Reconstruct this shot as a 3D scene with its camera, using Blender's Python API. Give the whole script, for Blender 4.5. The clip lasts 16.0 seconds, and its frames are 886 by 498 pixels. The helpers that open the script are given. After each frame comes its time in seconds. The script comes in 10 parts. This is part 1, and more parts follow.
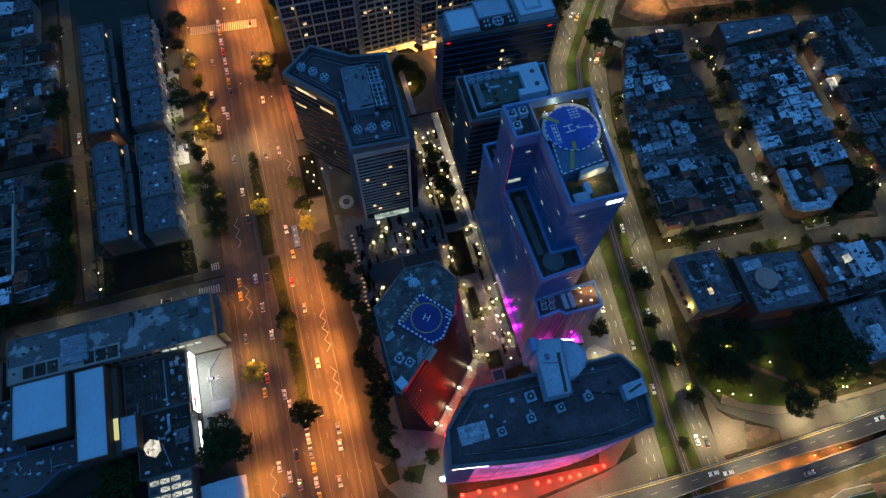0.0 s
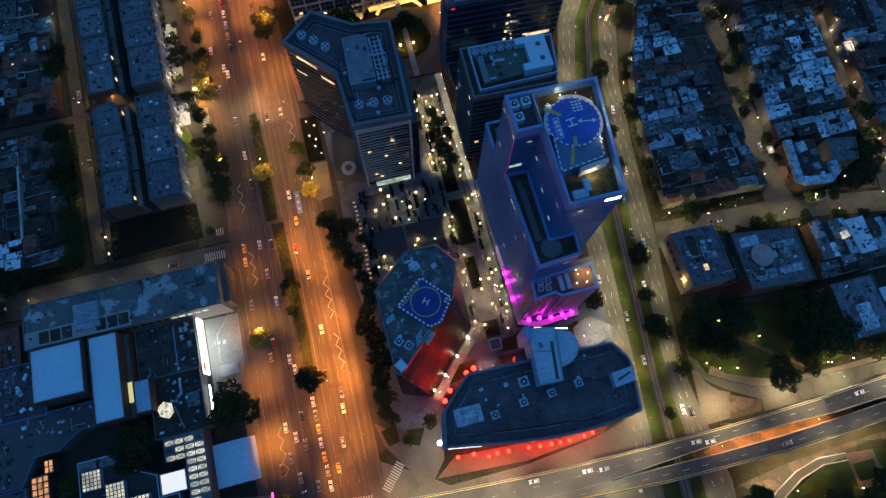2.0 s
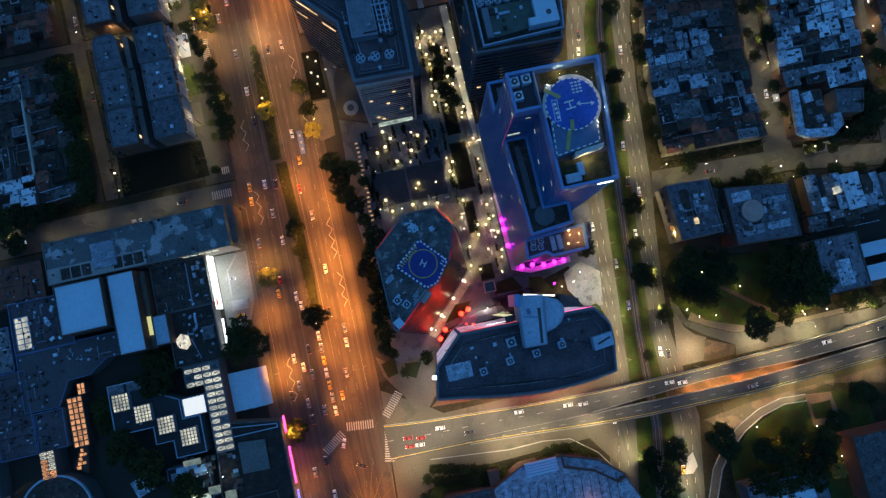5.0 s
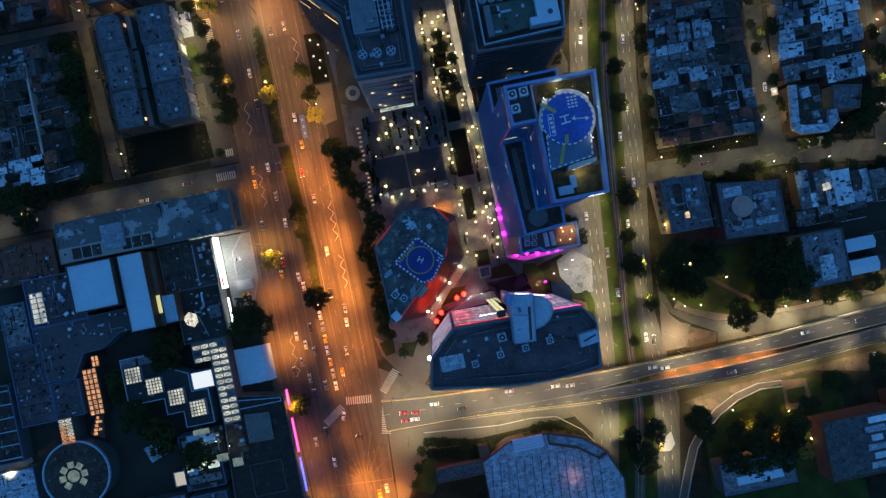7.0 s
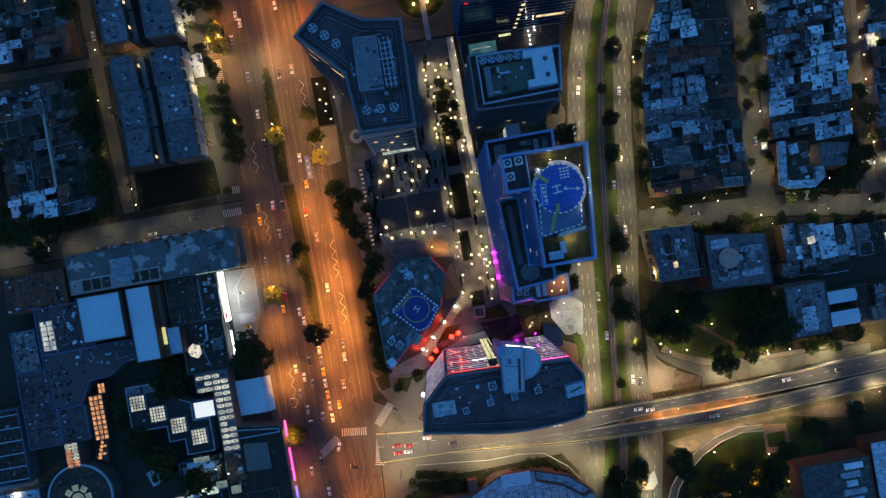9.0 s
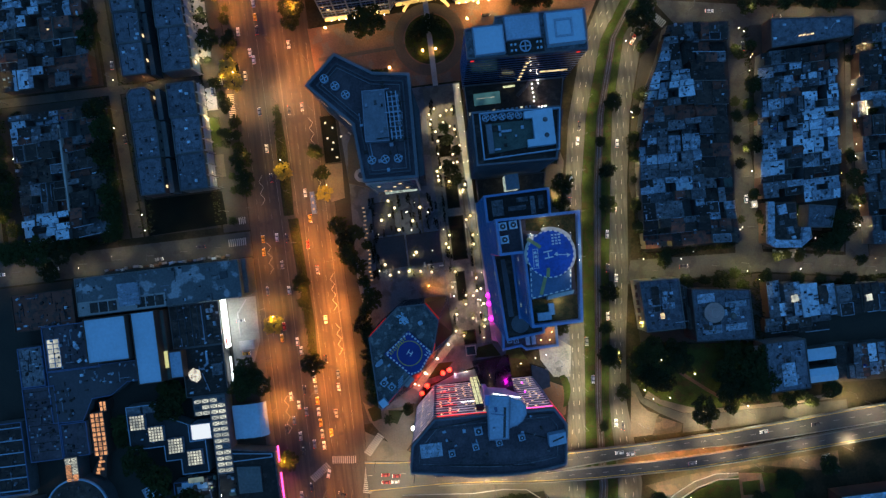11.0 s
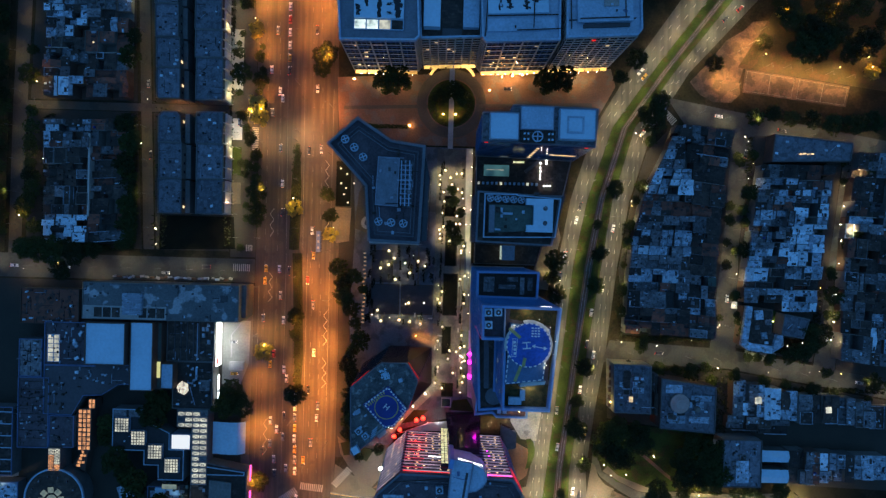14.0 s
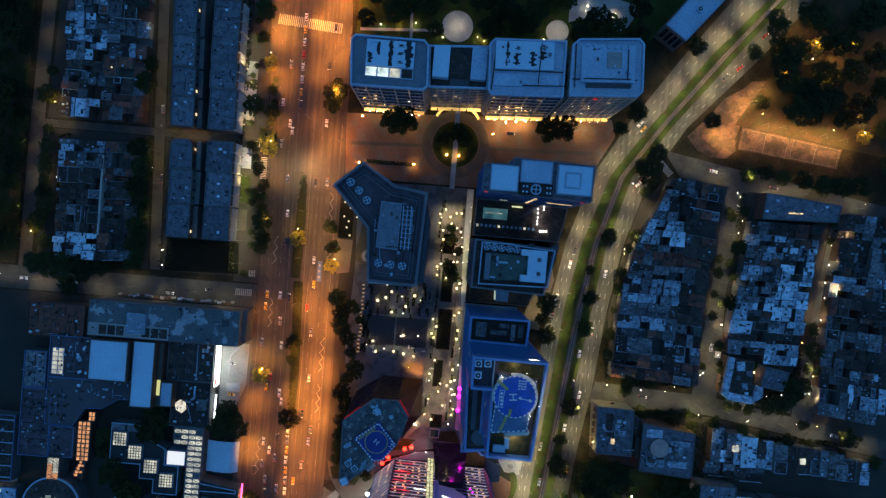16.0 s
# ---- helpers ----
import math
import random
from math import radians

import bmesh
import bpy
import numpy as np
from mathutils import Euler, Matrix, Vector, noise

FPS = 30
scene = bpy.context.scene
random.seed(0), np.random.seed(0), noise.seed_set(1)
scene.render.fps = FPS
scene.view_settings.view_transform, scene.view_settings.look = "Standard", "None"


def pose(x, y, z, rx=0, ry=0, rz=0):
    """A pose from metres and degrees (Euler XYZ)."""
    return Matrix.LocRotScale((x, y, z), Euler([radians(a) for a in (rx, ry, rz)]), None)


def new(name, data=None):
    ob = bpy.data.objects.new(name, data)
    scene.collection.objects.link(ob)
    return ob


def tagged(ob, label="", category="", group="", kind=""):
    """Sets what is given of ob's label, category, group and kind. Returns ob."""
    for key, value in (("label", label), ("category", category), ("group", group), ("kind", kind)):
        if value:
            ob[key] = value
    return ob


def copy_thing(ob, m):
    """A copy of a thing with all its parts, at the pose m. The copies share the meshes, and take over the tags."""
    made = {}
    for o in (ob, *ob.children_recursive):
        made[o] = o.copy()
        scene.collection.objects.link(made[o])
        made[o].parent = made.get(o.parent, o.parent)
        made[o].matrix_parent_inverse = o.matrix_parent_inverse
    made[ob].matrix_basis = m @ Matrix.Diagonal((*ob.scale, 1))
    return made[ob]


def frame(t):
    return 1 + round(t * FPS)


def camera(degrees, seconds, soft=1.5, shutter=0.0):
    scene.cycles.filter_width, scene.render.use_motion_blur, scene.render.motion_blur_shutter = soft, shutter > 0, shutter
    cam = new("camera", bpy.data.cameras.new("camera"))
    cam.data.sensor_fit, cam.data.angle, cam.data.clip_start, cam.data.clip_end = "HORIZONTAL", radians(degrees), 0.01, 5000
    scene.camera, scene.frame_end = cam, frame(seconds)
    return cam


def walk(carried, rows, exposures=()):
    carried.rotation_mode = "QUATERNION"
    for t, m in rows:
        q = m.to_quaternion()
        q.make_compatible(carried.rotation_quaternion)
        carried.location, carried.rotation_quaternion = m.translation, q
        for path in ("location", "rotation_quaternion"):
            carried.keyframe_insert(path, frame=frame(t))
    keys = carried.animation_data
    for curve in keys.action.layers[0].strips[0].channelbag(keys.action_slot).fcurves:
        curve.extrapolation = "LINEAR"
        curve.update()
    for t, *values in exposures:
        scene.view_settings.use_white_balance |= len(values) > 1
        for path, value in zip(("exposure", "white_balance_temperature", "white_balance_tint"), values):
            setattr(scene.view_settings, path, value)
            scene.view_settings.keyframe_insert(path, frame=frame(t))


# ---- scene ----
cam = camera(70.14, 16.0, 1.35)
PATH = [
    (0.0, -5.34, -0.31, 276.75, 24.554, -0.993, -15.433),
    (0.5, -3.57, 4.95, 279.95, 22.613, -0.965, -15.2),
    (1.0, -1.8, 10.03, 283.09, 20.732, -0.951, -14.954),
    (1.5, -0.05, 15.0, 286.18, 18.927, -0.947, -14.659),
    (2.0, 1.69, 19.91, 289.23, 17.077, -0.919, -14.424),
    (2.5, 3.42, 24.81, 292.24, 15.156, -0.879, -14.188),
    (3.0, 5.14, 29.73, 295.21, 13.262, -0.878, -13.932),
    (3.5, 6.84, 34.7, 298.16, 11.361, -0.837, -13.707),
    (4.0, 8.53, 39.72, 301.09, 9.415, -0.795, -13.47),
    (4.5, 10.2, 44.82, 303.99, 7.422, -0.768, -13.194),
    (5.0, 11.86, 50.0, 306.88, 5.445, -0.736, -12.86),
    (5.5, 13.49, 55.25, 309.76, 3.475, -0.72, -12.539),
    (6.0, 15.11, 60.56, 312.62, 1.695, -0.704, -12.218),
    (6.25, 15.91, 63.23, 314.05, 0.945, -0.696, -12.058),
    (6.5, 16.7, 65.92, 315.48, 0.395, -0.688, -11.897),
    (7.0, 18.26, 71.33, 318.32, -0.055, -0.672, -11.576),
    (7.5, 19.79, 76.76, 321.16, -0.148, -0.656, -11.255),
    (8.0, 21.28, 82.2, 323.99, -0.219, -0.651, -10.901),
    (8.5, 22.74, 87.64, 326.81, -0.281, -0.641, -10.43),
    (9.0, 24.14, 93.06, 329.62, -0.361, -0.607, -9.917),
    (9.5, 25.49, 98.44, 332.42, -0.397, -0.588, -9.364),
    (10.0, 26.78, 103.78, 335.22, -0.433, -0.569, -8.692),
    (10.5, 28.0, 109.07, 338.01, -0.469, -0.55, -7.9),
    (11.0, 29.14, 114.32, 340.8, -0.505, -0.531, -6.989),
    (11.5, 30.18, 119.51, 343.57, -0.541, -0.512, -5.962),
    (12.0, 31.13, 124.68, 346.35, -0.555, -0.494, -4.605),
    (12.5, 31.95, 129.82, 349.11, -0.567, -0.46, -3.126),
    (13.0, 32.65, 134.98, 351.87, -0.569, -0.438, -1.596),
    (13.5, 33.21, 140.18, 354.64, -0.583, -0.399, -0.008),
    (14.0, 33.6, 145.48, 357.4, -0.621, -0.371, 1.579),
    (14.5, 33.82, 150.93, 360.16, -0.655, -0.356, 2.827),
    (15.0, 33.83, 156.6, 362.93, -0.734, -0.355, 3.671),
    (15.5, 33.63, 162.58, 365.71, -0.855, -0.37, 4.277),
    (16.0, 33.18, 168.95, 368.5, -1.003, -0.408, 4.75),
]
walk(cam, [(t, pose(x, y, z, rx, ry, rz)) for t, x, y, z, rx, ry, rz in PATH])

# ---- sky: deep blue dusk, no sun left ----
SKY_COLOUR, SKY_STRENGTH = (0.068, 0.238, 0.555), 1.06
SODIUM_W, WARM_W, GLOBE_W = 59000, 39000, 1200
world = bpy.data.worlds.new("dusk_sky")
scene.world = world
world.use_nodes = True
glow = world.node_tree.nodes["Background"]
# the dusk sky is brightest overhead and dies towards the horizon
coord, axes, fade, shade = (world.node_tree.nodes.new("ShaderNode" + k) for k in ("TexCoord", "SeparateXYZ", "MapRange", "MixRGB"))
links = world.node_tree.links
links.new(coord.outputs["Generated"], axes.inputs[0]), links.new(axes.outputs["Z"], fade.inputs["Value"])
fade.inputs["From Min"].default_value, fade.inputs["From Max"].default_value = 0.0, 0.9
shade.inputs["Color1"].default_value, shade.inputs["Color2"].default_value = (*[0.38 * c for c in SKY_COLOUR], 1), (*SKY_COLOUR, 1)
links.new(fade.outputs["Result"], shade.inputs["Fac"]), links.new(shade.outputs["Color"], glow.inputs["Color"])
glow.inputs["Strength"].default_value = SKY_STRENGTH


# ---- mesh helpers ----
class Geo:
    """Vertices and faces of one mesh."""

    def __init__(self):
        self.v, self.f = [], []

    def poly(self, pts):
        n = len(self.v)
        self.v += [tuple(p) for p in pts]
        self.f.append(tuple(range(n, n + len(pts))))
        return self

    def flat(self, pts, z):
        return self.poly([(x, y, z) for x, y in pts])

    def loft(self, low, z0, high, z1):
        n, k = len(self.v), len(low)
        self.v += [(x, y, z0) for x, y in low] + [(x, y, z1) for x, y in high]
        self.f += [(n + i, n + (i + 1) % k, n + k + (i + 1) % k, n + k + i) for i in range(k)]
        self.f += [tuple(range(n + k - 1, n - 1, -1)), tuple(range(n + k, n + 2 * k))]
        return self

    def prism(self, pts, z0, z1):
        return self.loft(pts, z0, pts, z1)

    def box(self, x0, y0, z0, x1, y1, z1):
        return self.prism([(x0, y0), (x1, y0), (x1, y1), (x0, y1)], z0, z1)

    def turned(self, cx, cy, sx, sy, z0, z1, deg):
        return self.prism(rect(cx, cy, sx, sy, deg), z0, z1)

    def tube(self, cx, cy, z0, z1, r, n=12, r1=None):
        ring0, ring1 = circle(cx, cy, r, n), circle(cx, cy, r if r1 is None else r1, n)
        return self.loft(ring0, z0, ring1, z1)

    def ring(self, pts, wide, z0, z1):
        """A low wall of that width along the inside of a polygon."""
        inner = grow(pts, -wide)
        n, k = len(self.v), len(pts)
        self.v += [(x, y, z0) for x, y in pts] + [(x, y, z1) for x, y in pts]
        self.v += [(x, y, z0) for x, y in inner] + [(x, y, z1) for x, y in inner]
        for i in range(k):
            j = (i + 1) % k
            self.f += [(n + i, n + j, n + k + j, n + k + i), (n + 2 * k + j, n + 2 * k + i, n + 3 * k + i, n + 3 * k + j),
                       (n + k + i, n + k + j, n + 3 * k + j, n + 3 * k + i), (n + j, n + i, n + 2 * k + i, n + 2 * k + j)]
        return self

    def ball(self, cx, cy, cz, r, n=8, squash=1.0):
        base = len(self.v)
        rows = n // 2
        self.v.append((cx, cy, cz - r * squash))
        for i in range(1, rows):
            a = -math.pi / 2 + math.pi * i / rows
            self.v += [(cx + r * math.cos(a) * math.cos(2 * math.pi * j / n), cy + r * math.cos(a) * math.sin(2 * math.pi * j / n), cz + r * squash * math.sin(a)) for j in range(n)]
        self.v.append((cx, cy, cz + r * squash))
        top = len(self.v) - 1
        for j in range(n):
            k = (j + 1) % n
            self.f.append((base, base + 1 + k, base + 1 + j))
            for i in range(rows - 2):
                a = base + 1 + i * n
                self.f.append((a + j, a + k, a + n + k, a + n + j))
            a = base + 1 + (rows - 2) * n
            self.f.append((a + j, a + k, top))
        return self

    def bar(self, a, b, w, z, h=0.0):
        """A straight strip of width w on the ground from a to b."""
        (x0, y0), (x1, y1) = a, b
        d = math.hypot(x1 - x0, y1 - y0) or 1
        nx, ny = -(y1 - y0) / d * w / 2, (x1 - x0) / d * w / 2
        pts = [(x0 - nx, y0 - ny), (x1 - nx, y1 - ny), (x1 + nx, y1 + ny), (x0 + nx, y0 + ny)]
        return self.prism(pts, z, z + h) if h else self.flat(pts, z)

    def beam(self, a, b, r, n=5, r1=None):
        """A round bar between two points in space."""
        a, b = Vector(a), Vector(b)
        q = (b - a).to_track_quat("Z", "Y")
        r1 = r if r1 is None else r1
        s = len(self.v)
        for c, rad in ((a, r), (b, r1)):
            self.v += [tuple(c + q @ Vector((rad * math.cos(2 * math.pi * i / n), rad * math.sin(2 * math.pi * i / n), 0))) for i in range(n)]
        self.f += [(s + i, s + (i + 1) % n, s + n + (i + 1) % n, s + n + i) for i in range(n)]
        self.f += [tuple(range(s + n - 1, s - 1, -1)), tuple(range(s + n, s + 2 * n))]
        return self

    def mesh(self, name, material):
        me = bpy.data.meshes.new(name)
        me.from_pydata(self.v, [], self.f)
        me.materials.append(material)
        return me


def rect(cx, cy, sx, sy, deg=0.0):
    c, s = math.cos(radians(deg)), math.sin(radians(deg))
    return [(cx + c * x - s * y, cy + s * x + c * y) for x, y in ((-sx / 2, -sy / 2), (sx / 2, -sy / 2), (sx / 2, sy / 2), (-sx / 2, sy / 2))]


def circle(cx, cy, r, n=24, a0=0.0, a1=360.0):
    full = abs(a1 - a0) >= 360
    k = n if full else n - 1
    return [(cx + r * math.cos(radians(a0 + (a1 - a0) * i / k)), cy + r * math.sin(radians(a0 + (a1 - a0) * i / k))) for i in range(n)]


def grow(pts, d):
    """A polygon (anticlockwise) with its sides moved outwards by d."""
    out = []
    for i in range(len(pts)):
        p, q, r = Vector(pts[i - 1]), Vector(pts[i]), Vector(pts[(i + 1) % len(pts)])
        a, b = (q - p).normalized(), (r - q).normalized()
        na, nb = Vector((a.y, -a.x)), Vector((b.y, -b.x))
        m = na + nb
        k = max(0.25, 1 + na.dot(nb))
        out.append(tuple(q + m * (d / k)))
    return out


def thing(name, x, y, z, label, category, group="", kind=""):
    ob = new(name)
    ob.location, ob.empty_display_size = (x, y, z), 0.5
    return tagged(ob, label, category, group, kind)


def part(name, geo, material, parent, label=""):
    """One mesh under a thing, or under one of its parts; its points are given in the place's own metres."""
    ob = new(name, geo.mesh(name, material))
    ob.parent = parent
    if parent.type == "EMPTY":
        ob.matrix_parent_inverse = Matrix.Translation(parent.location).inverted()
    return tagged(ob, label)


def alone(name, geo, material, label, category, group="", kind=""):
    return tagged(new(name, geo.mesh(name, material)), label, category, group, kind)


# ---- materials ----
def surface(name, colour, rough=0.85, fine=2.0, coarse=0.12, vary=0.35, bump=0.3, metal=0.0, second=None, amount=0.5, random_tone=0.0, sheets=0.0):
    """A weathered surface: grain and large stains at real size. second: a colour that shows in patches."""
    m = bpy.data.materials.new(name)
    m.use_nodes = True
    n, l = m.node_tree.nodes, m.node_tree.links
    b = n["Principled BSDF"]
    b.inputs["Roughness"].default_value, b.inputs["Metallic"].default_value = rough, metal
    geo = n.new("ShaderNodeNewGeometry")
    small, large = n.new("ShaderNodeTexNoise"), n.new("ShaderNodeTexNoise")
    small.inputs["Scale"].default_value, small.inputs["Detail"].default_value = fine, 3
    large.inputs["Scale"].default_value, large.inputs["Detail"].default_value = coarse, 4
    for t in (small, large):
        l.new(geo.outputs["Position"], t.inputs["Vector"])
    both = n.new("ShaderNodeMath")
    both.operation = "ADD"
    l.new(small.outputs["Fac"], both.inputs[0]), l.new(large.outputs["Fac"], both.inputs[1])
    tone = n.new("ShaderNodeMapRange")
    tone.inputs["From Min"].default_value, tone.inputs["From Max"].default_value = 0.6, 1.4
    tone.inputs["To Min"].default_value, tone.inputs["To Max"].default_value = 1 - vary, 1 + vary
    l.new(both.outputs[0], tone.inputs["Value"])
    hue = n.new("ShaderNodeHueSaturation")
    hue.inputs["Color"].default_value = (*colour, 1)
    l.new(tone.outputs["Result"], hue.inputs["Value"])
    if second:
        patch = n.new("ShaderNodeTexNoise")
        patch.inputs["Scale"].default_value, patch.inputs["Detail"].default_value = coarse * 1.7, 6
        l.new(geo.outputs["Position"], patch.inputs["Vector"])
        edge = n.new("ShaderNodeValToRGB")
        edge.color_ramp.elements[0].position, edge.color_ramp.elements[1].position = 1 - amount - 0.03, 1 - amount + 0.03
        l.new(patch.outputs["Fac"], edge.inputs["Fac"])
        mix = n.new("ShaderNodeMixRGB")
        mix.inputs["Color1"].default_value, mix.inputs["Color2"].default_value = (*colour, 1), (*second, 1)
        l.new(edge.outputs["Color"], mix.inputs["Fac"]), l.new(mix.outputs["Color"], hue.inputs["Color"])
    last = hue
    if random_tone:
        info, span, own = n.new("ShaderNodeObjectInfo"), n.new("ShaderNodeMapRange"), n.new("ShaderNodeHueSaturation")
        span.inputs["To Min"].default_value, span.inputs["To Max"].default_value = 1 - random_tone, 1 + random_tone
        l.new(info.outputs["Random"], span.inputs["Value"]), l.new(span.outputs["Result"], own.inputs["Value"])
        l.new(hue.outputs["Color"], own.inputs["Color"])
        last = own
    if sheets:
        # roof sheets a few metres long, each weathered to its own tone
        brick, own = n.new("ShaderNodeTexBrick"), n.new("ShaderNodeHueSaturation")
        brick.inputs["Color1"].default_value, brick.inputs["Color2"].default_value, brick.inputs["Mortar"].default_value = (0.72, 0.72, 0.72, 1), (1.25, 1.25, 1.25, 1), (0.75, 0.75, 0.75, 1)
        brick.inputs["Scale"].default_value, brick.inputs["Mortar Size"].default_value = 1.0, 0.05
        brick.inputs["Brick Width"].default_value, brick.inputs["Row Height"].default_value = 2.9 * sheets, 1.7 * sheets
        l.new(geo.outputs["Position"], brick.inputs["Vector"]), l.new(brick.outputs["Color"], own.inputs["Value"])
        l.new(last.outputs["Color"], own.inputs["Color"])
        last = own
    l.new(last.outputs["Color"], b.inputs["Base Color"])
    if bump:
        bp = n.new("ShaderNodeBump")
        bp.inputs["Strength"].default_value, bp.inputs["Distance"].default_value = bump, 0.05
        l.new(small.outputs["Fac"], bp.inputs["Height"]), l.new(bp.outputs["Normal"], b.inputs["Normal"])
    return m


def road_surface(name, colour, worn, dark):
    """Asphalt with long tyre-worn streaks along the street, patches and stains."""
    m = surface(name, colour, 0.75, 1.5, 0.07, 0.28, 0.2, second=worn, amount=0.4)
    n, l = m.node_tree.nodes, m.node_tree.links
    b = n["Principled BSDF"]
    base = b.inputs["Base Color"].links[0].from_socket
    geo, stretch, streak, span, mix = (n.new("ShaderNode" + k) for k in ("NewGeometry", "Mapping", "TexNoise", "MapRange", "MixRGB"))
    stretch.inputs["Scale"].default_value = (0.55, 0.02, 1)
    streak.inputs["Scale"].default_value, streak.inputs["Detail"].default_value = 1.0, 4
    span.inputs["From Min"].default_value, span.inputs["From Max"].default_value = 0.42, 0.62
    mix.inputs["Color2"].default_value = (*dark, 1)
    l.new(geo.outputs["Position"], stretch.inputs["Vector"]), l.new(stretch.outputs["Vector"], streak.inputs["Vector"])
    l.new(streak.outputs["Fac"], span.inputs["Value"]), l.new(span.outputs["Result"], mix.inputs["Fac"])
    l.new(base, mix.inputs["Color1"]), l.new(mix.outputs["Color"], b.inputs["Base Color"])
    return m


def lit(name, colour, strength):
    m = bpy.data.materials.new(name)
    m.use_nodes = True
    b = m.node_tree.nodes["Principled BSDF"]
    b.inputs["Base Color"].default_value = (*[0.3 * c for c in colour], 1)
    b.inputs["Emission Color"].default_value, b.inputs["Emission Strength"].default_value = (*colour, 1), strength
    return m


def lit_uneven(name, colour, strength, scale):
    """A glowing surface with the uneven brightness of rooms behind glass."""
    m = lit(name, colour, strength)
    n, l = m.node_tree.nodes, m.node_tree.links
    geo, t, r = n.new("ShaderNodeNewGeometry"), n.new("ShaderNodeTexNoise"), n.new("ShaderNodeMapRange")
    t.inputs["Scale"].default_value, t.inputs["Detail"].default_value = scale, 3
    r.inputs["From Min"].default_value, r.inputs["From Max"].default_value = 0.3, 0.7
    r.inputs["To Min"].default_value, r.inputs["To Max"].default_value = 0.25 * strength, 1.6 * strength
    l.new(geo.outputs["Position"], t.inputs["Vector"]), l.new(t.outputs["Fac"], r.inputs["Value"])
    l.new(r.outputs["Result"], n["Principled BSDF"].inputs["Emission Strength"])
    return m


asphalt = surface("asphalt", (0.062, 0.048, 0.036), 0.8, 1.2, 0.06, 0.3, 0.2, second=(0.042, 0.033, 0.026), amount=0.42)
asphalt_avenue = road_surface("avenue_asphalt", (0.068, 0.052, 0.038), (0.046, 0.036, 0.027), (0.04, 0.032, 0.024))
asphalt_pale = surface("asphalt_pale", (0.085, 0.076, 0.055), 0.8, 1.2, 0.05, 0.3, 0.2, second=(0.062, 0.055, 0.04), amount=0.4)
asphalt_east = road_surface("railway_road_asphalt", (0.072, 0.069, 0.056), (0.056, 0.052, 0.04), (0.044, 0.042, 0.033))
asphalt_street = surface("street_asphalt", (0.05, 0.05, 0.042), 0.8, 1.2, 0.08, 0.3, 0.2, second=(0.036, 0.036, 0.03), amount=0.45)
plaza_stone = surface("plaza_stone", (0.085, 0.094, 0.115), 0.8, 1.5, 0.08, 0.35, 0.2, second=(0.055, 0.06, 0.07), amount=0.45)
soil = surface("soil_and_paving", (0.03, 0.025, 0.013), 0.95, 0.8, 0.05, 0.5, 0.3, second=(0.018, 0.017, 0.008), amount=0.5)
paving = surface("paving_stone", (0.085, 0.072, 0.055), 0.85, 1.5, 0.08, 0.35, 0.3, random_tone=0.15)
# raised reflectance paints in part of the lamplight on the strip
strip_stone = surface("plaza_strip_stone", (0.125, 0.115, 0.1), 0.85, 1.5, 0.08, 0.4, 0.3, second=(0.085, 0.08, 0.072), amount=0.45)
paving_dark = surface("paving_dark", (0.034, 0.029, 0.021), 0.85, 1.5, 0.08, 0.35, 0.3, random_tone=0.2)
paving_red = surface("brick_paving", (0.12, 0.06, 0.034), 0.9, 1.8, 0.08, 0.4, 0.3, second=(0.11, 0.07, 0.055), amount=0.4)
bare_ground = surface("bare_brown_ground", (0.085, 0.058, 0.04), 0.95, 1.2, 0.09, 0.5, 0.4, second=(0.045, 0.036, 0.022), amount=0.5)
forecourt_pale = surface("pale_worn_paving", (0.2, 0.2, 0.185), 0.8, 1.2, 0.12, 0.45, 0.3, second=(0.12, 0.12, 0.11), amount=0.42)
forecourt_brick = surface("forecourt_brick", (0.15, 0.085, 0.055), 0.9, 1.8, 0.08, 0.45, 0.3, second=(0.13, 0.1, 0.08), amount=0.45)
concrete = surface("concrete", (0.32, 0.31, 0.3), 0.85, 1.5, 0.15, 0.3, 0.3)
concrete_pale = surface("pale_concrete", (0.5, 0.49, 0.47), 0.8, 1.5, 0.15, 0.2, 0.2)
grass = surface("grass", (0.036, 0.054, 0.011), 1.0, 3.0, 0.12, 0.6, 0.6, second=(0.048, 0.042, 0.014), amount=0.42)
park_soil = surface("trodden_park_ground", (0.03, 0.028, 0.01), 1.0, 2.0, 0.1, 0.6, 0.5, second=(0.045, 0.03, 0.014), amount=0.45)
leaf = surface("leaves", (0.022, 0.03, 0.006), 0.8, 1.5, 0.2, 0.4, 0.0, random_tone=0.4)
# foliage with the yellow of nearby lamplight put into its colour
leaf_lamplit = surface("lamplit_leaves", (0.2, 0.15, 0.02), 0.8, 1.5, 0.3, 0.5, 0.0, random_tone=0.2)
bark = surface("bark", (0.06, 0.045, 0.032), 0.95, 6, 0.5, 0.3, 0.5)
paint_white = surface("road_paint", (0.34, 0.33, 0.3), 0.7, 3.0, 0.3, 0.35, 0.0)
paint_worn = surface("worn_road_paint", (0.15, 0.14, 0.125), 0.7, 3.0, 0.3, 0.5, 0.0)
paint_yellow = surface("yellow_paint", (0.55, 0.38, 0.06), 0.7, 3.0, 0.3, 0.3, 0.0)
paint_faint = surface("worn_yellow_paint", (0.13, 0.095, 0.035), 0.8, 3.0, 0.25, 0.6, 0.0)
rust = surface("rail_ballast", (0.12, 0.085, 0.06), 0.95, 3.0, 0.3, 0.4, 0.5)
steel = surface("steel", (0.35, 0.34, 0.33), 0.4, 4.0, 0.3, 0.2, 0.0, 0.9)
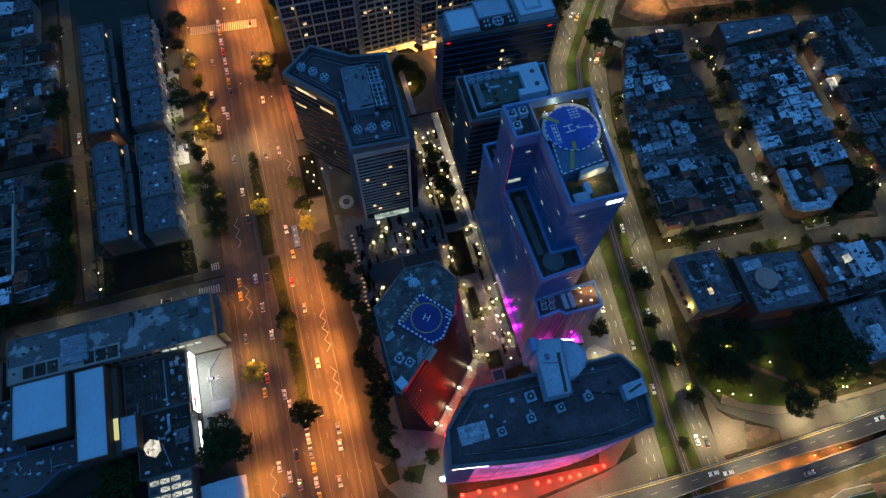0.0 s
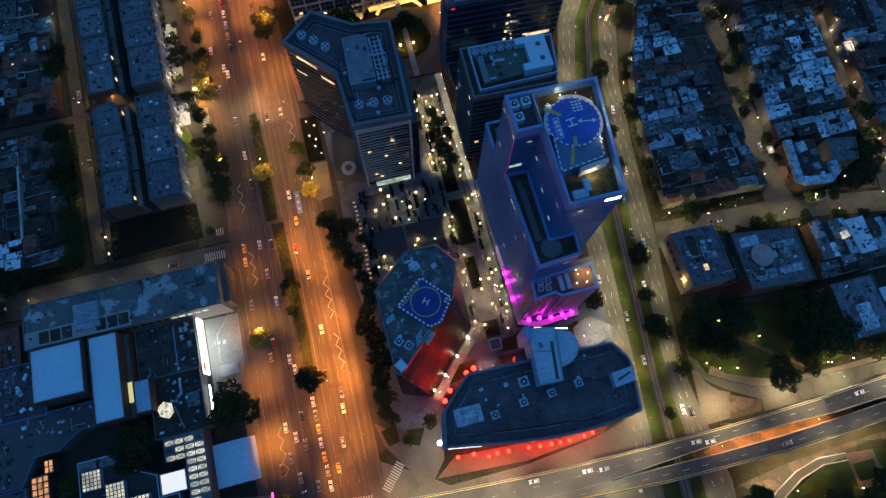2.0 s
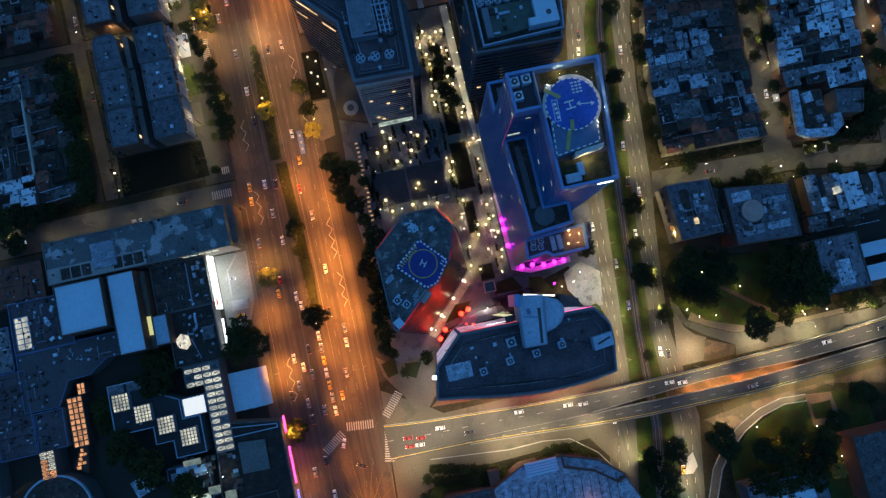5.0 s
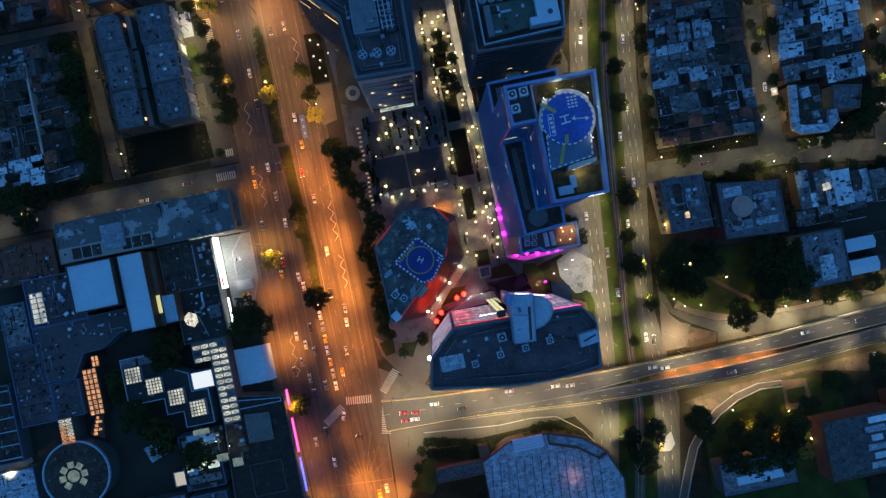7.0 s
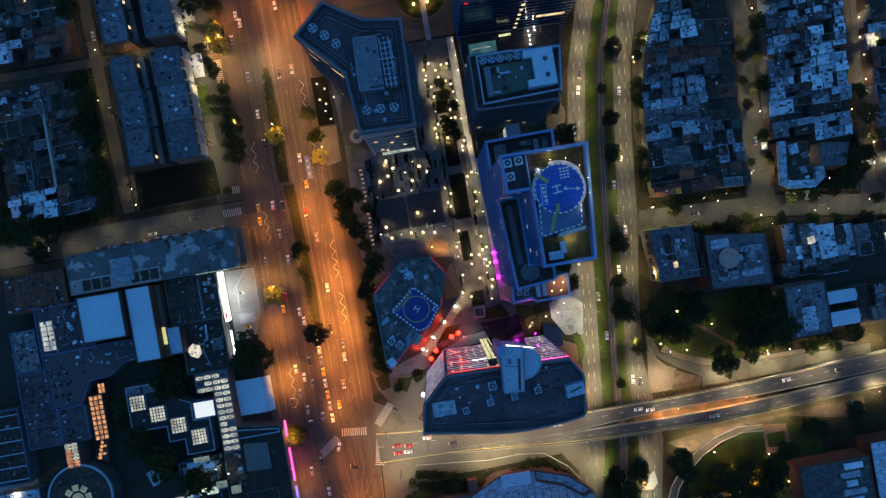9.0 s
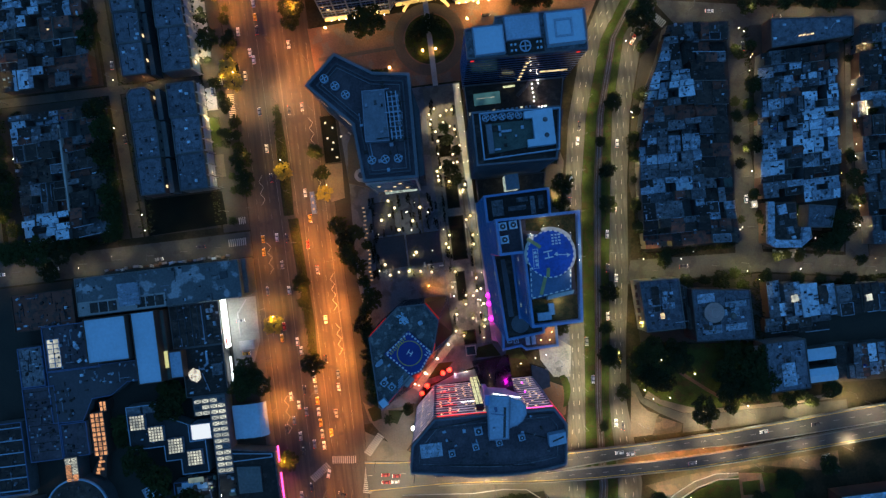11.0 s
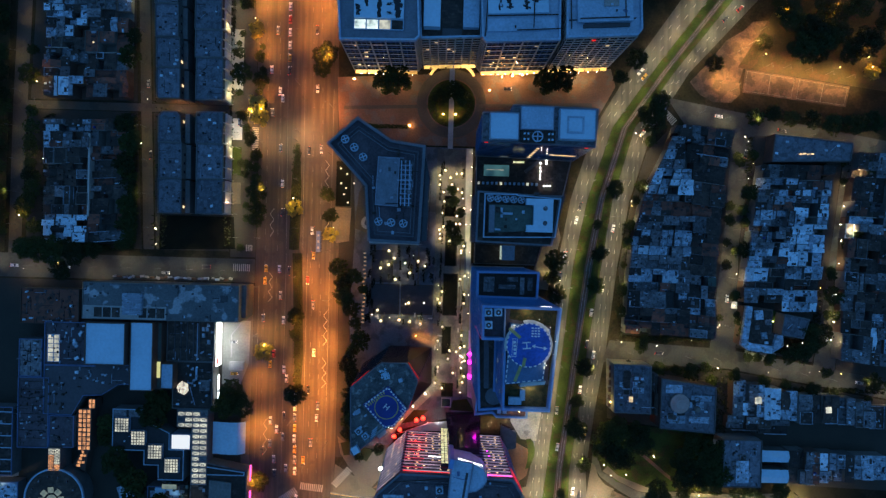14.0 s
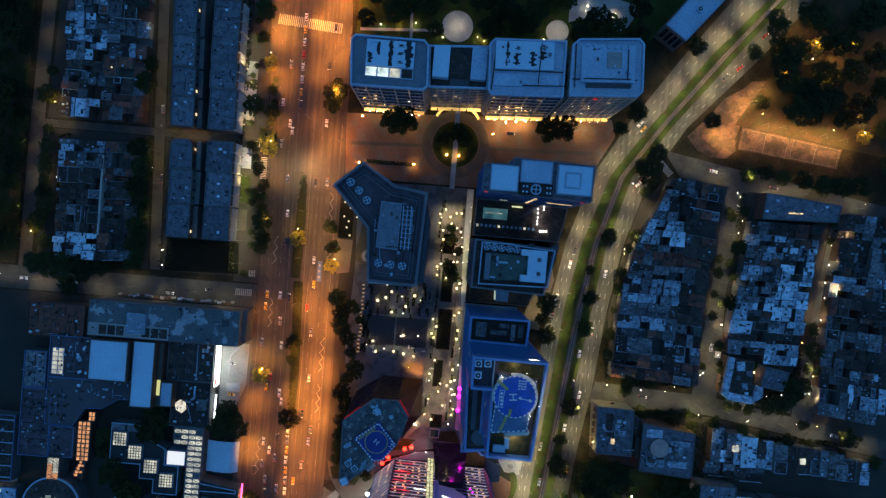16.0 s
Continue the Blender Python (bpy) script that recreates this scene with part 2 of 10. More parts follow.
for m in (leaf, soil, grass, bark):
    m.node_tree.nodes["Principled BSDF"].inputs["Specular IOR Level"].default_value = 0.22
ROOF = [
    surface("roof_dark", (0.042, 0.03, 0.024), 0.85, 1.2, 0.2, 0.5, 0.4, second=(0.07, 0.05, 0.042), amount=0.4, random_tone=0.5, sheets=0.8),
    surface("roof_grey", (0.135, 0.138, 0.152), 0.8, 1.6, 0.42, 0.52, 0.4, second=(0.08, 0.074, 0.076), amount=0.42, random_tone=0.45, sheets=0.85),
    surface("roof_pale", (0.31, 0.39, 0.48), 0.75, 1.6, 0.42, 0.47, 0.4, second=(0.18, 0.18, 0.185), amount=0.4, random_tone=0.35, sheets=0.9),
    surface("roof_white", (0.52, 0.66, 0.77), 0.7, 1.6, 0.42, 0.37, 0.3, second=(0.55, 0.56, 0.57), amount=0.36, random_tone=0.2),
    surface("roof_clay", (0.17, 0.06, 0.04), 0.9, 2.0, 0.2, 0.4, 0.6, second=(0.08, 0.045, 0.036), amount=0.45, random_tone=0.4),
    surface("roof_green", (0.07, 0.1, 0.085), 0.85, 1.5, 0.2, 0.4, 0.4, random_tone=0.2),
]
WALL = [
    surface("wall_brick", (0.1, 0.06, 0.045), 0.9, 2.5, 0.2, 0.3, 0.4, random_tone=0.25),
    surface("wall_render", (0.17, 0.16, 0.145), 0.9, 1.5, 0.2, 0.25, 0.2, random_tone=0.25),
    surface("wall_grey", (0.12, 0.12, 0.12), 0.9, 1.5, 0.2, 0.3, 0.2, random_tone=0.25),
]
glass_dark = surface("dark_glass", (0.02, 0.025, 0.035), 0.12, 0.4, 0.05, 0.3, 0.0)
glass_red = surface("dark_red_glass", (0.014, 0.003, 0.0045), 0.45, 0.4, 0.05, 0.35, 0.0)
tower_band = surface("blue_metal_band", (0.03, 0.17, 0.4), 0.5, 0.8, 0.05, 0.25, 0.0)
tower_edge = surface("pale_blue_metal", (0.12, 0.26, 0.52), 0.55, 0.8, 0.05, 0.2, 0.0)
glass_blue = surface("blue_glass", (0.02, 0.1, 0.26), 0.3, 0.4, 0.04, 0.3, 0.0)
glass_red.node_tree.nodes["Principled BSDF"].inputs["Specular IOR Level"].default_value = 0.12
aluminium = surface("aluminium_band", (0.095, 0.15, 0.28), 0.5, 0.8, 0.05, 0.2, 0.0)
band_mid = surface("mid_grey_panel", (0.12, 0.13, 0.15), 0.6, 0.9, 0.1, 0.35, 0.0)
band_grey = surface("grey_band", (0.075, 0.08, 0.095), 0.5, 0.8, 0.05, 0.25, 0.0)
aluminium_pale = surface("pale_panel", (0.26, 0.3, 0.38), 0.55, 0.8, 0.05, 0.2, 0.0)
stone_white = surface("white_stone", (0.42, 0.39, 0.36), 0.75, 1.0, 0.1, 0.2, 0.1)
metal_white = surface("white_metal_sheet", (0.42, 0.62, 0.76), 0.5, 0.7, 0.06, 0.12, 0.1)
peeling = surface("peeling_roof", (0.11, 0.115, 0.12), 0.85, 1.2, 0.07, 0.4, 0.3, second=(0.31, 0.32, 0.34), amount=0.44)
membrane = surface("grey_membrane", (0.072, 0.058, 0.07), 0.85, 1.1, 0.07, 0.5, 0.3, second=(0.095, 0.078, 0.09), amount=0.45)
roof_blue = surface("pale_roof_membrane", (0.32, 0.45, 0.58), 0.7, 0.9, 0.08, 0.3, 0.2)
roof_pale_smooth = surface("smooth_pale_roof", (0.34, 0.44, 0.55), 0.75, 1.0, 0.12, 0.25, 0.2, second=(0.28, 0.37, 0.47), amount=0.4)
roof_steel = surface("steel_blue_roof", (0.16, 0.185, 0.225), 0.75, 1.2, 0.2, 0.3, 0.2)
heli_blue = surface("helipad_blue_paint", (0.02, 0.09, 0.42), 0.6, 0.8, 0.15, 0.45, 0.0)
heli_deep = surface("helipad_dark_blue_paint", (0.012, 0.03, 0.2), 0.6, 2.0, 0.2, 0.25, 0.0)
soot = surface("sooty_stain", (0.03, 0.03, 0.032), 0.9, 1.5, 0.2, 0.4, 0.2)
turf = surface("roof_garden_turf", (0.06, 0.045, 0.016), 1.0, 1.6, 0.35, 0.7, 0.5, second=(0.03, 0.034, 0.012), amount=0.5)
pad_paint = surface("helipad_white_paint", (0.7, 0.7, 0.7), 0.7, 3.0, 0.3, 0.15, 0.0)
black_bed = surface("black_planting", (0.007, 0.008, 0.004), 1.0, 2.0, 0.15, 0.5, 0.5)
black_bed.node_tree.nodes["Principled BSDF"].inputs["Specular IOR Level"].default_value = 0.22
median_earth = surface("median_earth", (0.02, 0.024, 0.008), 1.0, 2.0, 0.3, 0.5, 0.5)
rubber = surface("tyre_rubber", (0.02, 0.02, 0.02), 0.9, 5, 1, 0.2, 0.0)
tarp = surface("membrane_tent", (0.4, 0.55, 0.66), 0.6, 0.8, 0.1, 0.15, 0.1)
frame_dark = surface("dark_frame", (0.05, 0.05, 0.055), 0.6, 2, 0.3, 0.3, 0.0)
sodium = lit("sodium_lamp", (1.0, 0.5, 0.12), 60)
warm = lit("warm_lamp", (1.0, 0.78, 0.45), 60)
white_lamp = lit("white_lamp", (1.0, 0.95, 0.85), 40)
window_warm = lit_uneven("lit_window", (1.0, 0.72, 0.38), 1.1, 0.4)
window_cool = lit_uneven("lit_window_cool", (0.8, 0.95, 0.8), 0.5, 0.4)
skylight_glow = lit_uneven("lit_skylight", (0.95, 0.9, 0.68), 0.55, 0.25)
skylight_orange = lit_uneven("lit_orange_glass", (1.0, 0.42, 0.16), 0.75, 0.45)
base_glow = lit_uneven("lit_arcade", (1.0, 0.6, 0.16), 1.6, 0.12)
magenta = lit("magenta_lamp", (1.0, 0.01, 0.8), 16)
red_lamp = lit("red_lamp", (1.0, 0.014, 0.006), 18)
neon_red = lit("red_neon", (1.0, 0.02, 0.02), 0.9)
neon_dim = lit("dim_red_neon", (1.0, 0.02, 0.02), 0.32)
neon_pink = lit("pink_neon", (1.0, 0.08, 0.4), 3.0)
neon_blue = lit("blue_neon", (0.12, 0.15, 1.0), 2.5)
neon_white = lit("white_neon", (0.9, 0.97, 1.0), 4.0)
strip_red = lit_uneven("red_lit_strip", (1.0, 0.03, 0.08), 0.45, 0.09)
panel_violet = lit_uneven("violet_lit_panel", (0.6, 0.2, 0.8), 0.75, 0.1)
panel_red = lit_uneven("red_lit_panel", (1.0, 0.07, 0.22), 1.2, 0.1)
strip_violet = lit_uneven("violet_lit_strip", (0.62, 0.45, 0.75), 0.42, 0.12)
globe_glow = lit("opal_globe", (1.0, 0.86, 0.62), 1.7)
screen_white = lit("white_light_wall", (0.93, 1.0, 0.95), 3.0)


def lamp(name, kind, where, colour, watts, parent=None, size=0.3, cone=150.0, lean=0.0, aim=0.0):
    data = bpy.data.lights.new(name, kind)
    data.color, data.energy = colour, watts
    data.shadow_soft_size = size
    if kind == "SPOT":
        data.spot_size, data.spot_blend = radians(cone), 0.9
    ob = new(name, data)
    ob.location, ob.rotation_euler = where, (0, radians(-lean), radians(aim))
    if parent:
        ob.parent = parent
        ob.matrix_parent_inverse = Matrix.Translation(parent.location).inverted()
    return ob

# ---- ground, roads, pavements ----
def strip(rows, z):
    """A sheet between two edges; rows of y, x0, x1."""
    g = Geo()
    for (ya, a0, a1), (yb, b0, b1) in zip(rows, rows[1:]):
        g.poly([(a0, ya, z), (a1, ya, z), (b1, yb, z), (b0, yb, z)])
    return g


def slab(rows, z0, z1):
    """The same with kerbs: a thin block."""
    left, right = [(a, y) for y, a, b in rows], [(b, y) for y, a, b in rows]
    return Geo().prism(right + left[::-1], z0, z1)


def setting(name, geo, material, label, category):
    return alone(name, geo, material, label, category, kind="structure")


setting("ground", Geo().flat([(-1500, -1500), (1500, -1500), (1500, 1500), (-1500, 1500)], 0.0), soil, "dark bare soil and worn paving of the city blocks", "ground")
AVENUE = [(-140, -67, -27), (-40, -67, -26), (0, -68, -23), (22, -70.5, -22), (86, -70, -22), (150, -69.5, -23), (213, -69.5, -25), (276, -73, -26), (345, -77, -30)]
setting("road_avenue", strip(AVENUE, 0.03), asphalt_avenue, "wide asphalt avenue under orange street light", "road")
EAST = [(-110, 62, 74, 97, 108), (-65, 71, 85, 105, 117), (-28, 79.5, 93, 111, 124), (18, 89, 98.3, 111.4, 120.6), (54, 92.4, 102, 116, 125), (86, 95.5, 105.4, 119.5, 130),
        (134, 101, 110, 126, 135), (172, 107.5, 117, 131.4, 141), (213, 120, 130, 142.7, 153), (245, 138.5, 151.8, 164, 172.5), (288, 168, 183, 197, 211), (324, 195, 214, 225, 239.5), (360, 225, 247, 256, 271)]
setting("road_east_southbound", strip([(y, a, b) for y, a, b, c, d in EAST], 0.03), asphalt_east, "asphalt carriageway beside the railway", "road")
setting("road_east_northbound", strip([(y, c, d) for y, a, b, c, d in EAST], 0.03), asphalt_east, "asphalt carriageway beside the railway", "road")
setting("median_railway", slab([(y, b + 0.2, c - 0.2) for y, a, b, c, d in EAST], 0.0, 0.18), grass, "grass strip that carries the railway", "verge")
setting("ballast", slab([(y, b + (c - b) * 0.42, b + (c - b) * 0.68) for y, a, b, c, d in EAST], 0.17, 0.3), rust, "brown ballast bed of the railway", "railway")
for side in (0.50, 0.60):
    g = Geo()
    for (ya, _, b0, c0, _), (yb, _, b1, c1, _) in zip(EAST, EAST[1:]):
        g.bar((b0 + (c0 - b0) * side, ya), (b1 + (c1 - b1) * side, yb), 0.14, 0.3, 0.14)
    setting("rail", g, steel, "steel rail on the ballast", "rail")
setting("road_west_street", strip([(119.5, -240, -70), (133, -240, -70)], 0.034), asphalt_street, "asphalt side street west of the avenue", "road")
setting("road_west_lane", strip([(137, -133, -127), (215, -136, -130), (345, -141, -135)], 0.03), asphalt, "narrow asphalt lane between the houses", "road")
setting("road_far_west", strip([(132, -209, -202), (213, -208, -200), (345, -204, -196)], 0.03), asphalt, "narrow street along the dark park", "road")
setting("road_cross_lane", strip([(214.5, -200, -86), (219, -200, -86)], 0.034), asphalt, "narrow cross lane between the blocks", "road")
setting("road_east_street", Geo().poly([(128, 80, 0.034), (200, 78, 0.034), (310, 60, 0.034), (310, 71, 0.034), (200, 89, 0.034), (132, 92.5, 0.034)]), asphalt_street, "asphalt residential street", "road")
setting("road_terrace_street", strip([(88, 189, 204), (150, 195, 204), (212, 198, 211)], 0.038), asphalt_street, "residential street between the terraces", "road")
setting("road_outer_street", strip([(76, 248, 261), (134, 255, 264), (181, 260, 270), (210, 263.5, 275)], 0.038), asphalt_street, "residential street between the terraces", "road")
setting("road_north_street", Geo().poly([(160, 231, 0.034), (171, 216, 0.034), (209, 211, 0.034), (310, 194, 0.034), (310, 206, 0.034), (200, 224, 0.034)]), asphalt_street, "residential street along the park", "road")
setting("road_south_junction", Geo().flat([(-26, -60), (-10, -32), (20, -27), (70, -26), (80, -40), (84, -26), (92, 0), (88, 8), (70, 4), (40, 1), (5, 1), (-2, 6), (-22, 18)], 0.036), asphalt_pale, "asphalt of the junction under white street light", "road")
PAVE = "paved sidewalk with a raised kerb"
setting("pavement_avenue_west", slab([(-140, -72, -67.2), (0, -73, -68.2), (22, -76, -70.7), (70, -76, -70.2), (118, -77, -70), ], 0, 0.15), paving, PAVE, "pavement")
setting("pavement_avenue_northwest", slab([(134, -84, -69.9), (213, -85, -69.9), (276, -88, -73.3), (345, -92, -77.3)], 0, 0.15), paving_dark, PAVE, "pavement")
setting("pavement_avenue_east", slab([(22, -21.8, -15), (60, -21.8, -12), (100, -22, -16), (150, -22.8, -14), (198, -24.3, -16)], 0, 0.15), paving_dark, PAVE, "pavement")
setting("plaza", Geo().prism([(-13, 28), (10, 30), (12, 38), (80, 56), (91, 30), (94, 54), (97, 84), (53, 84), (53, 134), (51.5, 134), (51.5, 199), (26, 199), (-16, 198), (-14, 150), (-16, 100), (-12, 60)], 0, 0.16), plaza_stone, "dark stone paving of the pedestrian plaza", "plaza")
# lamplit strip, lightened through its stone colour
setting("plaza_strip", Geo().flat([(31.5, 58), (48.2, 58), (48.2, 198), (31.5, 198)], 0.1635), strip_stone, "paved strip down the plaza, lamplight put into its paler stone", "pavement")
setting("pavement_bay", Geo().flat([(-27.4, 148), (-25.8, 163.6), (-16.4, 163.6), (-17.2, 144.7), (-24.4, 143.3)], 0.172), surface("bay_paving", (0.15, 0.115, 0.105), 0.85, 1.5, 0.1, 0.35, 0.2), "rose-grey paved bay beside the stop", "pavement")
setting("plaza_walk", Geo().flat([(49.8, 128), (51.9, 128), (51.4, 198.5), (47.8, 198.5), (47.8, 177), (48.6, 144)], 0.165), concrete, "pale paved walk along the plaza", "pavement")
setting("forecourt", Geo().prism([(-24, 200), (52, 200), (118, 212), (131, 236), (128, 246), (-26, 237)], 0, 0.15), forecourt_brick, "reddish brick paving of the office forecourt", "forecourt")
setting("forecourt_ring", Geo().ring(circle(38.5, 224, 19.5, 40), 5.4, 0.0, 0.156), paving, "paler paved ring round the circular lawn", "pavement")
setting("forecourt_walk", Geo().flat([(-22, 219), (26, 221), (26, 223), (-22, 221)], 0.157), paving, "paler paved walk across the forecourt", "pavement")
setting("forecourt_walk", Geo().flat([(54, 222), (118, 224), (118, 226.4), (54, 224)], 0.157), paving, "paler paved walk across the forecourt", "pavement")
setting("lit_walk", Geo().flat([(6.4, 38.4), (9.6, 36.2), (35.4, 62.2), (32.6, 64.8)], 0.168), forecourt_pale, "pale walk along the slanting facade", "pavement")
setting("pavement_corner", Geo().prism([(-21, 34), (-13, 28), (9, 30), (5, 12), (-1, 5), (-9, 9), (-19, 24)], 0.0, 0.155), paving, "paved street corner with a raised kerb", "pavement")
setting("pavement_front", Geo().prism([(0, 5), (40, 2.5), (76, 5.5), (87, 14), (90, 28), (78, 34), (70, 8), (10, 12)], 0.0, 0.152), paving_red, "brick paving round the office block", "pavement")
for name, pts in (("pavement_terraces_west", [(139, 96), (189, 93), (195, 150), (198, 210), (165, 216), (150, 200), (142, 172), (136, 134)]), ("pavement_terraces_middle", [(204.5, 90), (248, 83), (255, 134), (262, 207), (211, 211), (204.5, 150)]),
                  ("pavement_terraces_outer", [(261.5, 79), (330, 68), (330, 190), (272, 200), (265, 134)]), ("pavement_park_row", [(131, 79), (200, 77), (310, 59), (310, 10), (200, 14), (190, 40), (132, 48)]),
                  ("pavement_west_blocks", [(-199, 137), (-134, 137), (-138, 214), (-199, 214)]), ("pavement_west_blocks_north", [(-198, 220), (-138, 220), (-142, 330), (-194, 330)]),
                  ("pavement_rows", [(-126, 137), (-85, 137), (-86, 214), (-129, 214)]), ("pavement_rows_north", [(-129, 220), (-87, 220), (-92, 330), (-134, 330)]), ("pavement_mall", [(-240, -140), (-73, -140), (-77, 118.5), (-240, 118.5)])):
    setting(name, Geo().prism(pts, 0, 0.15), paving_dark, "worn paving round the houses", "pavement")
for name, pts in (("lawn_park", [(128, 46), (196, 40), (194, 10), (160, 6), (138, 12), (125, 28)]), ("lawn_southeast", [(128, -120), (133, -52), (145, -40), (165, -32), (185, -30), (205, -34), (210, -110)]),
                  ("lawn_north", [(-24, 268), (60, 272), (130, 279), (165, 310), (190, 345), (-24, 345)]), ("lawn_park_corner", [(200, 249), (300, 236), (300, 345), (262, 345), (222, 285)]),
                  ("lawn_west", [(-260, 134), (-211, 134), (-210, 345), (-260, 345)]), ("lawn_front", [(86.1, 17.7), (88.7, 18.7), (90, 22), (91.2, 25.7), (91.4, 29), (90.5, 33.3), (88.8, 35.4), (86.3, 35), (87, 31), (87.6, 27), (87.2, 22)]),
                  ("lawn_circle", circle(38.5, 224, 13.4, 28)), ("lawn_forecourt_strip", [(60, 209), (104, 209), (115, 214), (112, 218), (100, 213), (60, 212.5)]), ("lawn_hedge_south", [(-18, -45), (-6, -30), (26, -31), (27, -36), (2, -37), (-8, -50)])):
    setting(name, Geo().prism(pts, 0, 0.2), park_soil if name in ("lawn_park_corner", "lawn_west") else grass, "rough dark grass at night", "lawn")
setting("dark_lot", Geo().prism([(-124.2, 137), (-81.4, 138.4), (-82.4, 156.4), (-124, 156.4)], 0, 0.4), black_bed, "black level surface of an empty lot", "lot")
setting("park_path", Geo().bar((150.2, 29.8), (165.1, 17.6), 1.8, 0.21).bar((165.1, 17.6), (178.6, 7.6), 1.8, 0.212), paving_red, "brick footpath across the park lawn", "path")
# paler slab over the white-lit zone, part of that light painted in
setting("pavement_tower_side", Geo().prism([(77, 45), (83, 35), (92, 34), (94.5, 50), (86, 57), (77, 53)], 0, 0.175), forecourt_pale, "paving beside the tower, white lamplight put into its pale colour", "pavement")
# lighter paving that stands in for lit ground here
setting("pavement_tower_north", Geo().prism([(84.6, 121), (96, 120), (102.5, 150), (97.5, 169), (91.8, 146)], 0, 0.17), paving, "paving between the tower and the road, lamplight put into its paler tone", "pavement")
setting("traffic_island", Geo().prism([(123.9, 22.4), (126, 20.5), (128, 14.5), (132, 10), (137, 7.6), (136, 2), (133, -3), (120.6, -3)], 0, 0.17), paving, "bare concrete traffic island", "traffic island")
setting("brick_ground", Geo().flat([(136.2, 6.9), (149.6, 0.8), (148, -3.4), (132.6, -3.6)], 0.172), bare_ground, "brick ground beside the viaduct", "pavement")
setting("road_frontage", Geo().flat([(124.6, 34), (130, 17.4), (140, 11.7), (150, 6.8), (166, 4.3), (181, 4.4), (198, 3.7), (240, 3), (240, -5), (200, -4.4), (166, -4), (149, -4), (150, 1), (138, 8), (129, 14.6), (124, 22.6)], 0.06), asphalt_street, "narrow frontage road beside the viaduct", "road")
setting("pavement_frontage", Geo().prism([(130.4, 17.6), (140.2, 11.9), (150.2, 7), (166.2, 4.5), (181, 4.6), (198, 3.9), (232, 4.4), (232, 7.4), (210.5, 6.4), (190, 6.2), (168.2, 7), (158, 8.4), (148, 12), (139, 15.6), (133, 21)], 0, 0.215), paving, "pale pavement along the park", "pavement")
setting("brick_ground_south", Geo().flat([(126, -30), (150, -27), (232, -24), (232, -36), (190, -27), (160, -30), (140, -42)], 0.05), bare_ground, "brick ground south of the viaduct", "pavement")
setting("brick_ground_northeast", Geo().flat([(173, 240), (179, 233), (187, 229), (197, 229), (202, 234), (201, 241), (204, 250), (212, 253), (219, 260), (226, 262), (223, 269), (216, 276), (208, 275), (203, 270), (193, 264), (184, 252)], 0.06), bare_ground, "reddish bare ground at the park corner", "ground")
setting("sports_court", Geo().flat([(204.4, 248.2), (203, 234.9), (261.9, 228.3), (264.1, 240)], 0.22), bare_ground, "worn red surface of two ball courts", "court")
g = Geo()
for u0, u1 in ((0.02, 0.47), (0.52, 0.98)):
    def court_point(u, v):
        a, b = Vector((204.4, 248.2)).lerp(Vector((264.1, 240)), u), Vector((203, 234.9)).lerp(Vector((261.9, 228.3)), u)
        return tuple(a.lerp(b, v))
    corners = [court_point(u0, 0.08), court_point(u1, 0.08), court_point(u1, 0.92), court_point(u0, 0.92)]
    for i in range(4):
        g.bar(corners[i], corners[(i + 1) % 4], 0.18, 0.23)
    g.bar(court_point((u0 + u1) / 2, 0.08), court_point((u0 + u1) / 2, 0.92), 0.25, 0.231)
setting("court_lines", g, paint_worn, "white court lines", "marking")

# medians of the avenue
for name, rows in (("median_planted", [(139, -51, -45.5), (150, -51, -45), (175, -50.5, -44.8), (199, -48.5, -46.5)]), ("median_south", [(57, -45.5, -42.5), (80, -46.5, -41.5), (137, -49, -43.5)])):
    setting(name, slab(rows, 0.0, 0.22), median_earth, "planted median with a raised kerb", "median")

# ---- road markings ----
g = Geo()
for x in (-64.5, -57.5, -37.5, -32.5):
    y = -60
    while y < 340:
        if not (-14 < y < 10):
            lean = -0.03 * max(0, y - 213) - (1.2 if x > -40 and y > 120 else 0)
            g.bar((x + lean, y), (x + lean, y + 3), 0.16, 0.045)
        y += 9
for x, y0, y1 in ((-52.5, 12, 137), (-52.6, 139, 235), (-40.5, 12, 137), (-43.2, 139, 235), (-27.8, 20, 230), (-54, 240, 284), (-67.5, 20, 118)):
    g.bar((x, y0), (x - 0.012 * (y1 - y0) * (1 if y0 > 130 else 0), y1), 0.18, 0.045)
setting("lane_lines", g, paint_worn, "worn white lane lines on the avenue", "road marking")
g = Geo()
for x, y0, y1 in ((-61, 146, 162), (-61, 109, 126), (-62, 22, 43), (-30.5, 172, 190), (-30, 146, 160), (-29.5, 85, 105), (-29.5, 61, 78)):
    n = round((y1 - y0) / 3)
    pts = [(x + (1.1 if k % 2 else -1.1), y0 + k * (y1 - y0) / n) for k in range(n + 1)]
    for a, b in zip(pts, pts[1:]):
        g.bar(a, b, 0.22, 0.046)
setting("zigzag_lines", g, paint_white, "white zigzag lines at the stops", "road marking")


def zebra(a, b, depth, step=1.1, wide=0.55, z=0.05):
    (x0, y0), (x1, y1) = a, b
    d = math.hypot(x1 - x0, y1 - y0)
    ux, uy = (x1 - x0) / d, (y1 - y0) / d
    g = Geo()
    for k in range(int(d / step)):
        cx, cy = x0 + ux * k * step, y0 + uy * k * step
        g.bar((cx + uy * depth / 2, cy - ux * depth / 2), (cx - uy * depth / 2, cy + ux * depth / 2), wide, z)
    setting("zebra_crossing", g, paint_white, "worn white zebra crossing", "road marking")


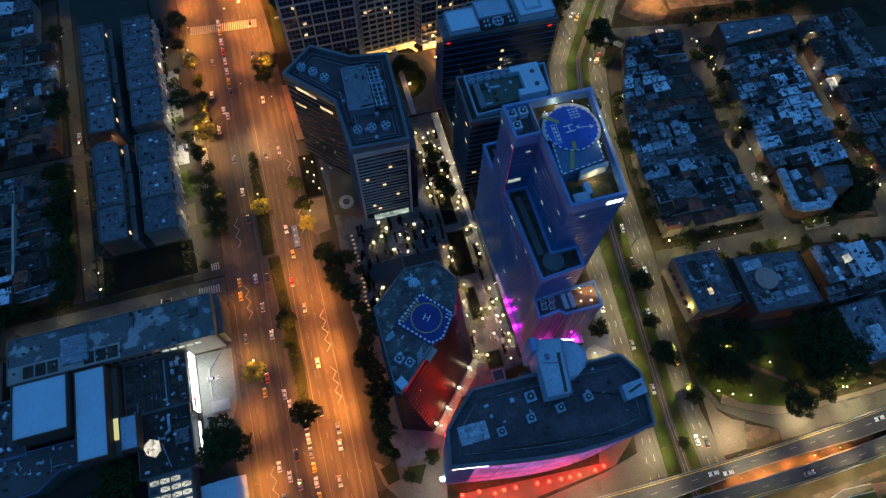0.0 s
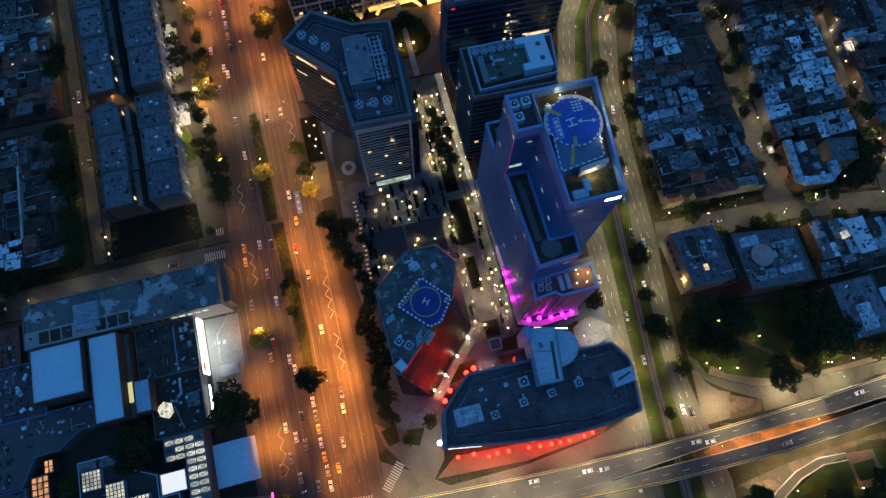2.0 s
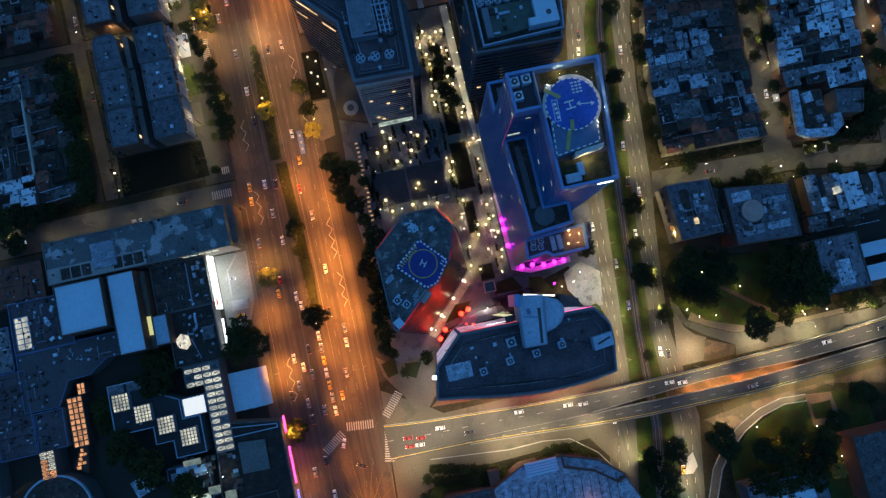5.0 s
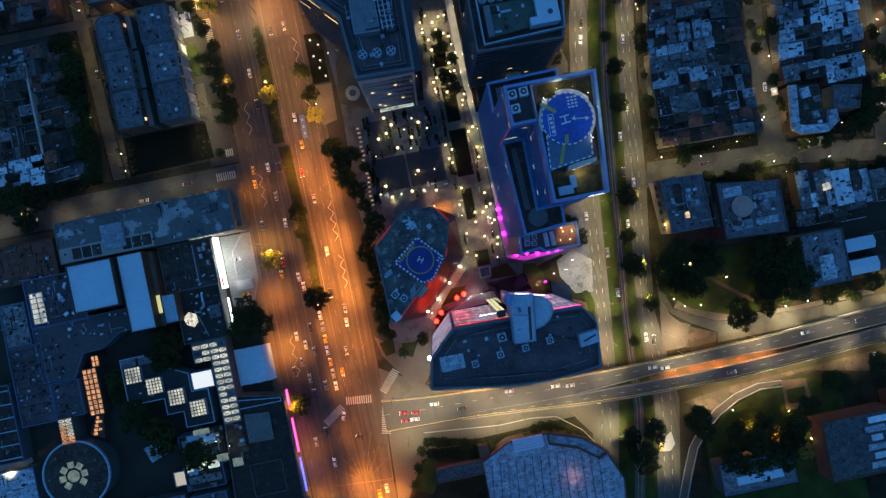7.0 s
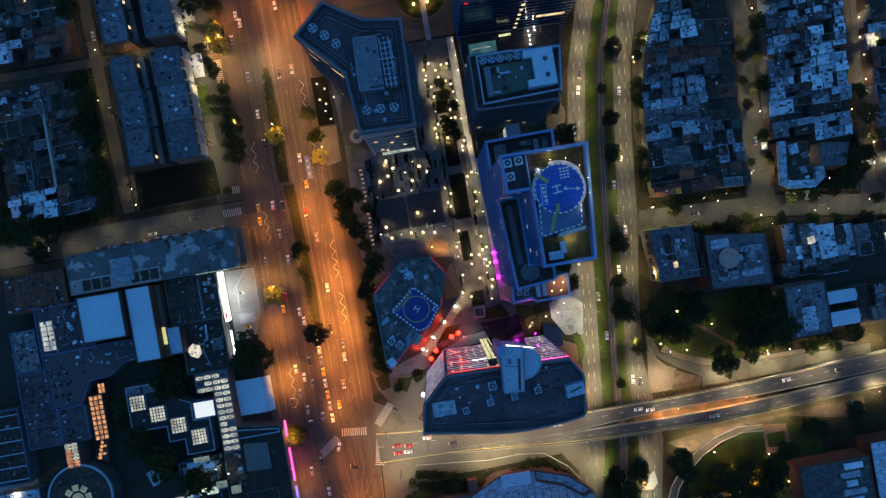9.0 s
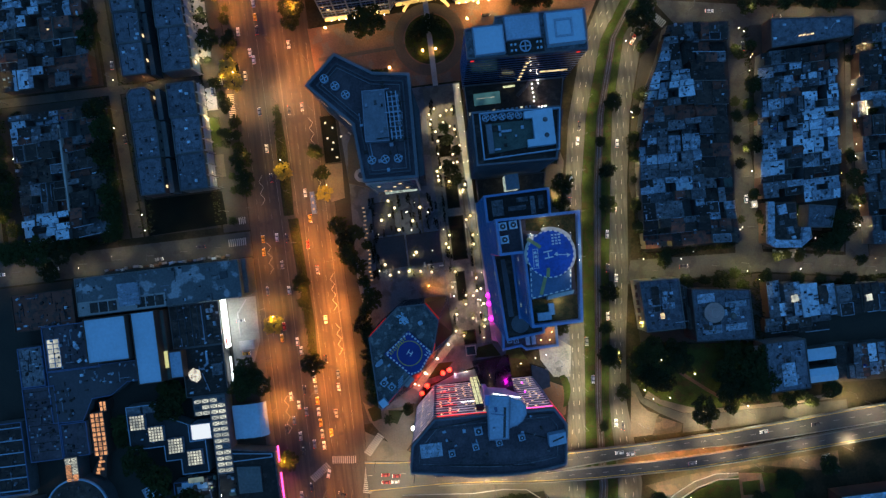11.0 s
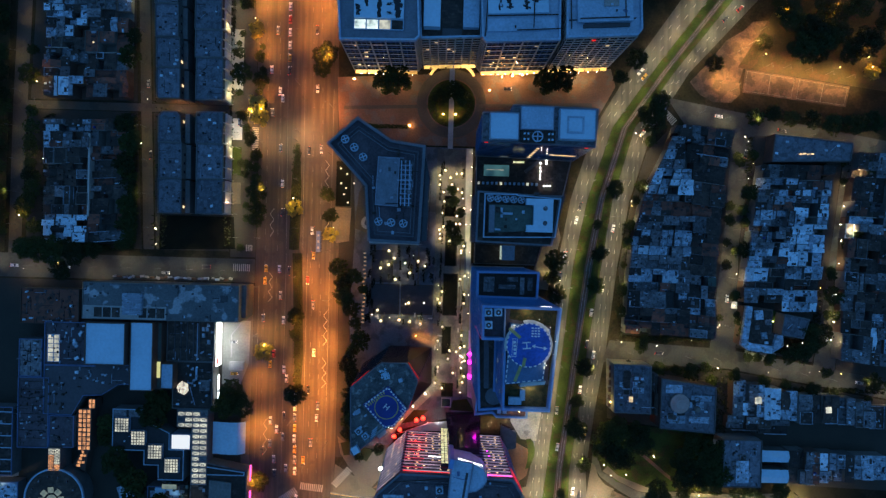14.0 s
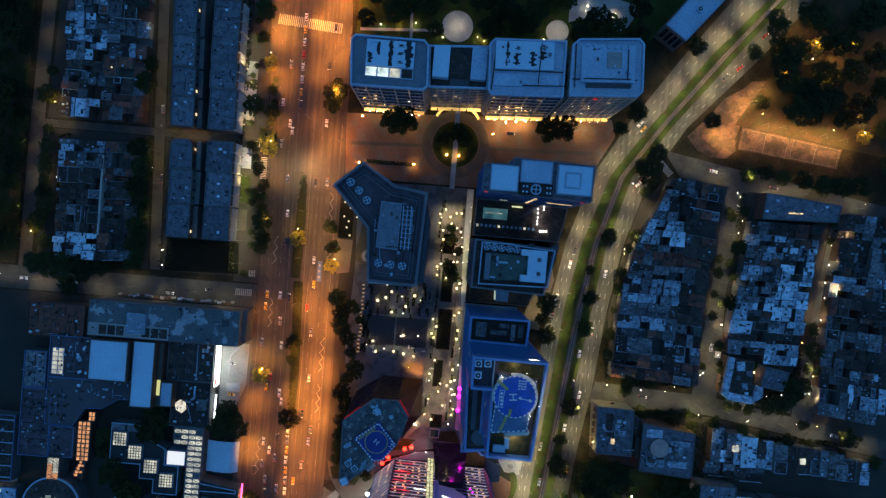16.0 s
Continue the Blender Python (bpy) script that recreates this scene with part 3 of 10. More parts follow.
zebra((-69, 288), (-31, 285), 6)
zebra((-41, 5), (-27, 3.5), 4)
zebra((-53, -4), (-43, 3), 4)
zebra((-22, -2), (-25, -16), 4.5)
zebra((-22, 6), (-12.5, 16.5), 4)
zebra((-82, 128), (-72, 128), 4)
zebra((158, 224), (166, 216), 4)
for a, b in (((-78, 214.7), (-73.2, 214.7)), ((-71.4, 207), (-71.4, 194)), ((-76, 185), (-70.6, 185)), ((-75, 139.3), (-70.6, 139.3))):
    zebra(a, b, 3.6, 1.0, 0.5, 0.17)
g = Geo()
for k in range(8):
    a = radians(20 + 20 * k)
    g.bar((-40 + 3 * math.cos(a), -36 + 3 * math.sin(a)), (-40 + 26 * math.cos(a) * 0.55, -36 + 26 * math.sin(a)), 0.22, 0.048)
for a, b in (((-53, -5), (-54, -36)), ((-54, -36), (-26, -38)), ((-26, -38), (-25, -20))):
    g.bar(a, b, 0.35, 0.049)
setting("junction_grid", g, paint_faint, "yellow box lines of the junction", "road marking")
g = Geo()
for share, y_from in ((0.33, -100), (0.66, -100)):
    for lo, hi in ((1, 2), (3, 4)):
        for row, nxt in zip(EAST, EAST[1:]):
            n = max(1, round(math.hypot(nxt[lo] - row[lo], nxt[0] - row[0]) / 8))
            for k in range(n):
                f0, f1 = k / n, (k + 0.35) / n
                at = lambda f: (row[lo] + (nxt[lo] - row[lo]) * f + share * (row[hi] - row[lo] + (nxt[hi] - nxt[lo] - row[hi] + row[lo]) * f), row[0] + (nxt[0] - row[0]) * f)
                g.bar(at(f0), at(f1), 0.18, 0.045)
setting("lane_dashes", g, paint_white, "white lane dashes beside the railway", "road marking")

# ---- viaduct ----
N_EDGE = [(-20, 1.5), (-4, -0.5), (42, -3.5), (86, -4.6), (129, -5), (174, -4), (238, -0.5), (330, 4)]
S_EDGE = [(-26, -15), (11, -16), (54, -18.2), (97, -20.8), (155, -22), (235, -18.5), (330, -14)]


def edge_at(edge, x):
    for (x0, y0), (x1, y1) in zip(edge, edge[1:]):
        if x <= x1:
            return y0 + (y1 - y0) * (x - x0) / (x1 - x0)
    return edge[-1][1]


def deck_height(x):
    s = min(1, max(0, (x - 18) / 62))
    return 0.12 + 5.9 * s * s * (3 - 2 * s)


asphalt_deck = surface("viaduct_asphalt", (0.058, 0.056, 0.05), 0.75, 1.2, 0.05, 0.3, 0.2, second=(0.044, 0.043, 0.04), amount=0.42)
stone_grey = surface("viaduct_concrete", (0.2, 0.195, 0.18), 0.85, 1.5, 0.12, 0.35, 0.2)


def deck(name, south, north, xs):
    v = thing(name, xs[0], south(xs[0]), 0, "pale concrete viaduct deck with yellow edge lines", "viaduct", kind="structure")
    top, walls, low = Geo(), [Geo(), Geo()], Geo()
    for a, b in zip(xs, xs[1:]):
        za, zb = deck_height(a), deck_height(b)
        top.poly([(a, south(a), za), (b, south(b), zb), (b, north(b), zb), (a, north(a), za)])
        for g, f, s in ((walls[0], south, 1), (walls[1], north, -1)):
            ya, yb = f(a), f(b)
            if (a < 12 and s == 1) or (a < 70 and f in (slot_low, slot_high)):
                continue
            p = [(a, ya, za + 0.9), (b, yb, zb + 0.9), (b, yb, max(0, zb - 1.2)), (a, ya, max(0, za - 1.2))]
            q = [(x, y + 0.35 * s, z) for x, y, z in p]
            g.poly(p), g.poly(q[::-1]), g.poly([p[0], p[1], q[1], q[0]])
        low.poly([(a, south(a), max(0.05, za - 1.2)), (a, north(a), max(0.05, za - 1.2)), (b, north(b), max(0.05, zb - 1.2)), (b, south(b), max(0.05, zb - 1.2))])
    part("road_surface", top, asphalt_deck, v)
    part("underside", low, concrete, v)
    for g in walls:
        if g.f:
            part("parapet", g, stone_grey, v)
    for f, s in ((south, 1), (north, -1)):
        if f in (slot_low, slot_high):
            continue
        g = Geo()
        for a, b in zip(xs, xs[1:]):
            za, zb = deck_height(a) + 0.015, deck_height(b) + 0.015
            g.poly([(a, f(a) + 0.8 * s, za), (b, f(b) + 0.8 * s, zb), (b, f(b) + 1.05 * s, zb), (a, f(a) + 1.05 * s, za)])
        part("edge_line", g, paint_yellow, v)
    g = Geo()
    x = xs[0]
    while x < xs[-1] - 4:
        m = lambda t: (south(t) + north(t)) / 2
        g.poly([(x, m(x) - 0.09, deck_height(x) + 0.016), (x + 3, m(x + 3) - 0.09, deck_height(x + 3) + 0.016), (x + 3, m(x + 3) + 0.09, deck_height(x + 3) + 0.016), (x, m(x) + 0.09, deck_height(x) + 0.016)])
        x += 9
    part("lane_dashes", g, paint_white, v)
    for x in range(70, 320, 28):
        if 98 < x < 128:
            continue
        y = (south(x) + north(x)) / 2
        part("pier", Geo().box(x - 0.7, y - 1.8, 0, x + 0.7, y + 1.8, deck_height(x) - 1.2), concrete, v)


XS = [-24, -10, 4, 14, 22, 30, 38, 46, 54, 62, 72, 84, 97, 112, 129, 150, 175, 205, 238, 280, 330]


SLOT = [(-30, -13.7, 0.05), (60, -13.9, 0.05), (80, -13.6, 0.35), (96, -13.3, 0.9), (124, -13.0, 2.0), (150, -13.0, 2.0), (180, -13.0, 1.1), (240, -10.2, 0.6), (335, -6, 0.5)]


def slot_at(x, sign):
    """One edge of the gap between the two decks."""
    for (x0, c0, w0), (x1, c1, w1) in zip(SLOT, SLOT[1:]):
        if x <= x1:
            f = (x - x0) / (x1 - x0)
            return c0 + (c1 - c0) * f + sign * (w0 + (w1 - w0) * f)
    return SLOT[-1][1] + sign * SLOT[-1][2]


def slot_low(x):
    return slot_at(x, -1)


def slot_high(x):
    return slot_at(x, 1)


deck("viaduct_north_deck", slot_high, lambda x: edge_at(N_EDGE, x), XS)
deck("viaduct_south_deck", lambda x: edge_at(S_EDGE, x), slot_low, XS)
OUTER = [(112, -82), (118.8, -65.2), (124.1, -53.1), (131.6, -44.1), (140.6, -36.7), (152.1, -31.2), (164.2, -28.5), (176.5, -29.4)]
INNER = [(116, -83), (122.6, -66.4), (128, -54.4), (134.6, -46.6), (143.2, -39.8), (153.4, -34.6), (165.2, -31.6), (176.3, -32.4)]
walk_way = Geo().prism(OUTER + INNER[::-1], 0, 0.19)
g = Geo()
for a, b in zip(INNER, INNER[1:]):
    g.bar(a, b, 0.4, 0.0, 0.8)
kerb = Geo()
for a, b in zip(OUTER, OUTER[1:]):
    kerb.bar(a, b, 0.35, 0.0, 0.5)
setting("curved_kerb", kerb, concrete, "low outer kerb of the curved walk", "kerb")
setting("brick_square", Geo().prism([(176.5, -29.6), (189, -31), (190.6, -45.6), (176.4, -45)], 0, 0.22), forecourt_brick, "red brick square beside the park", "pavement")
setting("square_lawn", Geo().prism([(178, -34.6), (187.6, -34.6), (187.4, -42.6), (178, -41.8)], 0, 0.3), grass, "square lawn in the brick paving", "lawn")
setting("traffic_island_south", Geo().prism([(110.5, -52.6), (113.6, -45.3), (116.6, -43.3), (117.3, -50.2), (114.3, -53)], 0, 0.17), concrete, "pale pointed traffic island", "traffic island")
setting("underpass_floor", Geo().flat([(112, -19), (188, -18), (188, -8), (112, -8)], 0.055), bare_ground, "brick floor under the viaduct", "pavement")
setting("street_corner_west", Geo().flat([(-224, 1), (-200.5, 7), (-200.5, 13.5), (-224, 13.5)], 0.158), concrete, "pale paving beside the dark hall", "pavement")
setting("curved_walk", walk_way, paving, "curved paved walk along the park", "pavement")
setting("curved_wall", g, concrete, "low curved concrete planter wall", "wall")

# ---- office buildings ----
def bands(parent, pts, z0, z1, pitch, deep, high, material, name="floor_band"):
    """A ledge round the building at each storey."""
    z = z0
    while z < z1 - 0.3:
        part(name, Geo().ring(grow(pts, deep), deep + 0.15, z, min(z + high, z1 - 0.05)), material, parent)
        z += pitch


def side(pts, i):
    return Vector(pts[i]), Vector(pts[(i + 1) % len(pts)])


def pane(parent, a, b, u0, u1, z0, z1, material, out=0.3, name="window", label=""):
    """A thin upright pane on the side a-b of a building, at a share of its length."""
    d = (b - a).normalized()
    n = Vector((d.y, -d.x))
    p, q = a.lerp(b, u0) + n * out, a.lerp(b, u1) + n * out
    r, s = q - n * 0.25, p - n * 0.25
    return part(name, Geo().prism([tuple(p), tuple(q), tuple(r), tuple(s)], z0, z1), material, parent, label)


def chiller(parent, x, y, z, s=2.6, deg=0.0, h=2.2, material=None):
    body = part("cooling_unit", Geo().turned(x, y, s, s, z, z + h, deg), material or roof_blue, parent, "pale box-shaped cooling unit with a round fan")
    part("fan_ring", Geo().tube(x, y, z + h, z + h + 0.35, s * 0.36, 14), frame_dark, body)
    part("fan_hub", Geo().tube(x, y, z + h + 0.35, z + h + 0.5, s * 0.12, 8), metal_white, body)
    return body


def round_fan(parent, x, y, z, r=1.7):
    body = part("cooling_fan", Geo().tube(x, y, z, z + 1.8, r * 1.05, 18, r), roof_blue, parent, "round rooftop cooling fan with a pale rim")
    part("fan_throat", Geo().tube(x, y, z + 1.8, z + 1.84, r * 0.82, 16), frame_dark, body)
    for k in range(4):
        part("fan_blade", Geo().turned(x + 0.45 * r * math.cos(k * 1.571 + 0.4), y + 0.45 * r * math.sin(k * 1.571 + 0.4), r * 0.75, r * 0.26, z + 1.86, z + 1.92, math.degrees(k * 1.571 + 0.4)), roof_blue, body)
    return body


def letter(parent, text, x, y, z, size, deg, material):
    c = bpy.data.curves.new("letter", "FONT")
    c.body, c.size, c.align_x, c.align_y = text, size, "CENTER", "CENTER"
    tmp = bpy.data.objects.new("letter", c)
    me = bpy.data.meshes.new_from_object(tmp)
    bpy.data.objects.remove(tmp)
    me.materials.clear()
    me.materials.append(material)
    me.transform(pose(x, y, z, 0, 0, deg))
    ob = new("letter", me)
    ob.parent = parent
    if parent.type == "EMPTY":
        ob.matrix_parent_inverse = Matrix.Translation(parent.location).inverted()
    return ob


def dashes(parent, pts, z, wide, step, material, name="edge_marking"):
    for i in range(len(pts)):
        a, b = side(pts, i)
        n = max(1, round((b - a).length / step))
        for k in range(n):
            part(name, Geo().bar(tuple(a.lerp(b, (k + 0.2) / n)), tuple(a.lerp(b, (k + 0.75) / n)), wide, z), material, parent)


def stepped_tower():
    t = thing("office_tower", 66, 95, 0, "tall stepped office tower of blue banded glass with a rooftop helipad", "office tower")
    high = [(61, 78.7), (79.8, 78.6), (83.5, 120), (52, 120.4), (52.2, 107), (61, 107)]
    west = [(54, 69.2), (70.3, 70.6), (70.6, 78.6), (60.9, 78.6), (60.9, 106.9), (52.3, 106.9)]
    north = [(52, 120.5), (80, 120.2), (80.6, 132.6), (52, 132.3)]
    south = [(53.6, 61.5), (62, 62.5), (64, 60.5), (79, 60.5), (79.4, 70.6), (54.2, 69.1)]
    podium = [(51.6, 60), (60, 56.5), (80, 57.5), (81, 71), (83, 78), (84, 121), (81.2, 133), (51.3, 133)]
    for name, pts, z, cover in (("high_block", high, 100.6, membrane), ("west_block", west, 68.6, ROOF[0]), ("north_block", north, 63, ROOF[0]), ("south_block", south, 48, membrane)):
        part(name, Geo().prism(pts, 7, z), glass_blue, t)
        if name != "south_block":
            bands(t, pts, 9, z, 3.0, 0.16, 0.55, tower_band)
        else:
            for i in range(len(pts)):
                a, b = side(pts, i)
                n = max(2, round((b - a).length / 1.6))
                for k in range(n):
                    pane(t, a, b, k / n, k / n + 0.4 / n, 8, z - 0.5, aluminium_pale, 0.3, "fin")
        part("roof_deck", Geo().flat(grow(pts, -0.4), z + 0.02), cover, t)
        part("parapet", Geo().ring(grow(pts, 0.3), 1.0, z - 1.2, z + (4.1 if name == "high_block" else 1.5)), tower_edge, t, "pale blue-grey metal parapet")
    part("podium", Geo().prism(podium, 0, 7), glass_dark, t)
    part("podium_roof", Geo().ring(podium, 2.4, 7.0, 7.3), concrete, t)
    # lit panes scattered over the walls
    rng = random.Random(5)
    for pts, i, z0, z1, count in ((high, 4, 72, 100, 2), (high, 5, 72, 100, 5), (high, 0, 12, 100, 6), (high, 3, 70, 100, 3), (west, 5, 12, 66, 6), (high, 1, 15, 100, 4), (west, 0, 52, 66, 1)):
        a, b = side(pts, i)
        for _ in range(count):
            u = rng.uniform(0.05, 0.85)
            z = 9 + 3.0 * round((rng.uniform(z0, z1) - 9) / 3.0) + 1.1
            pane(t, a, b, u, u + 1.6 / (b - a).length, z, z + 0.8, window_cool, 0.1)
    a, b = side(high, 4)
    pane(t, a, b, 0.05, 0.6, 75.5, 77.5, window_cool, 0.1)
    a, b = side(high, 0)
    pane(t, a, b, 0.68, 0.96, 99.6, 101.8, neon_white, 0.35, "sign_panel", "white glowing sign panel")
    a, b = side(high, 2)
    pane(t, a, b, 0.1, 0.24, 99.8, 100.8, neon_white, 0.35, "sign_panel", "white glowing sign panel")
    # helipad
    deck = [(61.4, 89.2), (76.9, 91.2), (79.2, 111.5), (63.4, 113.6)]
    part("helipad_deck", Geo().prism(deck, 100.65, 105.6), surface("helipad_grey_blue", (0.07, 0.14, 0.26), 0.7, 1.5, 0.2, 0.3, 0.0), t, "blue-grey helipad deck")
    dashes(t, grow(deck, -0.35), 105.62, 0.45, 2.0, pad_paint)
    cx, cy, pr = 70.6, 105.3, 8.7
    pad = part("helipad_disc", Geo().tube(cx, cy, 105.3, 106.1, pr, 48), heli_blue, t, "bright blue round landing pad")
    dashes(t, circle(cx, cy, pr + 0.05, 28), 106.12, 0.5, 1.9, pad_paint, "pad_edge")
    # lit rim of the pad, shown as pale arcs
    for a0, a1, wide in ((-42, 28, 0.8), (34, 104, 1.3), (128, 196, 0.9)):
        rim = Geo().prism(circle(cx, cy, pr + 0.1 + wide, 14, a0, a1) + circle(cx, cy, pr + 0.1, 14, a0, a1)[::-1], 105.61, 105.76)
        part("pad_lit_rim", rim, concrete_pale, t, "pale rim round the landing pad, its glow put into the colour")
    letter(pad, "H", 70.0, 105.2, 106.115, 4.9, 96, pad_paint)
    g = Geo().bar((72.4, 104.9), (77.4, 104.2), 0.36, 106.12)
    for x, y, k in ((77.6, 104.17, 1), (72.2, 104.93, -1)):
        g.poly([(x + 0.4 * k, y, 106.121), (x - 1.0 * k, y + 0.9, 106.121), (x - 1.0 * k, y - 0.8, 106.121)])
    part("arrow_marking", g, pad_paint, pad)
    for k in range(4):
        for j in range(3):
            part("marking_bar", Geo().turned(72.0 + 1.25 * j, 112.2 - 1.1 * k, 0.95 - 0.2 * ((k + j) % 2), 0.55, 106.11, 106.125, -8), pad_paint, pad)
    g = Geo()
    for k in range(4):
        g.turned(64.9 + 0.08 * k, 106.4 - 1.5 * k, 1.0, 1.0, 106.11, 106.125, 8)
    g.ring([(63.8, 100.6), (65.7, 100.5), (66.1, 107.8), (64.1, 107.9)], 0.2, 106.11, 106.12)
    part("marking_box", g, pad_paint, pad)
    olive = surface("walkway_olive", (0.34, 0.32, 0.13), 0.8, 2, 0.3, 0.3, 0.1)
    for a, b, z in (((62.6, 112.0), (67.2, 108.2), 106.13), ((69.2, 100.2), (68.6, 96.8), 106.13), ((67.8, 97.0), (65.4, 90.6), 105.65)):
        part("walkway", Geo().bar(a, b, 1.3, z, 0.12), olive, t, "olive walkway across the helipad deck")
    part("roof_garden", Geo().flat([(61.8, 79.6), (78.9, 79.5), (79.7, 88.6), (61.8, 88.6)], 100.66), turf, t, "brown-green roof garden")
    part("roof_garden", Geo().flat([(79.6, 90), (80.2, 90), (82.5, 119), (63.6, 119.2), (63.2, 115), (80.4, 112.5)], 100.67), turf, t, "brown-green roof garden")
    # the ledge's glare comes from pale colour and an added light
    part("light_ledge", Geo().prism([(67.6, 88.2), (77.6, 89.5), (78, 90.8), (72, 90.4), (68, 89.7)], 100.65, 105.0), concrete_pale, t, "white curved ledge, its brightness put into the pale colour")
    part("roof_cabin", Geo().box(68.2, 82.2, 100.65, 70.2, 86.6, 102.6), roof_blue, t)
    part("roof_cabin", Geo().box(63.6, 80.4, 100.65, 68.8, 83.4, 102.4), roof_blue, t)
    for x, y in ((54.4, 117.6), (54.6, 112.6), (58.4, 117.8)):
        chiller(t, x, y, 100.65, 3.0, 2, 2.8, metal_white)
    part("roof_pit_wall", Geo().box(60.8, 107.9, 100.65, 61.3, 119.4, 104.2), aluminium_pale, t)
    # terraces
    path = surface("terrace_path", (0.1, 0.11, 0.13), 0.85, 2, 0.3, 0.25, 0.1)
    part("terrace_path", Geo().flat([(56, 79), (58.2, 79), (58, 95), (57.2, 104), (55.4, 104), (55.6, 94)], 68.66), path, t)
    part("terrace_circle", Geo().tube(60.6, 75.4, 68.6, 68.8, 3.9, 24), path, t)
    for x0, y0, x1, y1 in ((55, 123, 60, 130), (62, 124.5, 70, 126.5), (72, 122, 74, 130), (66, 128, 71, 130), (75.5, 124, 78, 130)):
        part("roof_bed", Geo().box(x0, y0, 63, x1, y1, 63.5), ROOF[1], t)
    for x, y in ((57, 65.5), (60, 65), (57.4, 67.8), (60.6, 67.6)):
        chiller(t, x, y, 48, 2.2, 0, 1.4)
    for x in (64.5, 67.2):
        part("duct", Geo().box(x, 62.5, 48, x + 1.8, 68.5, 49.6), roof_blue, t)
    for x, y in ((71.5, 64), (73, 67.5), (75.5, 63.5), (76.8, 67), (72.8, 69.2)):
        part("terrace_lamp", Geo().ball(x, y, 48.9, 0.22, 6), sodium, t)
    # added fill lights that brighten the pad's rim, each with a tiny bulb
    for k in range(7):
        a = radians(-50 + 30 * k)
        part("pad_fill_bulb", Geo().ball(71.0 + 10.6 * math.cos(a), 105.6 + 10.6 * math.sin(a), 105.75, 0.08, 6), warm, t)
        lamp("rim_light", "POINT", (71.0 + 10.8 * math.cos(a), 105.6 + 10.8 * math.sin(a), 106.6), (1.0, 0.86, 0.55), 150, t, 0.5)
    lamp("terrace_light", "POINT", (76.5, 67, 50.5), (1.0, 0.5, 0.12), 900, t, 0.4)
    # fill lights without fixtures for the roof garden and the ledge
    lamp("garden_light", "POINT", (81.4, 98, 102.4), (1.0, 0.8, 0.4), 330, t, 0.3)
    lamp("garden_south_light", "POINT", (81.0, 88, 102.2), (1.0, 0.8, 0.45), 110, t, 0.3)
    lamp("ledge_light", "POINT", (72, 87.0, 102.6), (1.0, 0.85, 0.5), 650, t, 0.3)
    lamp("garden_north_light", "POINT", (70, 118.2, 102.4), (1.0, 0.8, 0.4), 280, t, 0.3)
    part("neon_line", Geo().box(51.65, 106.7, 62, 51.8, 106.88, 101), lit("dim_magenta_tube", (1.0, 0.06, 0.45), 0.14), t, "dim magenta light tube up the corner")
    g = Geo().bar((51.6, 97), (52.2, 88), 0.4, 8, 4)
    part("neon_line", g, strip_violet, t)


stepped_tower()


def magenta_lamp(x, y):
    t = thing("floodlight", x, y, 7.2, "magenta floodlight on the podium roof of the tower", "floodlight", "magenta floodlights")
    part("post", Geo().tube(x, y, 7.2, 8.6, 0.12, 8), frame_dark, t)
    # ball larger than a real head, its size takes in the glow
    part("lamp_head", Geo().ball(x, y, 9.2, 1.0, 12), magenta, t)
    lamp("flood_beam", "POINT", (x, y, 10.3), (1.0, 0.04, 0.9), 110, t, 0.4)


for x, y in ((52.2, 84), (52.2, 79.6), (52.4, 71.6), (56.6, 60.4), (61.6, 60.2), (66.8, 59), (72, 59), (76.4, 59)):
    magenta_lamp(x, y)


stair_glow = lit_uneven("lit_stair", (0.9, 0.9, 0.5), 0.75, 0.5)


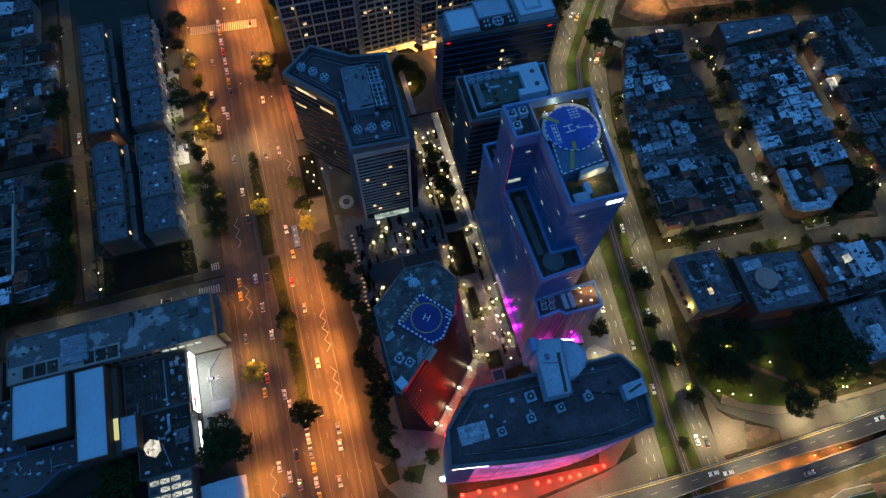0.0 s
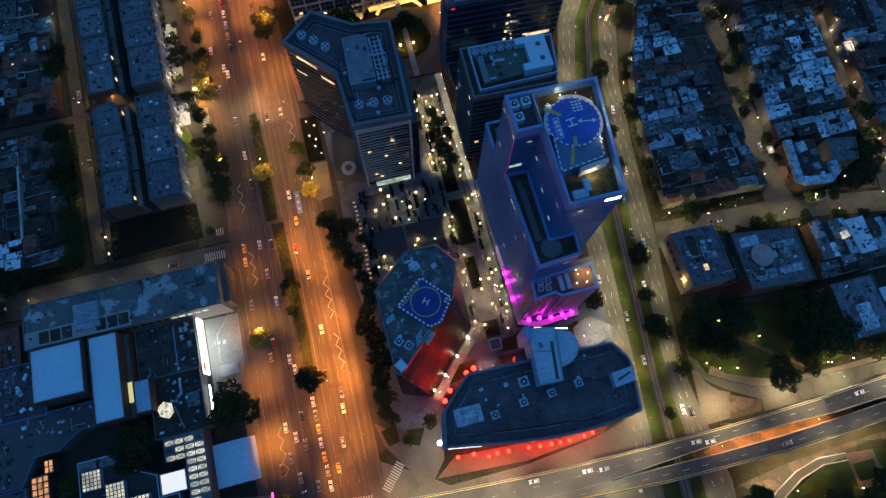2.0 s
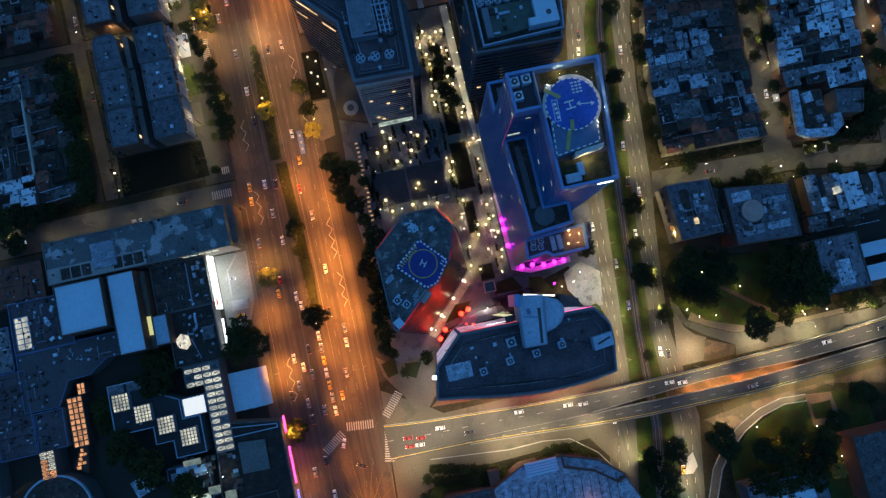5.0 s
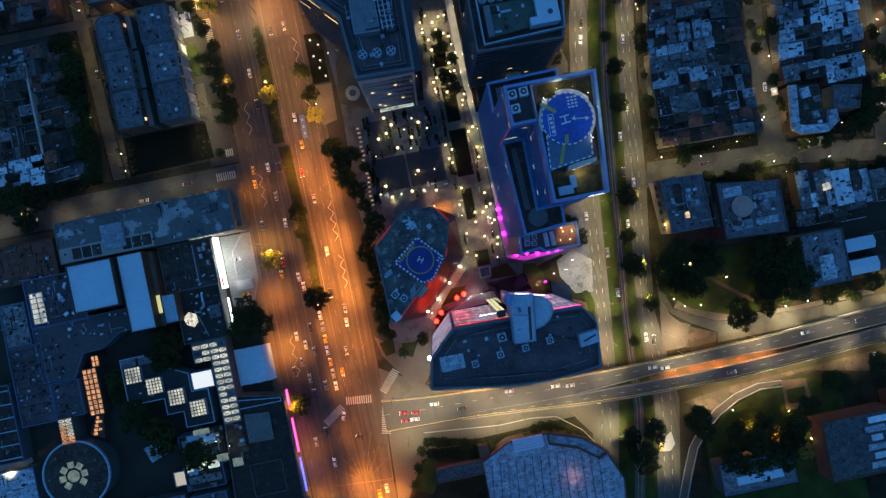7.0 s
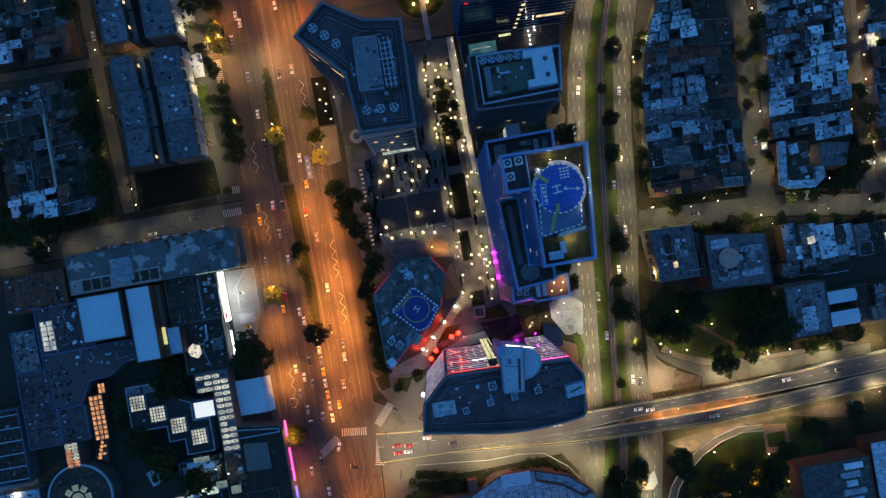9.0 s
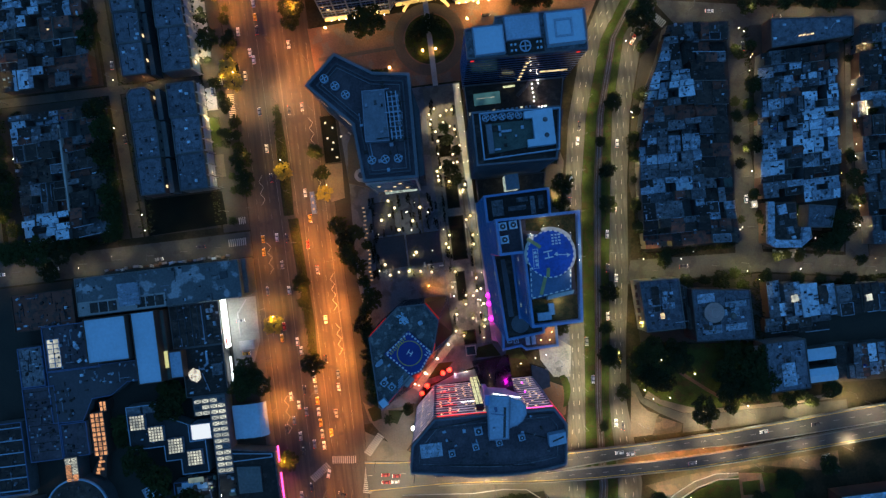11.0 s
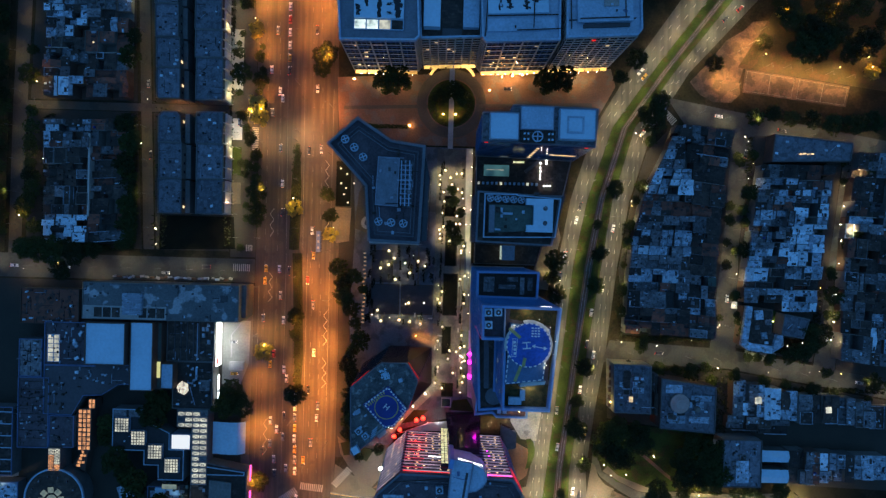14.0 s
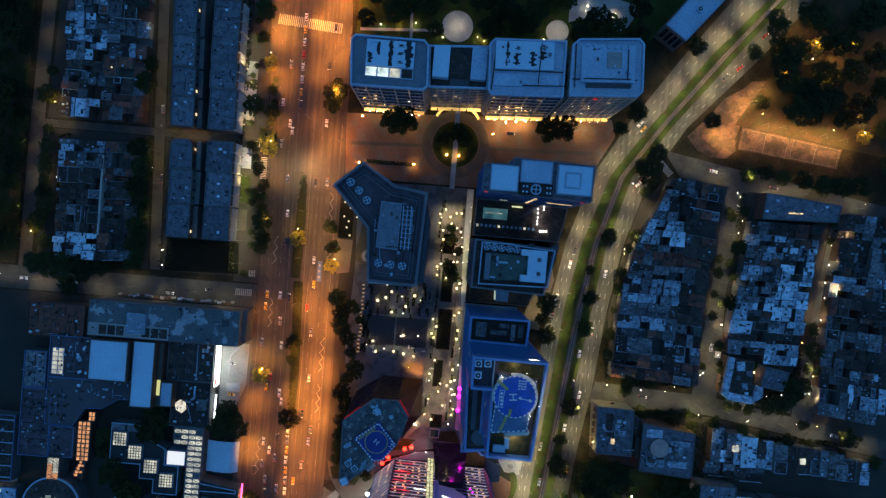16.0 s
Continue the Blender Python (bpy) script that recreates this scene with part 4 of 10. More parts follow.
# the block with the dark roof between the tower and the viaduct
def front_block():
    t = thing("office_block", 42, 26, 0, "wide dark-roofed office block with coloured light on its banded facade", "office block")
    curve = [(5.6 + 67.5 * s, 17.2 - 4.5 * s - 4.6 * math.sin(math.pi * s) * (0.4 + 0.6 * s)) for s in (0, 0.12, 0.25, 0.38, 0.5, 0.62, 0.75, 0.88, 1)]
    pts = curve + [(75.2, 29.8), (70.6, 37.2), (18.8, 38.8), (7.9, 28.7)]
    part("body", Geo().prism(pts, 0, 67.4), glass_dark, t)
    bands(t, pts, 4, 67, 4.2, 0.35, 1.1, aluminium)
    part("roof_deck", Geo().flat(grow(pts, -0.5), 67.42), membrane, t)
    part("parapet", Geo().ring(grow(pts, 0.4), 1.0, 66.2, 69.3), band_mid, t, "blue-grey metal parapet")
    inner = grow(pts, -3.4)
    part("rail_track", Geo().ring(inner, 0.3, 67.42, 67.75), ROOF[1], t)
    part("rail_track", Geo().ring(grow(pts, -4.7), 0.2, 67.42, 67.7), ROOF[1], t)
    for x, y in ((24.5, 23.4), (35, 25), (45.3, 25.6), (55.3, 26.6)):
        chiller(t, x, y, 67.45, 2.7, 6, 2.0)
    chiller(t, 37, 31.6, 67.45, 3.4, 4, 1.8)
    part("roof_patch", Geo().box(11, 22.5, 67.45, 20.5, 28.5, 67.95), ROOF[2], t)
    crr = random.Random(15)
    for k in range(16):
        x, y = crr.uniform(14, 68), crr.uniform(19, 35)
        part("roof_unit", Geo().turned(x, y, crr.uniform(0.5, 1.6), crr.uniform(0.5, 1.6), 67.45, 67.45 + crr.uniform(0.3, 1.0), crr.uniform(0, 20)), crr.choice((ROOF[0], ROOF[1], roof_blue, frame_dark)), t)
    for a, b in (((12, 34), (40, 36.4)), ((54, 36), (70, 35)), ((14, 19), (60, 13.5)), ((57, 28), (66, 24.5))):
        part("pipe", Geo().bar(a, b, 0.3, 67.45, 0.35), ROOF[0], t)
    # white penthouse
    box = [(40.9, 28.8), (49.3, 28.4), (51.8, 46.4), (42.4, 48.2)]
    pent = part("penthouse", Geo().prism(box, 60, 74.5), roof_blue, t, "pale rooftop penthouse over the entrance")
    part("penthouse_slot", Geo().bar((47.4, 29.2), (49.2, 42), 1.1, 74.52), frame_dark, pent)
    part("penthouse_edge", Geo().ring(box, 0.3, 74.4, 74.9), aluminium_pale, pent)
    wing = [(49.9, 32.6), (53.6, 33.4), (56.4, 35.2), (58.2, 38.0), (58.3, 41.0), (56.6, 43.6), (52.0, 45.9)]
    drum = part("penthouse_wing", Geo().prism(wing, 60, 73.6), roof_blue, t, "rounded pale side of the penthouse")
    part("wing_rim", Geo().ring(wing, 0.3, 73.5, 74.0), aluminium_pale, drum)
    part("pier", Geo().prism([(40.6, 44.4), (42.6, 44.0), (43.2, 48.4), (41.2, 48.8)], 56, 76.5), tower_edge, pent, "blue metal pier at the corner")
    part("roof_hatch", Geo().turned(45.2, 41.6, 1.2, 2.0, 74.5, 75.0, 6), aluminium, pent)
    part("roof_hatch", Geo().turned(43.6, 33.5, 1.2, 1.2, 74.5, 74.9, 6), ROOF[2], pent)
    part("pipe", Geo().bar((43, 40), (49, 38.6), 0.25, 74.5, 0.25), aluminium, pent)
    part("sign_line", Geo().bar((45.0, 48.0), (56.2, 45.0), 0.3, 73.0, 0.5), neon_white, pent, "white light line")
    cabin = part("roof_cabin", Geo().prism([(66.5, 21.8), (74, 22.6), (74, 27.4), (66.5, 26.8)], 67.4, 71.6), roof_blue, t, "pale rooftop cabin")
    part("cabin_slot", Geo().bar((68, 24.0), (73, 25.6), 0.8, 71.62), frame_dark, cabin)
    # thin light lines under the ledges of the north and west sides, downlights between them
    n = len(pts)
    lavender = lit_uneven("lavender_line", (0.72, 0.6, 0.8), 0.55, 0.15)
    rose = lit_uneven("rose_line", (1.0, 0.12, 0.2), 0.7, 0.15)
    a, b = side(pts, n - 3)
    c, d = side(pts, n - 2)
    e, f = side(pts, n - 4)
    rng = random.Random(9)
    for k in range(15):
        z = 5.25 + 4.2 * k
        pane(t, a, b, 0.01, 0.22, z, z + 0.22, lavender, 0.42, "light_line", "thin lavender line of light")
        pane(t, a, b, 0.55, 0.80, z, z + 0.22, lavender, 0.42, "light_line", "thin lavender line of light")
        pane(t, a, b, 0.80, 0.985, z, z + 0.22, rose if k % 3 == 1 else lavender, 0.42, "light_line", "thin line of light under the ledge")
        pane(t, c, d, 0.04, 0.96, z, z + 0.24, lavender, 0.42, "light_line", "thin lavender line of light")
        pane(t, e, f, 0.3, 0.96, z, z + 1.6, strip_red, 0.12, "light_strip", "red band of light")
        for u in (0.05, 0.12, 0.19, 0.57, 0.64, 0.71, 0.78, 0.85, 0.93):
            if rng.random() < 0.55:
                u += rng.uniform(-0.012, 0.012)
                pane(t, a, b, u, u + 0.02, z + 1.0, z + 1.6, window_warm, 0.2)
        for u in (0.25, 0.6):
            if rng.random() < 0.5:
                pane(t, c, d, u, u + 0.07, z + 1.0, z + 1.6, window_warm, 0.2)
    stair = part("stair_tower", Geo().prism([(37.4, 38.6), (41.0, 38.6), (41.0, 41.2), (37.4, 41.2)], 0, 62), glass_dark, t)
    for k in range(16):
        for x in (37.6, 39.35):
            part("stair_window", Geo().box(x, 41.1, 5 + 3.5 * k, x + 1.45, 41.3, 7.9 + 3.5 * k), stair_glow, stair, "pale yellow lit stair window")
    pane(t, a, b, 0.0, 0.25, 65.0, 65.9, neon_pink, 0.5, "sign_panel", "glowing pink line")
    pane(t, a, b, 0.56, 0.98, 65.2, 65.7, neon_red, 0.5, "sign_panel", "glowing red line")
    pane(t, a, b, 0.55, 0.76, 44.0, 44.25, neon_white, 0.45, "light_line", "bright white line of light")
    pane(t, e, f, 0.05, 0.97, 54, 65.9, strip_red, 0.75, "sign_panel", "tall red glowing panel")
    # floodlights on the facade
    for x, y, z, colour, mat, w in ((26, 40.6, 47, (1.0, 0.04, 0.02), red_lamp, 3200), (24, 40.6, 26, (1.0, 0.04, 0.02), red_lamp, 2400), (58.6, 49.4, 66, (1.0, 0.08, 0.9), magenta, 500), (61, 41.5, 50, (1.0, 0.08, 0.9), magenta, 400)):
        head = part("flood_lamp", Geo().ball(x, y, z, 0.32, 8), mat, t, "small coloured floodlight on the facade")
        lamp("facade_beam", "POINT", (x, y + 2.6, z), colour, w, t, 0.4)
    a, b = side(pts, 0)
    pane(t, a, b, 0.1, 0.95, 65.3, 66.3, neon_white, 0.55, "sign_panel", "white glowing sign panel")
    a, b = side(pts, 1)
    pane(t, a, b, 0.0, 0.45, 65.3, 66.3, neon_white, 0.55, "sign_panel", "white glowing sign panel")
    for i in range(1, 8):
        a, b = side(pts, i)
        for k in range(14):
            z = 5.3 + 4.2 * k
            pane(t, a, b, 0.03, 0.97, z, z + 2.4, panel_red if (i * 7 + k * 5) % 4 == 0 and k < 9 else panel_violet, 0.3, "light_strip", "coloured band of light")
    canopy = Geo().prism([(10, 36), (31, 44), (41, 45), (41, 39.5), (19, 39.2)], 3.6, 4.2)
    part("canopy", canopy, aluminium_pale, t)
    part("atrium", Geo().loft([(41, 39), (58, 39), (60, 50), (40, 49)], 0, [(42, 39), (57, 39), (57, 42), (42, 42)], 40), glass_dark, t)
    part("annex", Geo().prism([(70.8, 37.4), (75.4, 30), (80, 31), (80, 40), (71, 44)], 0, 5), glass_dark, t)


front_block()


def red_lamp_post(x, y, z=1.0, watts=500, head=0.62):
    t = thing("floodlight", x, y, 0, "red ground floodlight, its head enlarged to hold the bloom", "floodlight", "red floodlights")
    part("post", Geo().tube(x, y, 0, z, 0.1, 6), frame_dark, t)
    # head radius includes the bloom round the lamp
    part("lamp_head", Geo().ball(x, y, z + head * 0.6, head, 8), red_lamp, t)
    lamp("flood_beam", "POINT", (x, y, z + head * 2), (1.0, 0.03, 0.02), watts, t, 0.3)


for x, y in ((14.6, 39.4), (11.4, 35.6), (23.7, 45.1), (27.4, 46.3)):
    red_lamp_post(x, y, 3.0, 1500, 1.15)
for x, y in ((11, 11.3), (18, 10.8), (24, 8.4), (28, 8.8), (33, 8.4), (42, 7.6), (47, 7), (52, 6.6), (56, 6.2), (60, 6), (67, 6.2), (71, 6.6)):
    red_lamp_post(x, y, 0.7, 2200, 0.85)
t = thing("floodlight", 4.6, 19, 0, "white floodlight on a post at the street corner", "floodlight")
part("post", Geo().tube(4.6, 19, 0, 8, 0.15, 8), frame_dark, t)
part("lamp_head", Geo().ball(4.6, 19, 8.4, 1.0, 8), white_lamp, t)
lamp("flood_beam", "POINT", (3.6, 19, 9.6), (1, 0.97, 0.9), 4500, t, 0.4)


# the leaning dark red building with the second helipad
def leaning_building():
    t = thing("office_building", 10, 67, 0, "leaning dark red glass office building with a blue helipad", "office building")
    low = [(-6, 43.5), (6.5, 39), (31.7, 65), (31.1, 85.6), (18.2, 86), (7.5, 86.2), (-7, 76)]
    top = [(-5, 45.8), (-3.6, 44.8), (21.5, 67.4), (25.6, 80.5), (20.4, 88.6), (8.3, 88.6), (-5.8, 76.6)]
    part("body", Geo().loft(low, 0, top, 63), glass_red, t)
    for k in range(1, 16):
        f = k / 16
        ring = [(a[0] + (b[0] - a[0]) * f, a[1] + (b[1] - a[1]) * f) for a, b in zip(low, top)]
        part("floor_band", Geo().ring(grow(ring, 0.14), 0.4, 63 * f, 63 * f + 0.5), glass_dark, t)
    part("roof_deck", Geo().flat(grow(top, -0.3), 63.02), surface("mottled_roof", (0.085, 0.088, 0.09), 0.85, 1.8, 0.22, 0.7, 0.3, second=(0.2, 0.2, 0.195), amount=0.42), t, "mottled grey-green roof")
    part("parapet", Geo().ring(grow(top, 0.15), 0.5, 62.4, 63.9), band_mid, t)
    pad_poly = [(0.4, 69), (10.4, 58.2), (15.2, 59.2), (21.2, 67.3), (11.8, 77.8)]
    pad = part("helipad", Geo().prism(pad_poly, 63.0, 64.6), heli_deep, t, "dark blue helipad with white dashes")
    dashes(t, grow(pad_poly, -0.5), 64.62, 0.7, 1.7, pad_paint)
    part("yellow_ring", Geo().ring(circle(11.3, 68.0, 5.6, 32), 0.35, 64.6, 64.63), paint_yellow, pad)
    letter(pad, "H", 11.3, 68.0, 64.64, 3.6, -38, pad_paint)
    for k in range(9):
        part("hatch_bar", Geo().turned(3.0 + 0.85 * k, 69.0 + 0.72 * k, 1.5, 0.45, 64.61, 64.635, -50), paint_yellow, pad)
    for k in range(3):
        part("marking_bar", Geo().turned(18.2 + 0.75 * k, 67.6 + 0.9 * k - 1.2, 1.1, 0.45, 64.61, 64.635, -38), pad_paint, pad)
    g = Geo()
    rng = random.Random(4)
    for k in range(46):
        a, r = rng.uniform(0, 6.28), rng.uniform(0.3, 2.7)
        g.turned(10.0 + r * math.cos(a), 83.0 + r * math.sin(a), 1.1, 0.35, 63.1, 63.1 + rng.uniform(0.4, 1.2), rng.uniform(0, 180))
    part("antenna", g, metal_white, t, "tangle of pale aerials")
    for x, y in ((-1.4, 56.4), (1.8, 54.2)):
        chiller(t, x, y, 63.05, 2.8, 40, 1.6, roof_blue)
    for k in range(5):
        part("pipe", Geo().turned(5.2 + 0.2 * k, 53 + 1.1 * k, 3.2, 0.35, 63.05, 63.7, 40), roof_blue, t)
    for k in range(4):
        part("roof_unit", Geo().turned(-3.2 + 0.6 * k, 64.6 + 0.4 * k, 0.9, 2.0, 63.05, 63.9, 10), roof_blue, t)
    for k in range(10):
        part("roof_unit", Geo().turned(rng.uniform(-4, 3), rng.uniform(50, 74), rng.uniform(0.6, 1.6), rng.uniform(0.5, 1.2), 63.05, rng.uniform(63.5, 64.2), 40), rng.choice((roof_blue, ROOF[1], concrete)), t)
    part("roof_cabin", Geo().turned(-2.6, 47.8, 3.2, 3.4, 63.05, 65.6, 30), metal_white, t)
    part("roof_cabin", Geo().turned(17.5, 80.6, 1.8, 1.6, 63.05, 64.4, 20), roof_blue, t)
    part("vent_field", Geo().turned(9.2, 55.6, 5.0, 3.2, 63.05, 63.5, 42), concrete, t)
    for a, b in (((-2.3, 45.5), (9.2, 56)), ((20.9, 88.7), (25.9, 81.2)), ((-5.5, 77.3), (2.4, 84.3)), ((21.9, 67.6), (22.9, 70.6))):
        part("neon_line", Geo().bar(a, b, 0.3, 61.6, 0.5), neon_dim, t, "dim red neon line under the roof edge")


leaning_building()


# the angled office building with the fan roof
def angled_building():
    t = thing("office_building", 10, 165, 0, "angled grey office building with white louvred end walls", "office building")
    pts = [(0.6, 145.6), (24, 144.8), (25.6, 190), (10, 192.2), (-5.8, 202.4), (-19.4, 190.4), (-1.2, 171)]
    part("body", Geo().prism(pts, 0, 60), glass_dark, t)
    bands(t, pts, 4, 58, 3.7, 0.3, 0.3, band_grey)
    part("roof_deck", Geo().flat(grow(pts, -0.5), 60.02), membrane, t)
    part("parapet", Geo().ring(grow(pts, 0.6), 1.3, 58.2, 62.2), band_mid, t, "grey metal parapet")
    a, b = side(pts, 0)
    for u in (0.0, 0.955):
        pane(t, a, b, u, u + 0.045, 0, 59, stone_white, 1.0, "end_pier", "white stone pier")
    part("end_beam", Geo().box(0.6, 144.0, 56, 24, 145.2, 58.4), stone_white, t)
    for k in range(20):
        part("louvre", Geo().box(1.6, 144.85, 6 + 2.55 * k, 23, 145.3, 6.7 + 2.55 * k), stone_white, t)
    for k, (u, z) in enumerate(((0.2, 12), (0.7, 19), (0.45, 29.5), (0.15, 36), (0.6, 43), (0.3, 8.5))):
        pane(t, a, b, u, u + 0.06, z + 0.5, z + 1.6, window_warm, 0.9)
    part("lit_entrance", Geo().box(5, 143.9, 0.3, 22, 144.9, 3.2), window_cool, t)
    a, b = side(pts, 5)
    for u0, u1, z in ((0.2, 0.6, 55), (0.65, 0.9, 50), (0.1, 0.3, 43)):
        pane(t, a, b, u0, u1, z + 0.2, z + 1.6, window_warm, 0.3)
    for x, y in ((-11.6, 192.5), (-7.2, 188.8), (-3, 184.4), (5.0, 154.4), (10.9, 154.1), (16.6, 153.8)):
        round_fan(t, x, y, 60.1, 1.85)
    part("roof_step", Geo().ring(grow(pts, -2.6), 0.5, 60, 60.9), band_grey, t)
    part("roof_step", Geo().ring(grow(pts, -4.2), 0.35, 60, 60.6), band_mid, t)
    house_top = part("plant_house", Geo().prism([(3.4, 162), (14, 161.4), (14.4, 184), (4.4, 184.4)], 60, 64.5), roof_steel, t, "pale flat plant house on the roof")
    part("plant_edge", Geo().ring([(3.4, 162), (14, 161.4), (14.4, 184), (4.4, 184.4)], 0.3, 64.4, 64.9), aluminium_pale, house_top)
    part("pipe_deck", Geo().prism([(14.2, 161.4), (20.2, 161), (21, 183), (14.6, 183.8)], 60, 62.6), ROOF[1], t)
    for k in range(9):
        part("pipe_run", Geo().box(14.6, 163 + 2.2 * k, 62.6, 20.2, 163.5 + 2.2 * k, 63.2), aluminium_pale, t)
    for k in range(3):
        part("pipe_run", Geo().box(15 + 1.9 * k, 162, 63.2, 15.5 + 1.9 * k, 183, 63.7), roof_blue, t)
    pr3 = random.Random(33)
    for k in range(34):
        x, y = pr3.uniform(2, 22), pr3.uniform(149, 188)
        if k < 12:
            part("pipe", Geo().bar((x, y), (x + pr3.uniform(-1, 1), y + pr3.uniform(3, 12)) if k % 2 else (min(23, x + pr3.uniform(3, 8)), y + pr3.uniform(-0.4, 0.4)), 0.3, 62.6 if x > 14 else 64.5 if x > 4 and y > 162 else 60.1, 0.5), pr3.choice((aluminium_pale, ROOF[0], roof_blue)), t)
        else:
            z = 64.5 if 4 < x < 13 and 163 < y < 183 else 62.6 if 15 < x < 20 and 162 < y < 182 else 60.1
            part("roof_unit", Geo().turned(x, y, pr3.uniform(0.6, 2.2), pr3.uniform(0.6, 1.8), z, z + pr3.uniform(0.4, 1.7), pr3.uniform(-4, 4)), pr3.choice((ROOF[0], roof_blue, ROOF[1], aluminium_pale)), t)
    part("step_block", Geo().prism([(24.2, 146), (27.5, 146), (28.5, 176), (25.4, 189)], 0, 52), glass_dark, t)
    part("podium", Geo().prism([(-14, 152), (0.4, 147), (-1.4, 170.5), (-9, 178), (-12, 172), (-13, 160)], 0, 3.4), paving, t, "pale low podium roof")
    lamp("podium_light", "POINT", (-5, 168, 6), (0.9, 1.0, 0.85), 120, t, 0.5)
    part("drum", Geo().tube(-6.6, 155.2, 3.4, 4.6, 3.6, 20), concrete, t)
    part("drum_eye", Geo().tube(-6.6, 155.2, 4.6, 4.65, 1.7, 16), frame_dark, t)


angled_building()


def fan_block():
    t = thing("office_block", 70, 157, 0, "dark banded office block with five round fans on its roof", "office block")
    pts = [(51.2, 146.5), (86.5, 145.4), (90, 168), (51.6, 169.8)]
    part("body", Geo().prism(pts, 0, 60), glass_dark, t)
    bands(t, pts, 4, 60, 3.6, 0.45, 0.3, band_grey)
    part("roof_deck", Geo().flat(grow(pts, -0.4), 60.02), ROOF[0], t)
    part("parapet", Geo().ring(grow(pts, 0.4), 0.8, 59, 61.6), band_mid, t)
    part("ledge_wall", Geo().ring([(54.2, 148.2), (88, 149), (90.4, 167.4), (70, 168.6), (69.6, 169), (54.4, 169)], 0.5, 60.02, 62.6), roof_blue, t, "pale inner roof wall")
    part("plant_deck", Geo().prism([(56.5, 150.4), (77, 152), (77, 163.6), (56.5, 163.8)], 60, 62.4), ROOF[5], t, "grey-green raised roof deck")
    part("deck_strip", Geo().box(56.7, 150.8, 62.4, 59.2, 163.5, 63.2), roof_steel, t)
    part("duct", Geo().box(62, 159.2, 62.4, 67.6, 160.2, 63.4).box(62, 157.8, 62.4, 63, 162.4, 63.4), roof_blue, t, "pale forked duct")
    for x, y, a, b in ((60.6, 161.4, 1.8, 2.6), (64.4, 153.6, 1.3, 1.5), (64.6, 157, 0.9, 1.2), (69.4, 157.2, 0.8, 0.8), (60.8, 152.2, 2.6, 0.8), (72.6, 160.6, 1.2, 1.4)):
        part("roof_hatch", Geo().turned(x, y, a, b, 62.4, 63.1, 0), roof_blue if x > 69 or y < 153 else ROOF[0], t)
    pent = part("penthouse", Geo().prism([(74, 151.4), (86.2, 151.4), (86.2, 166.9), (73.7, 166.9), (73.7, 163.9), (77.2, 163.9), (77.2, 154.6), (74, 154.6)], 60, 65), metal_white, t, "white penthouse roof with a notched corner")
    for y in (155.6, 162.4):
        part("dome_vent", Geo().tube(82.6, y, 65, 65.6, 1.1, 14, 0.8), ROOF[1], pent)
    for k in range(5):
        round_fan(t, 57.2 + 3.65 * k, 166.8 - 0.12 * k, 60.1, 1.65)
    part("cooling_unit", Geo().box(77.8, 168.2, 60.02, 80, 170, 61.6), frame_dark, t)
    part("ledge", Geo().prism([(86.8, 145.6), (91.5, 148), (97, 171), (90.2, 168)], 0, 38), glass_dark, t)
    rng = random.Random(6)
    for i in (0, 1, 3):
        a, b = side(pts, i)
        for _ in range(3):
            u, z = rng.uniform(0.05, 0.9), 4 + 3.6 * rng.randrange(2, 15) + 1.2
            pane(t, a, b, u, u + 1.8 / (b - a).length, z, z + 1.2, window_warm, 0.2)
    lower = thing("podium_building", 70, 139, 0, "low dark podium building with a lit glass box", "podium building")
    part("body", Geo().prism([(53.5, 134), (80, 134), (88, 134), (90.5, 145), (53.5, 145.6)], 0, 8), ROOF[0], lower)
    part("parapet", Geo().ring([(53.5, 134), (88, 134), (90.5, 145), (53.5, 145.6)], 0.5, 7.9, 9), frame_dark, lower)
    box = part("glass_box", Geo().box(67.5, 137, 8, 74, 144.5, 20), window_cool, lower, "glass box lit from within")
    part("box_roof", Geo().box(67.3, 136.8, 20, 74.2, 144.7, 20.5), roof_blue, box)


fan_block()


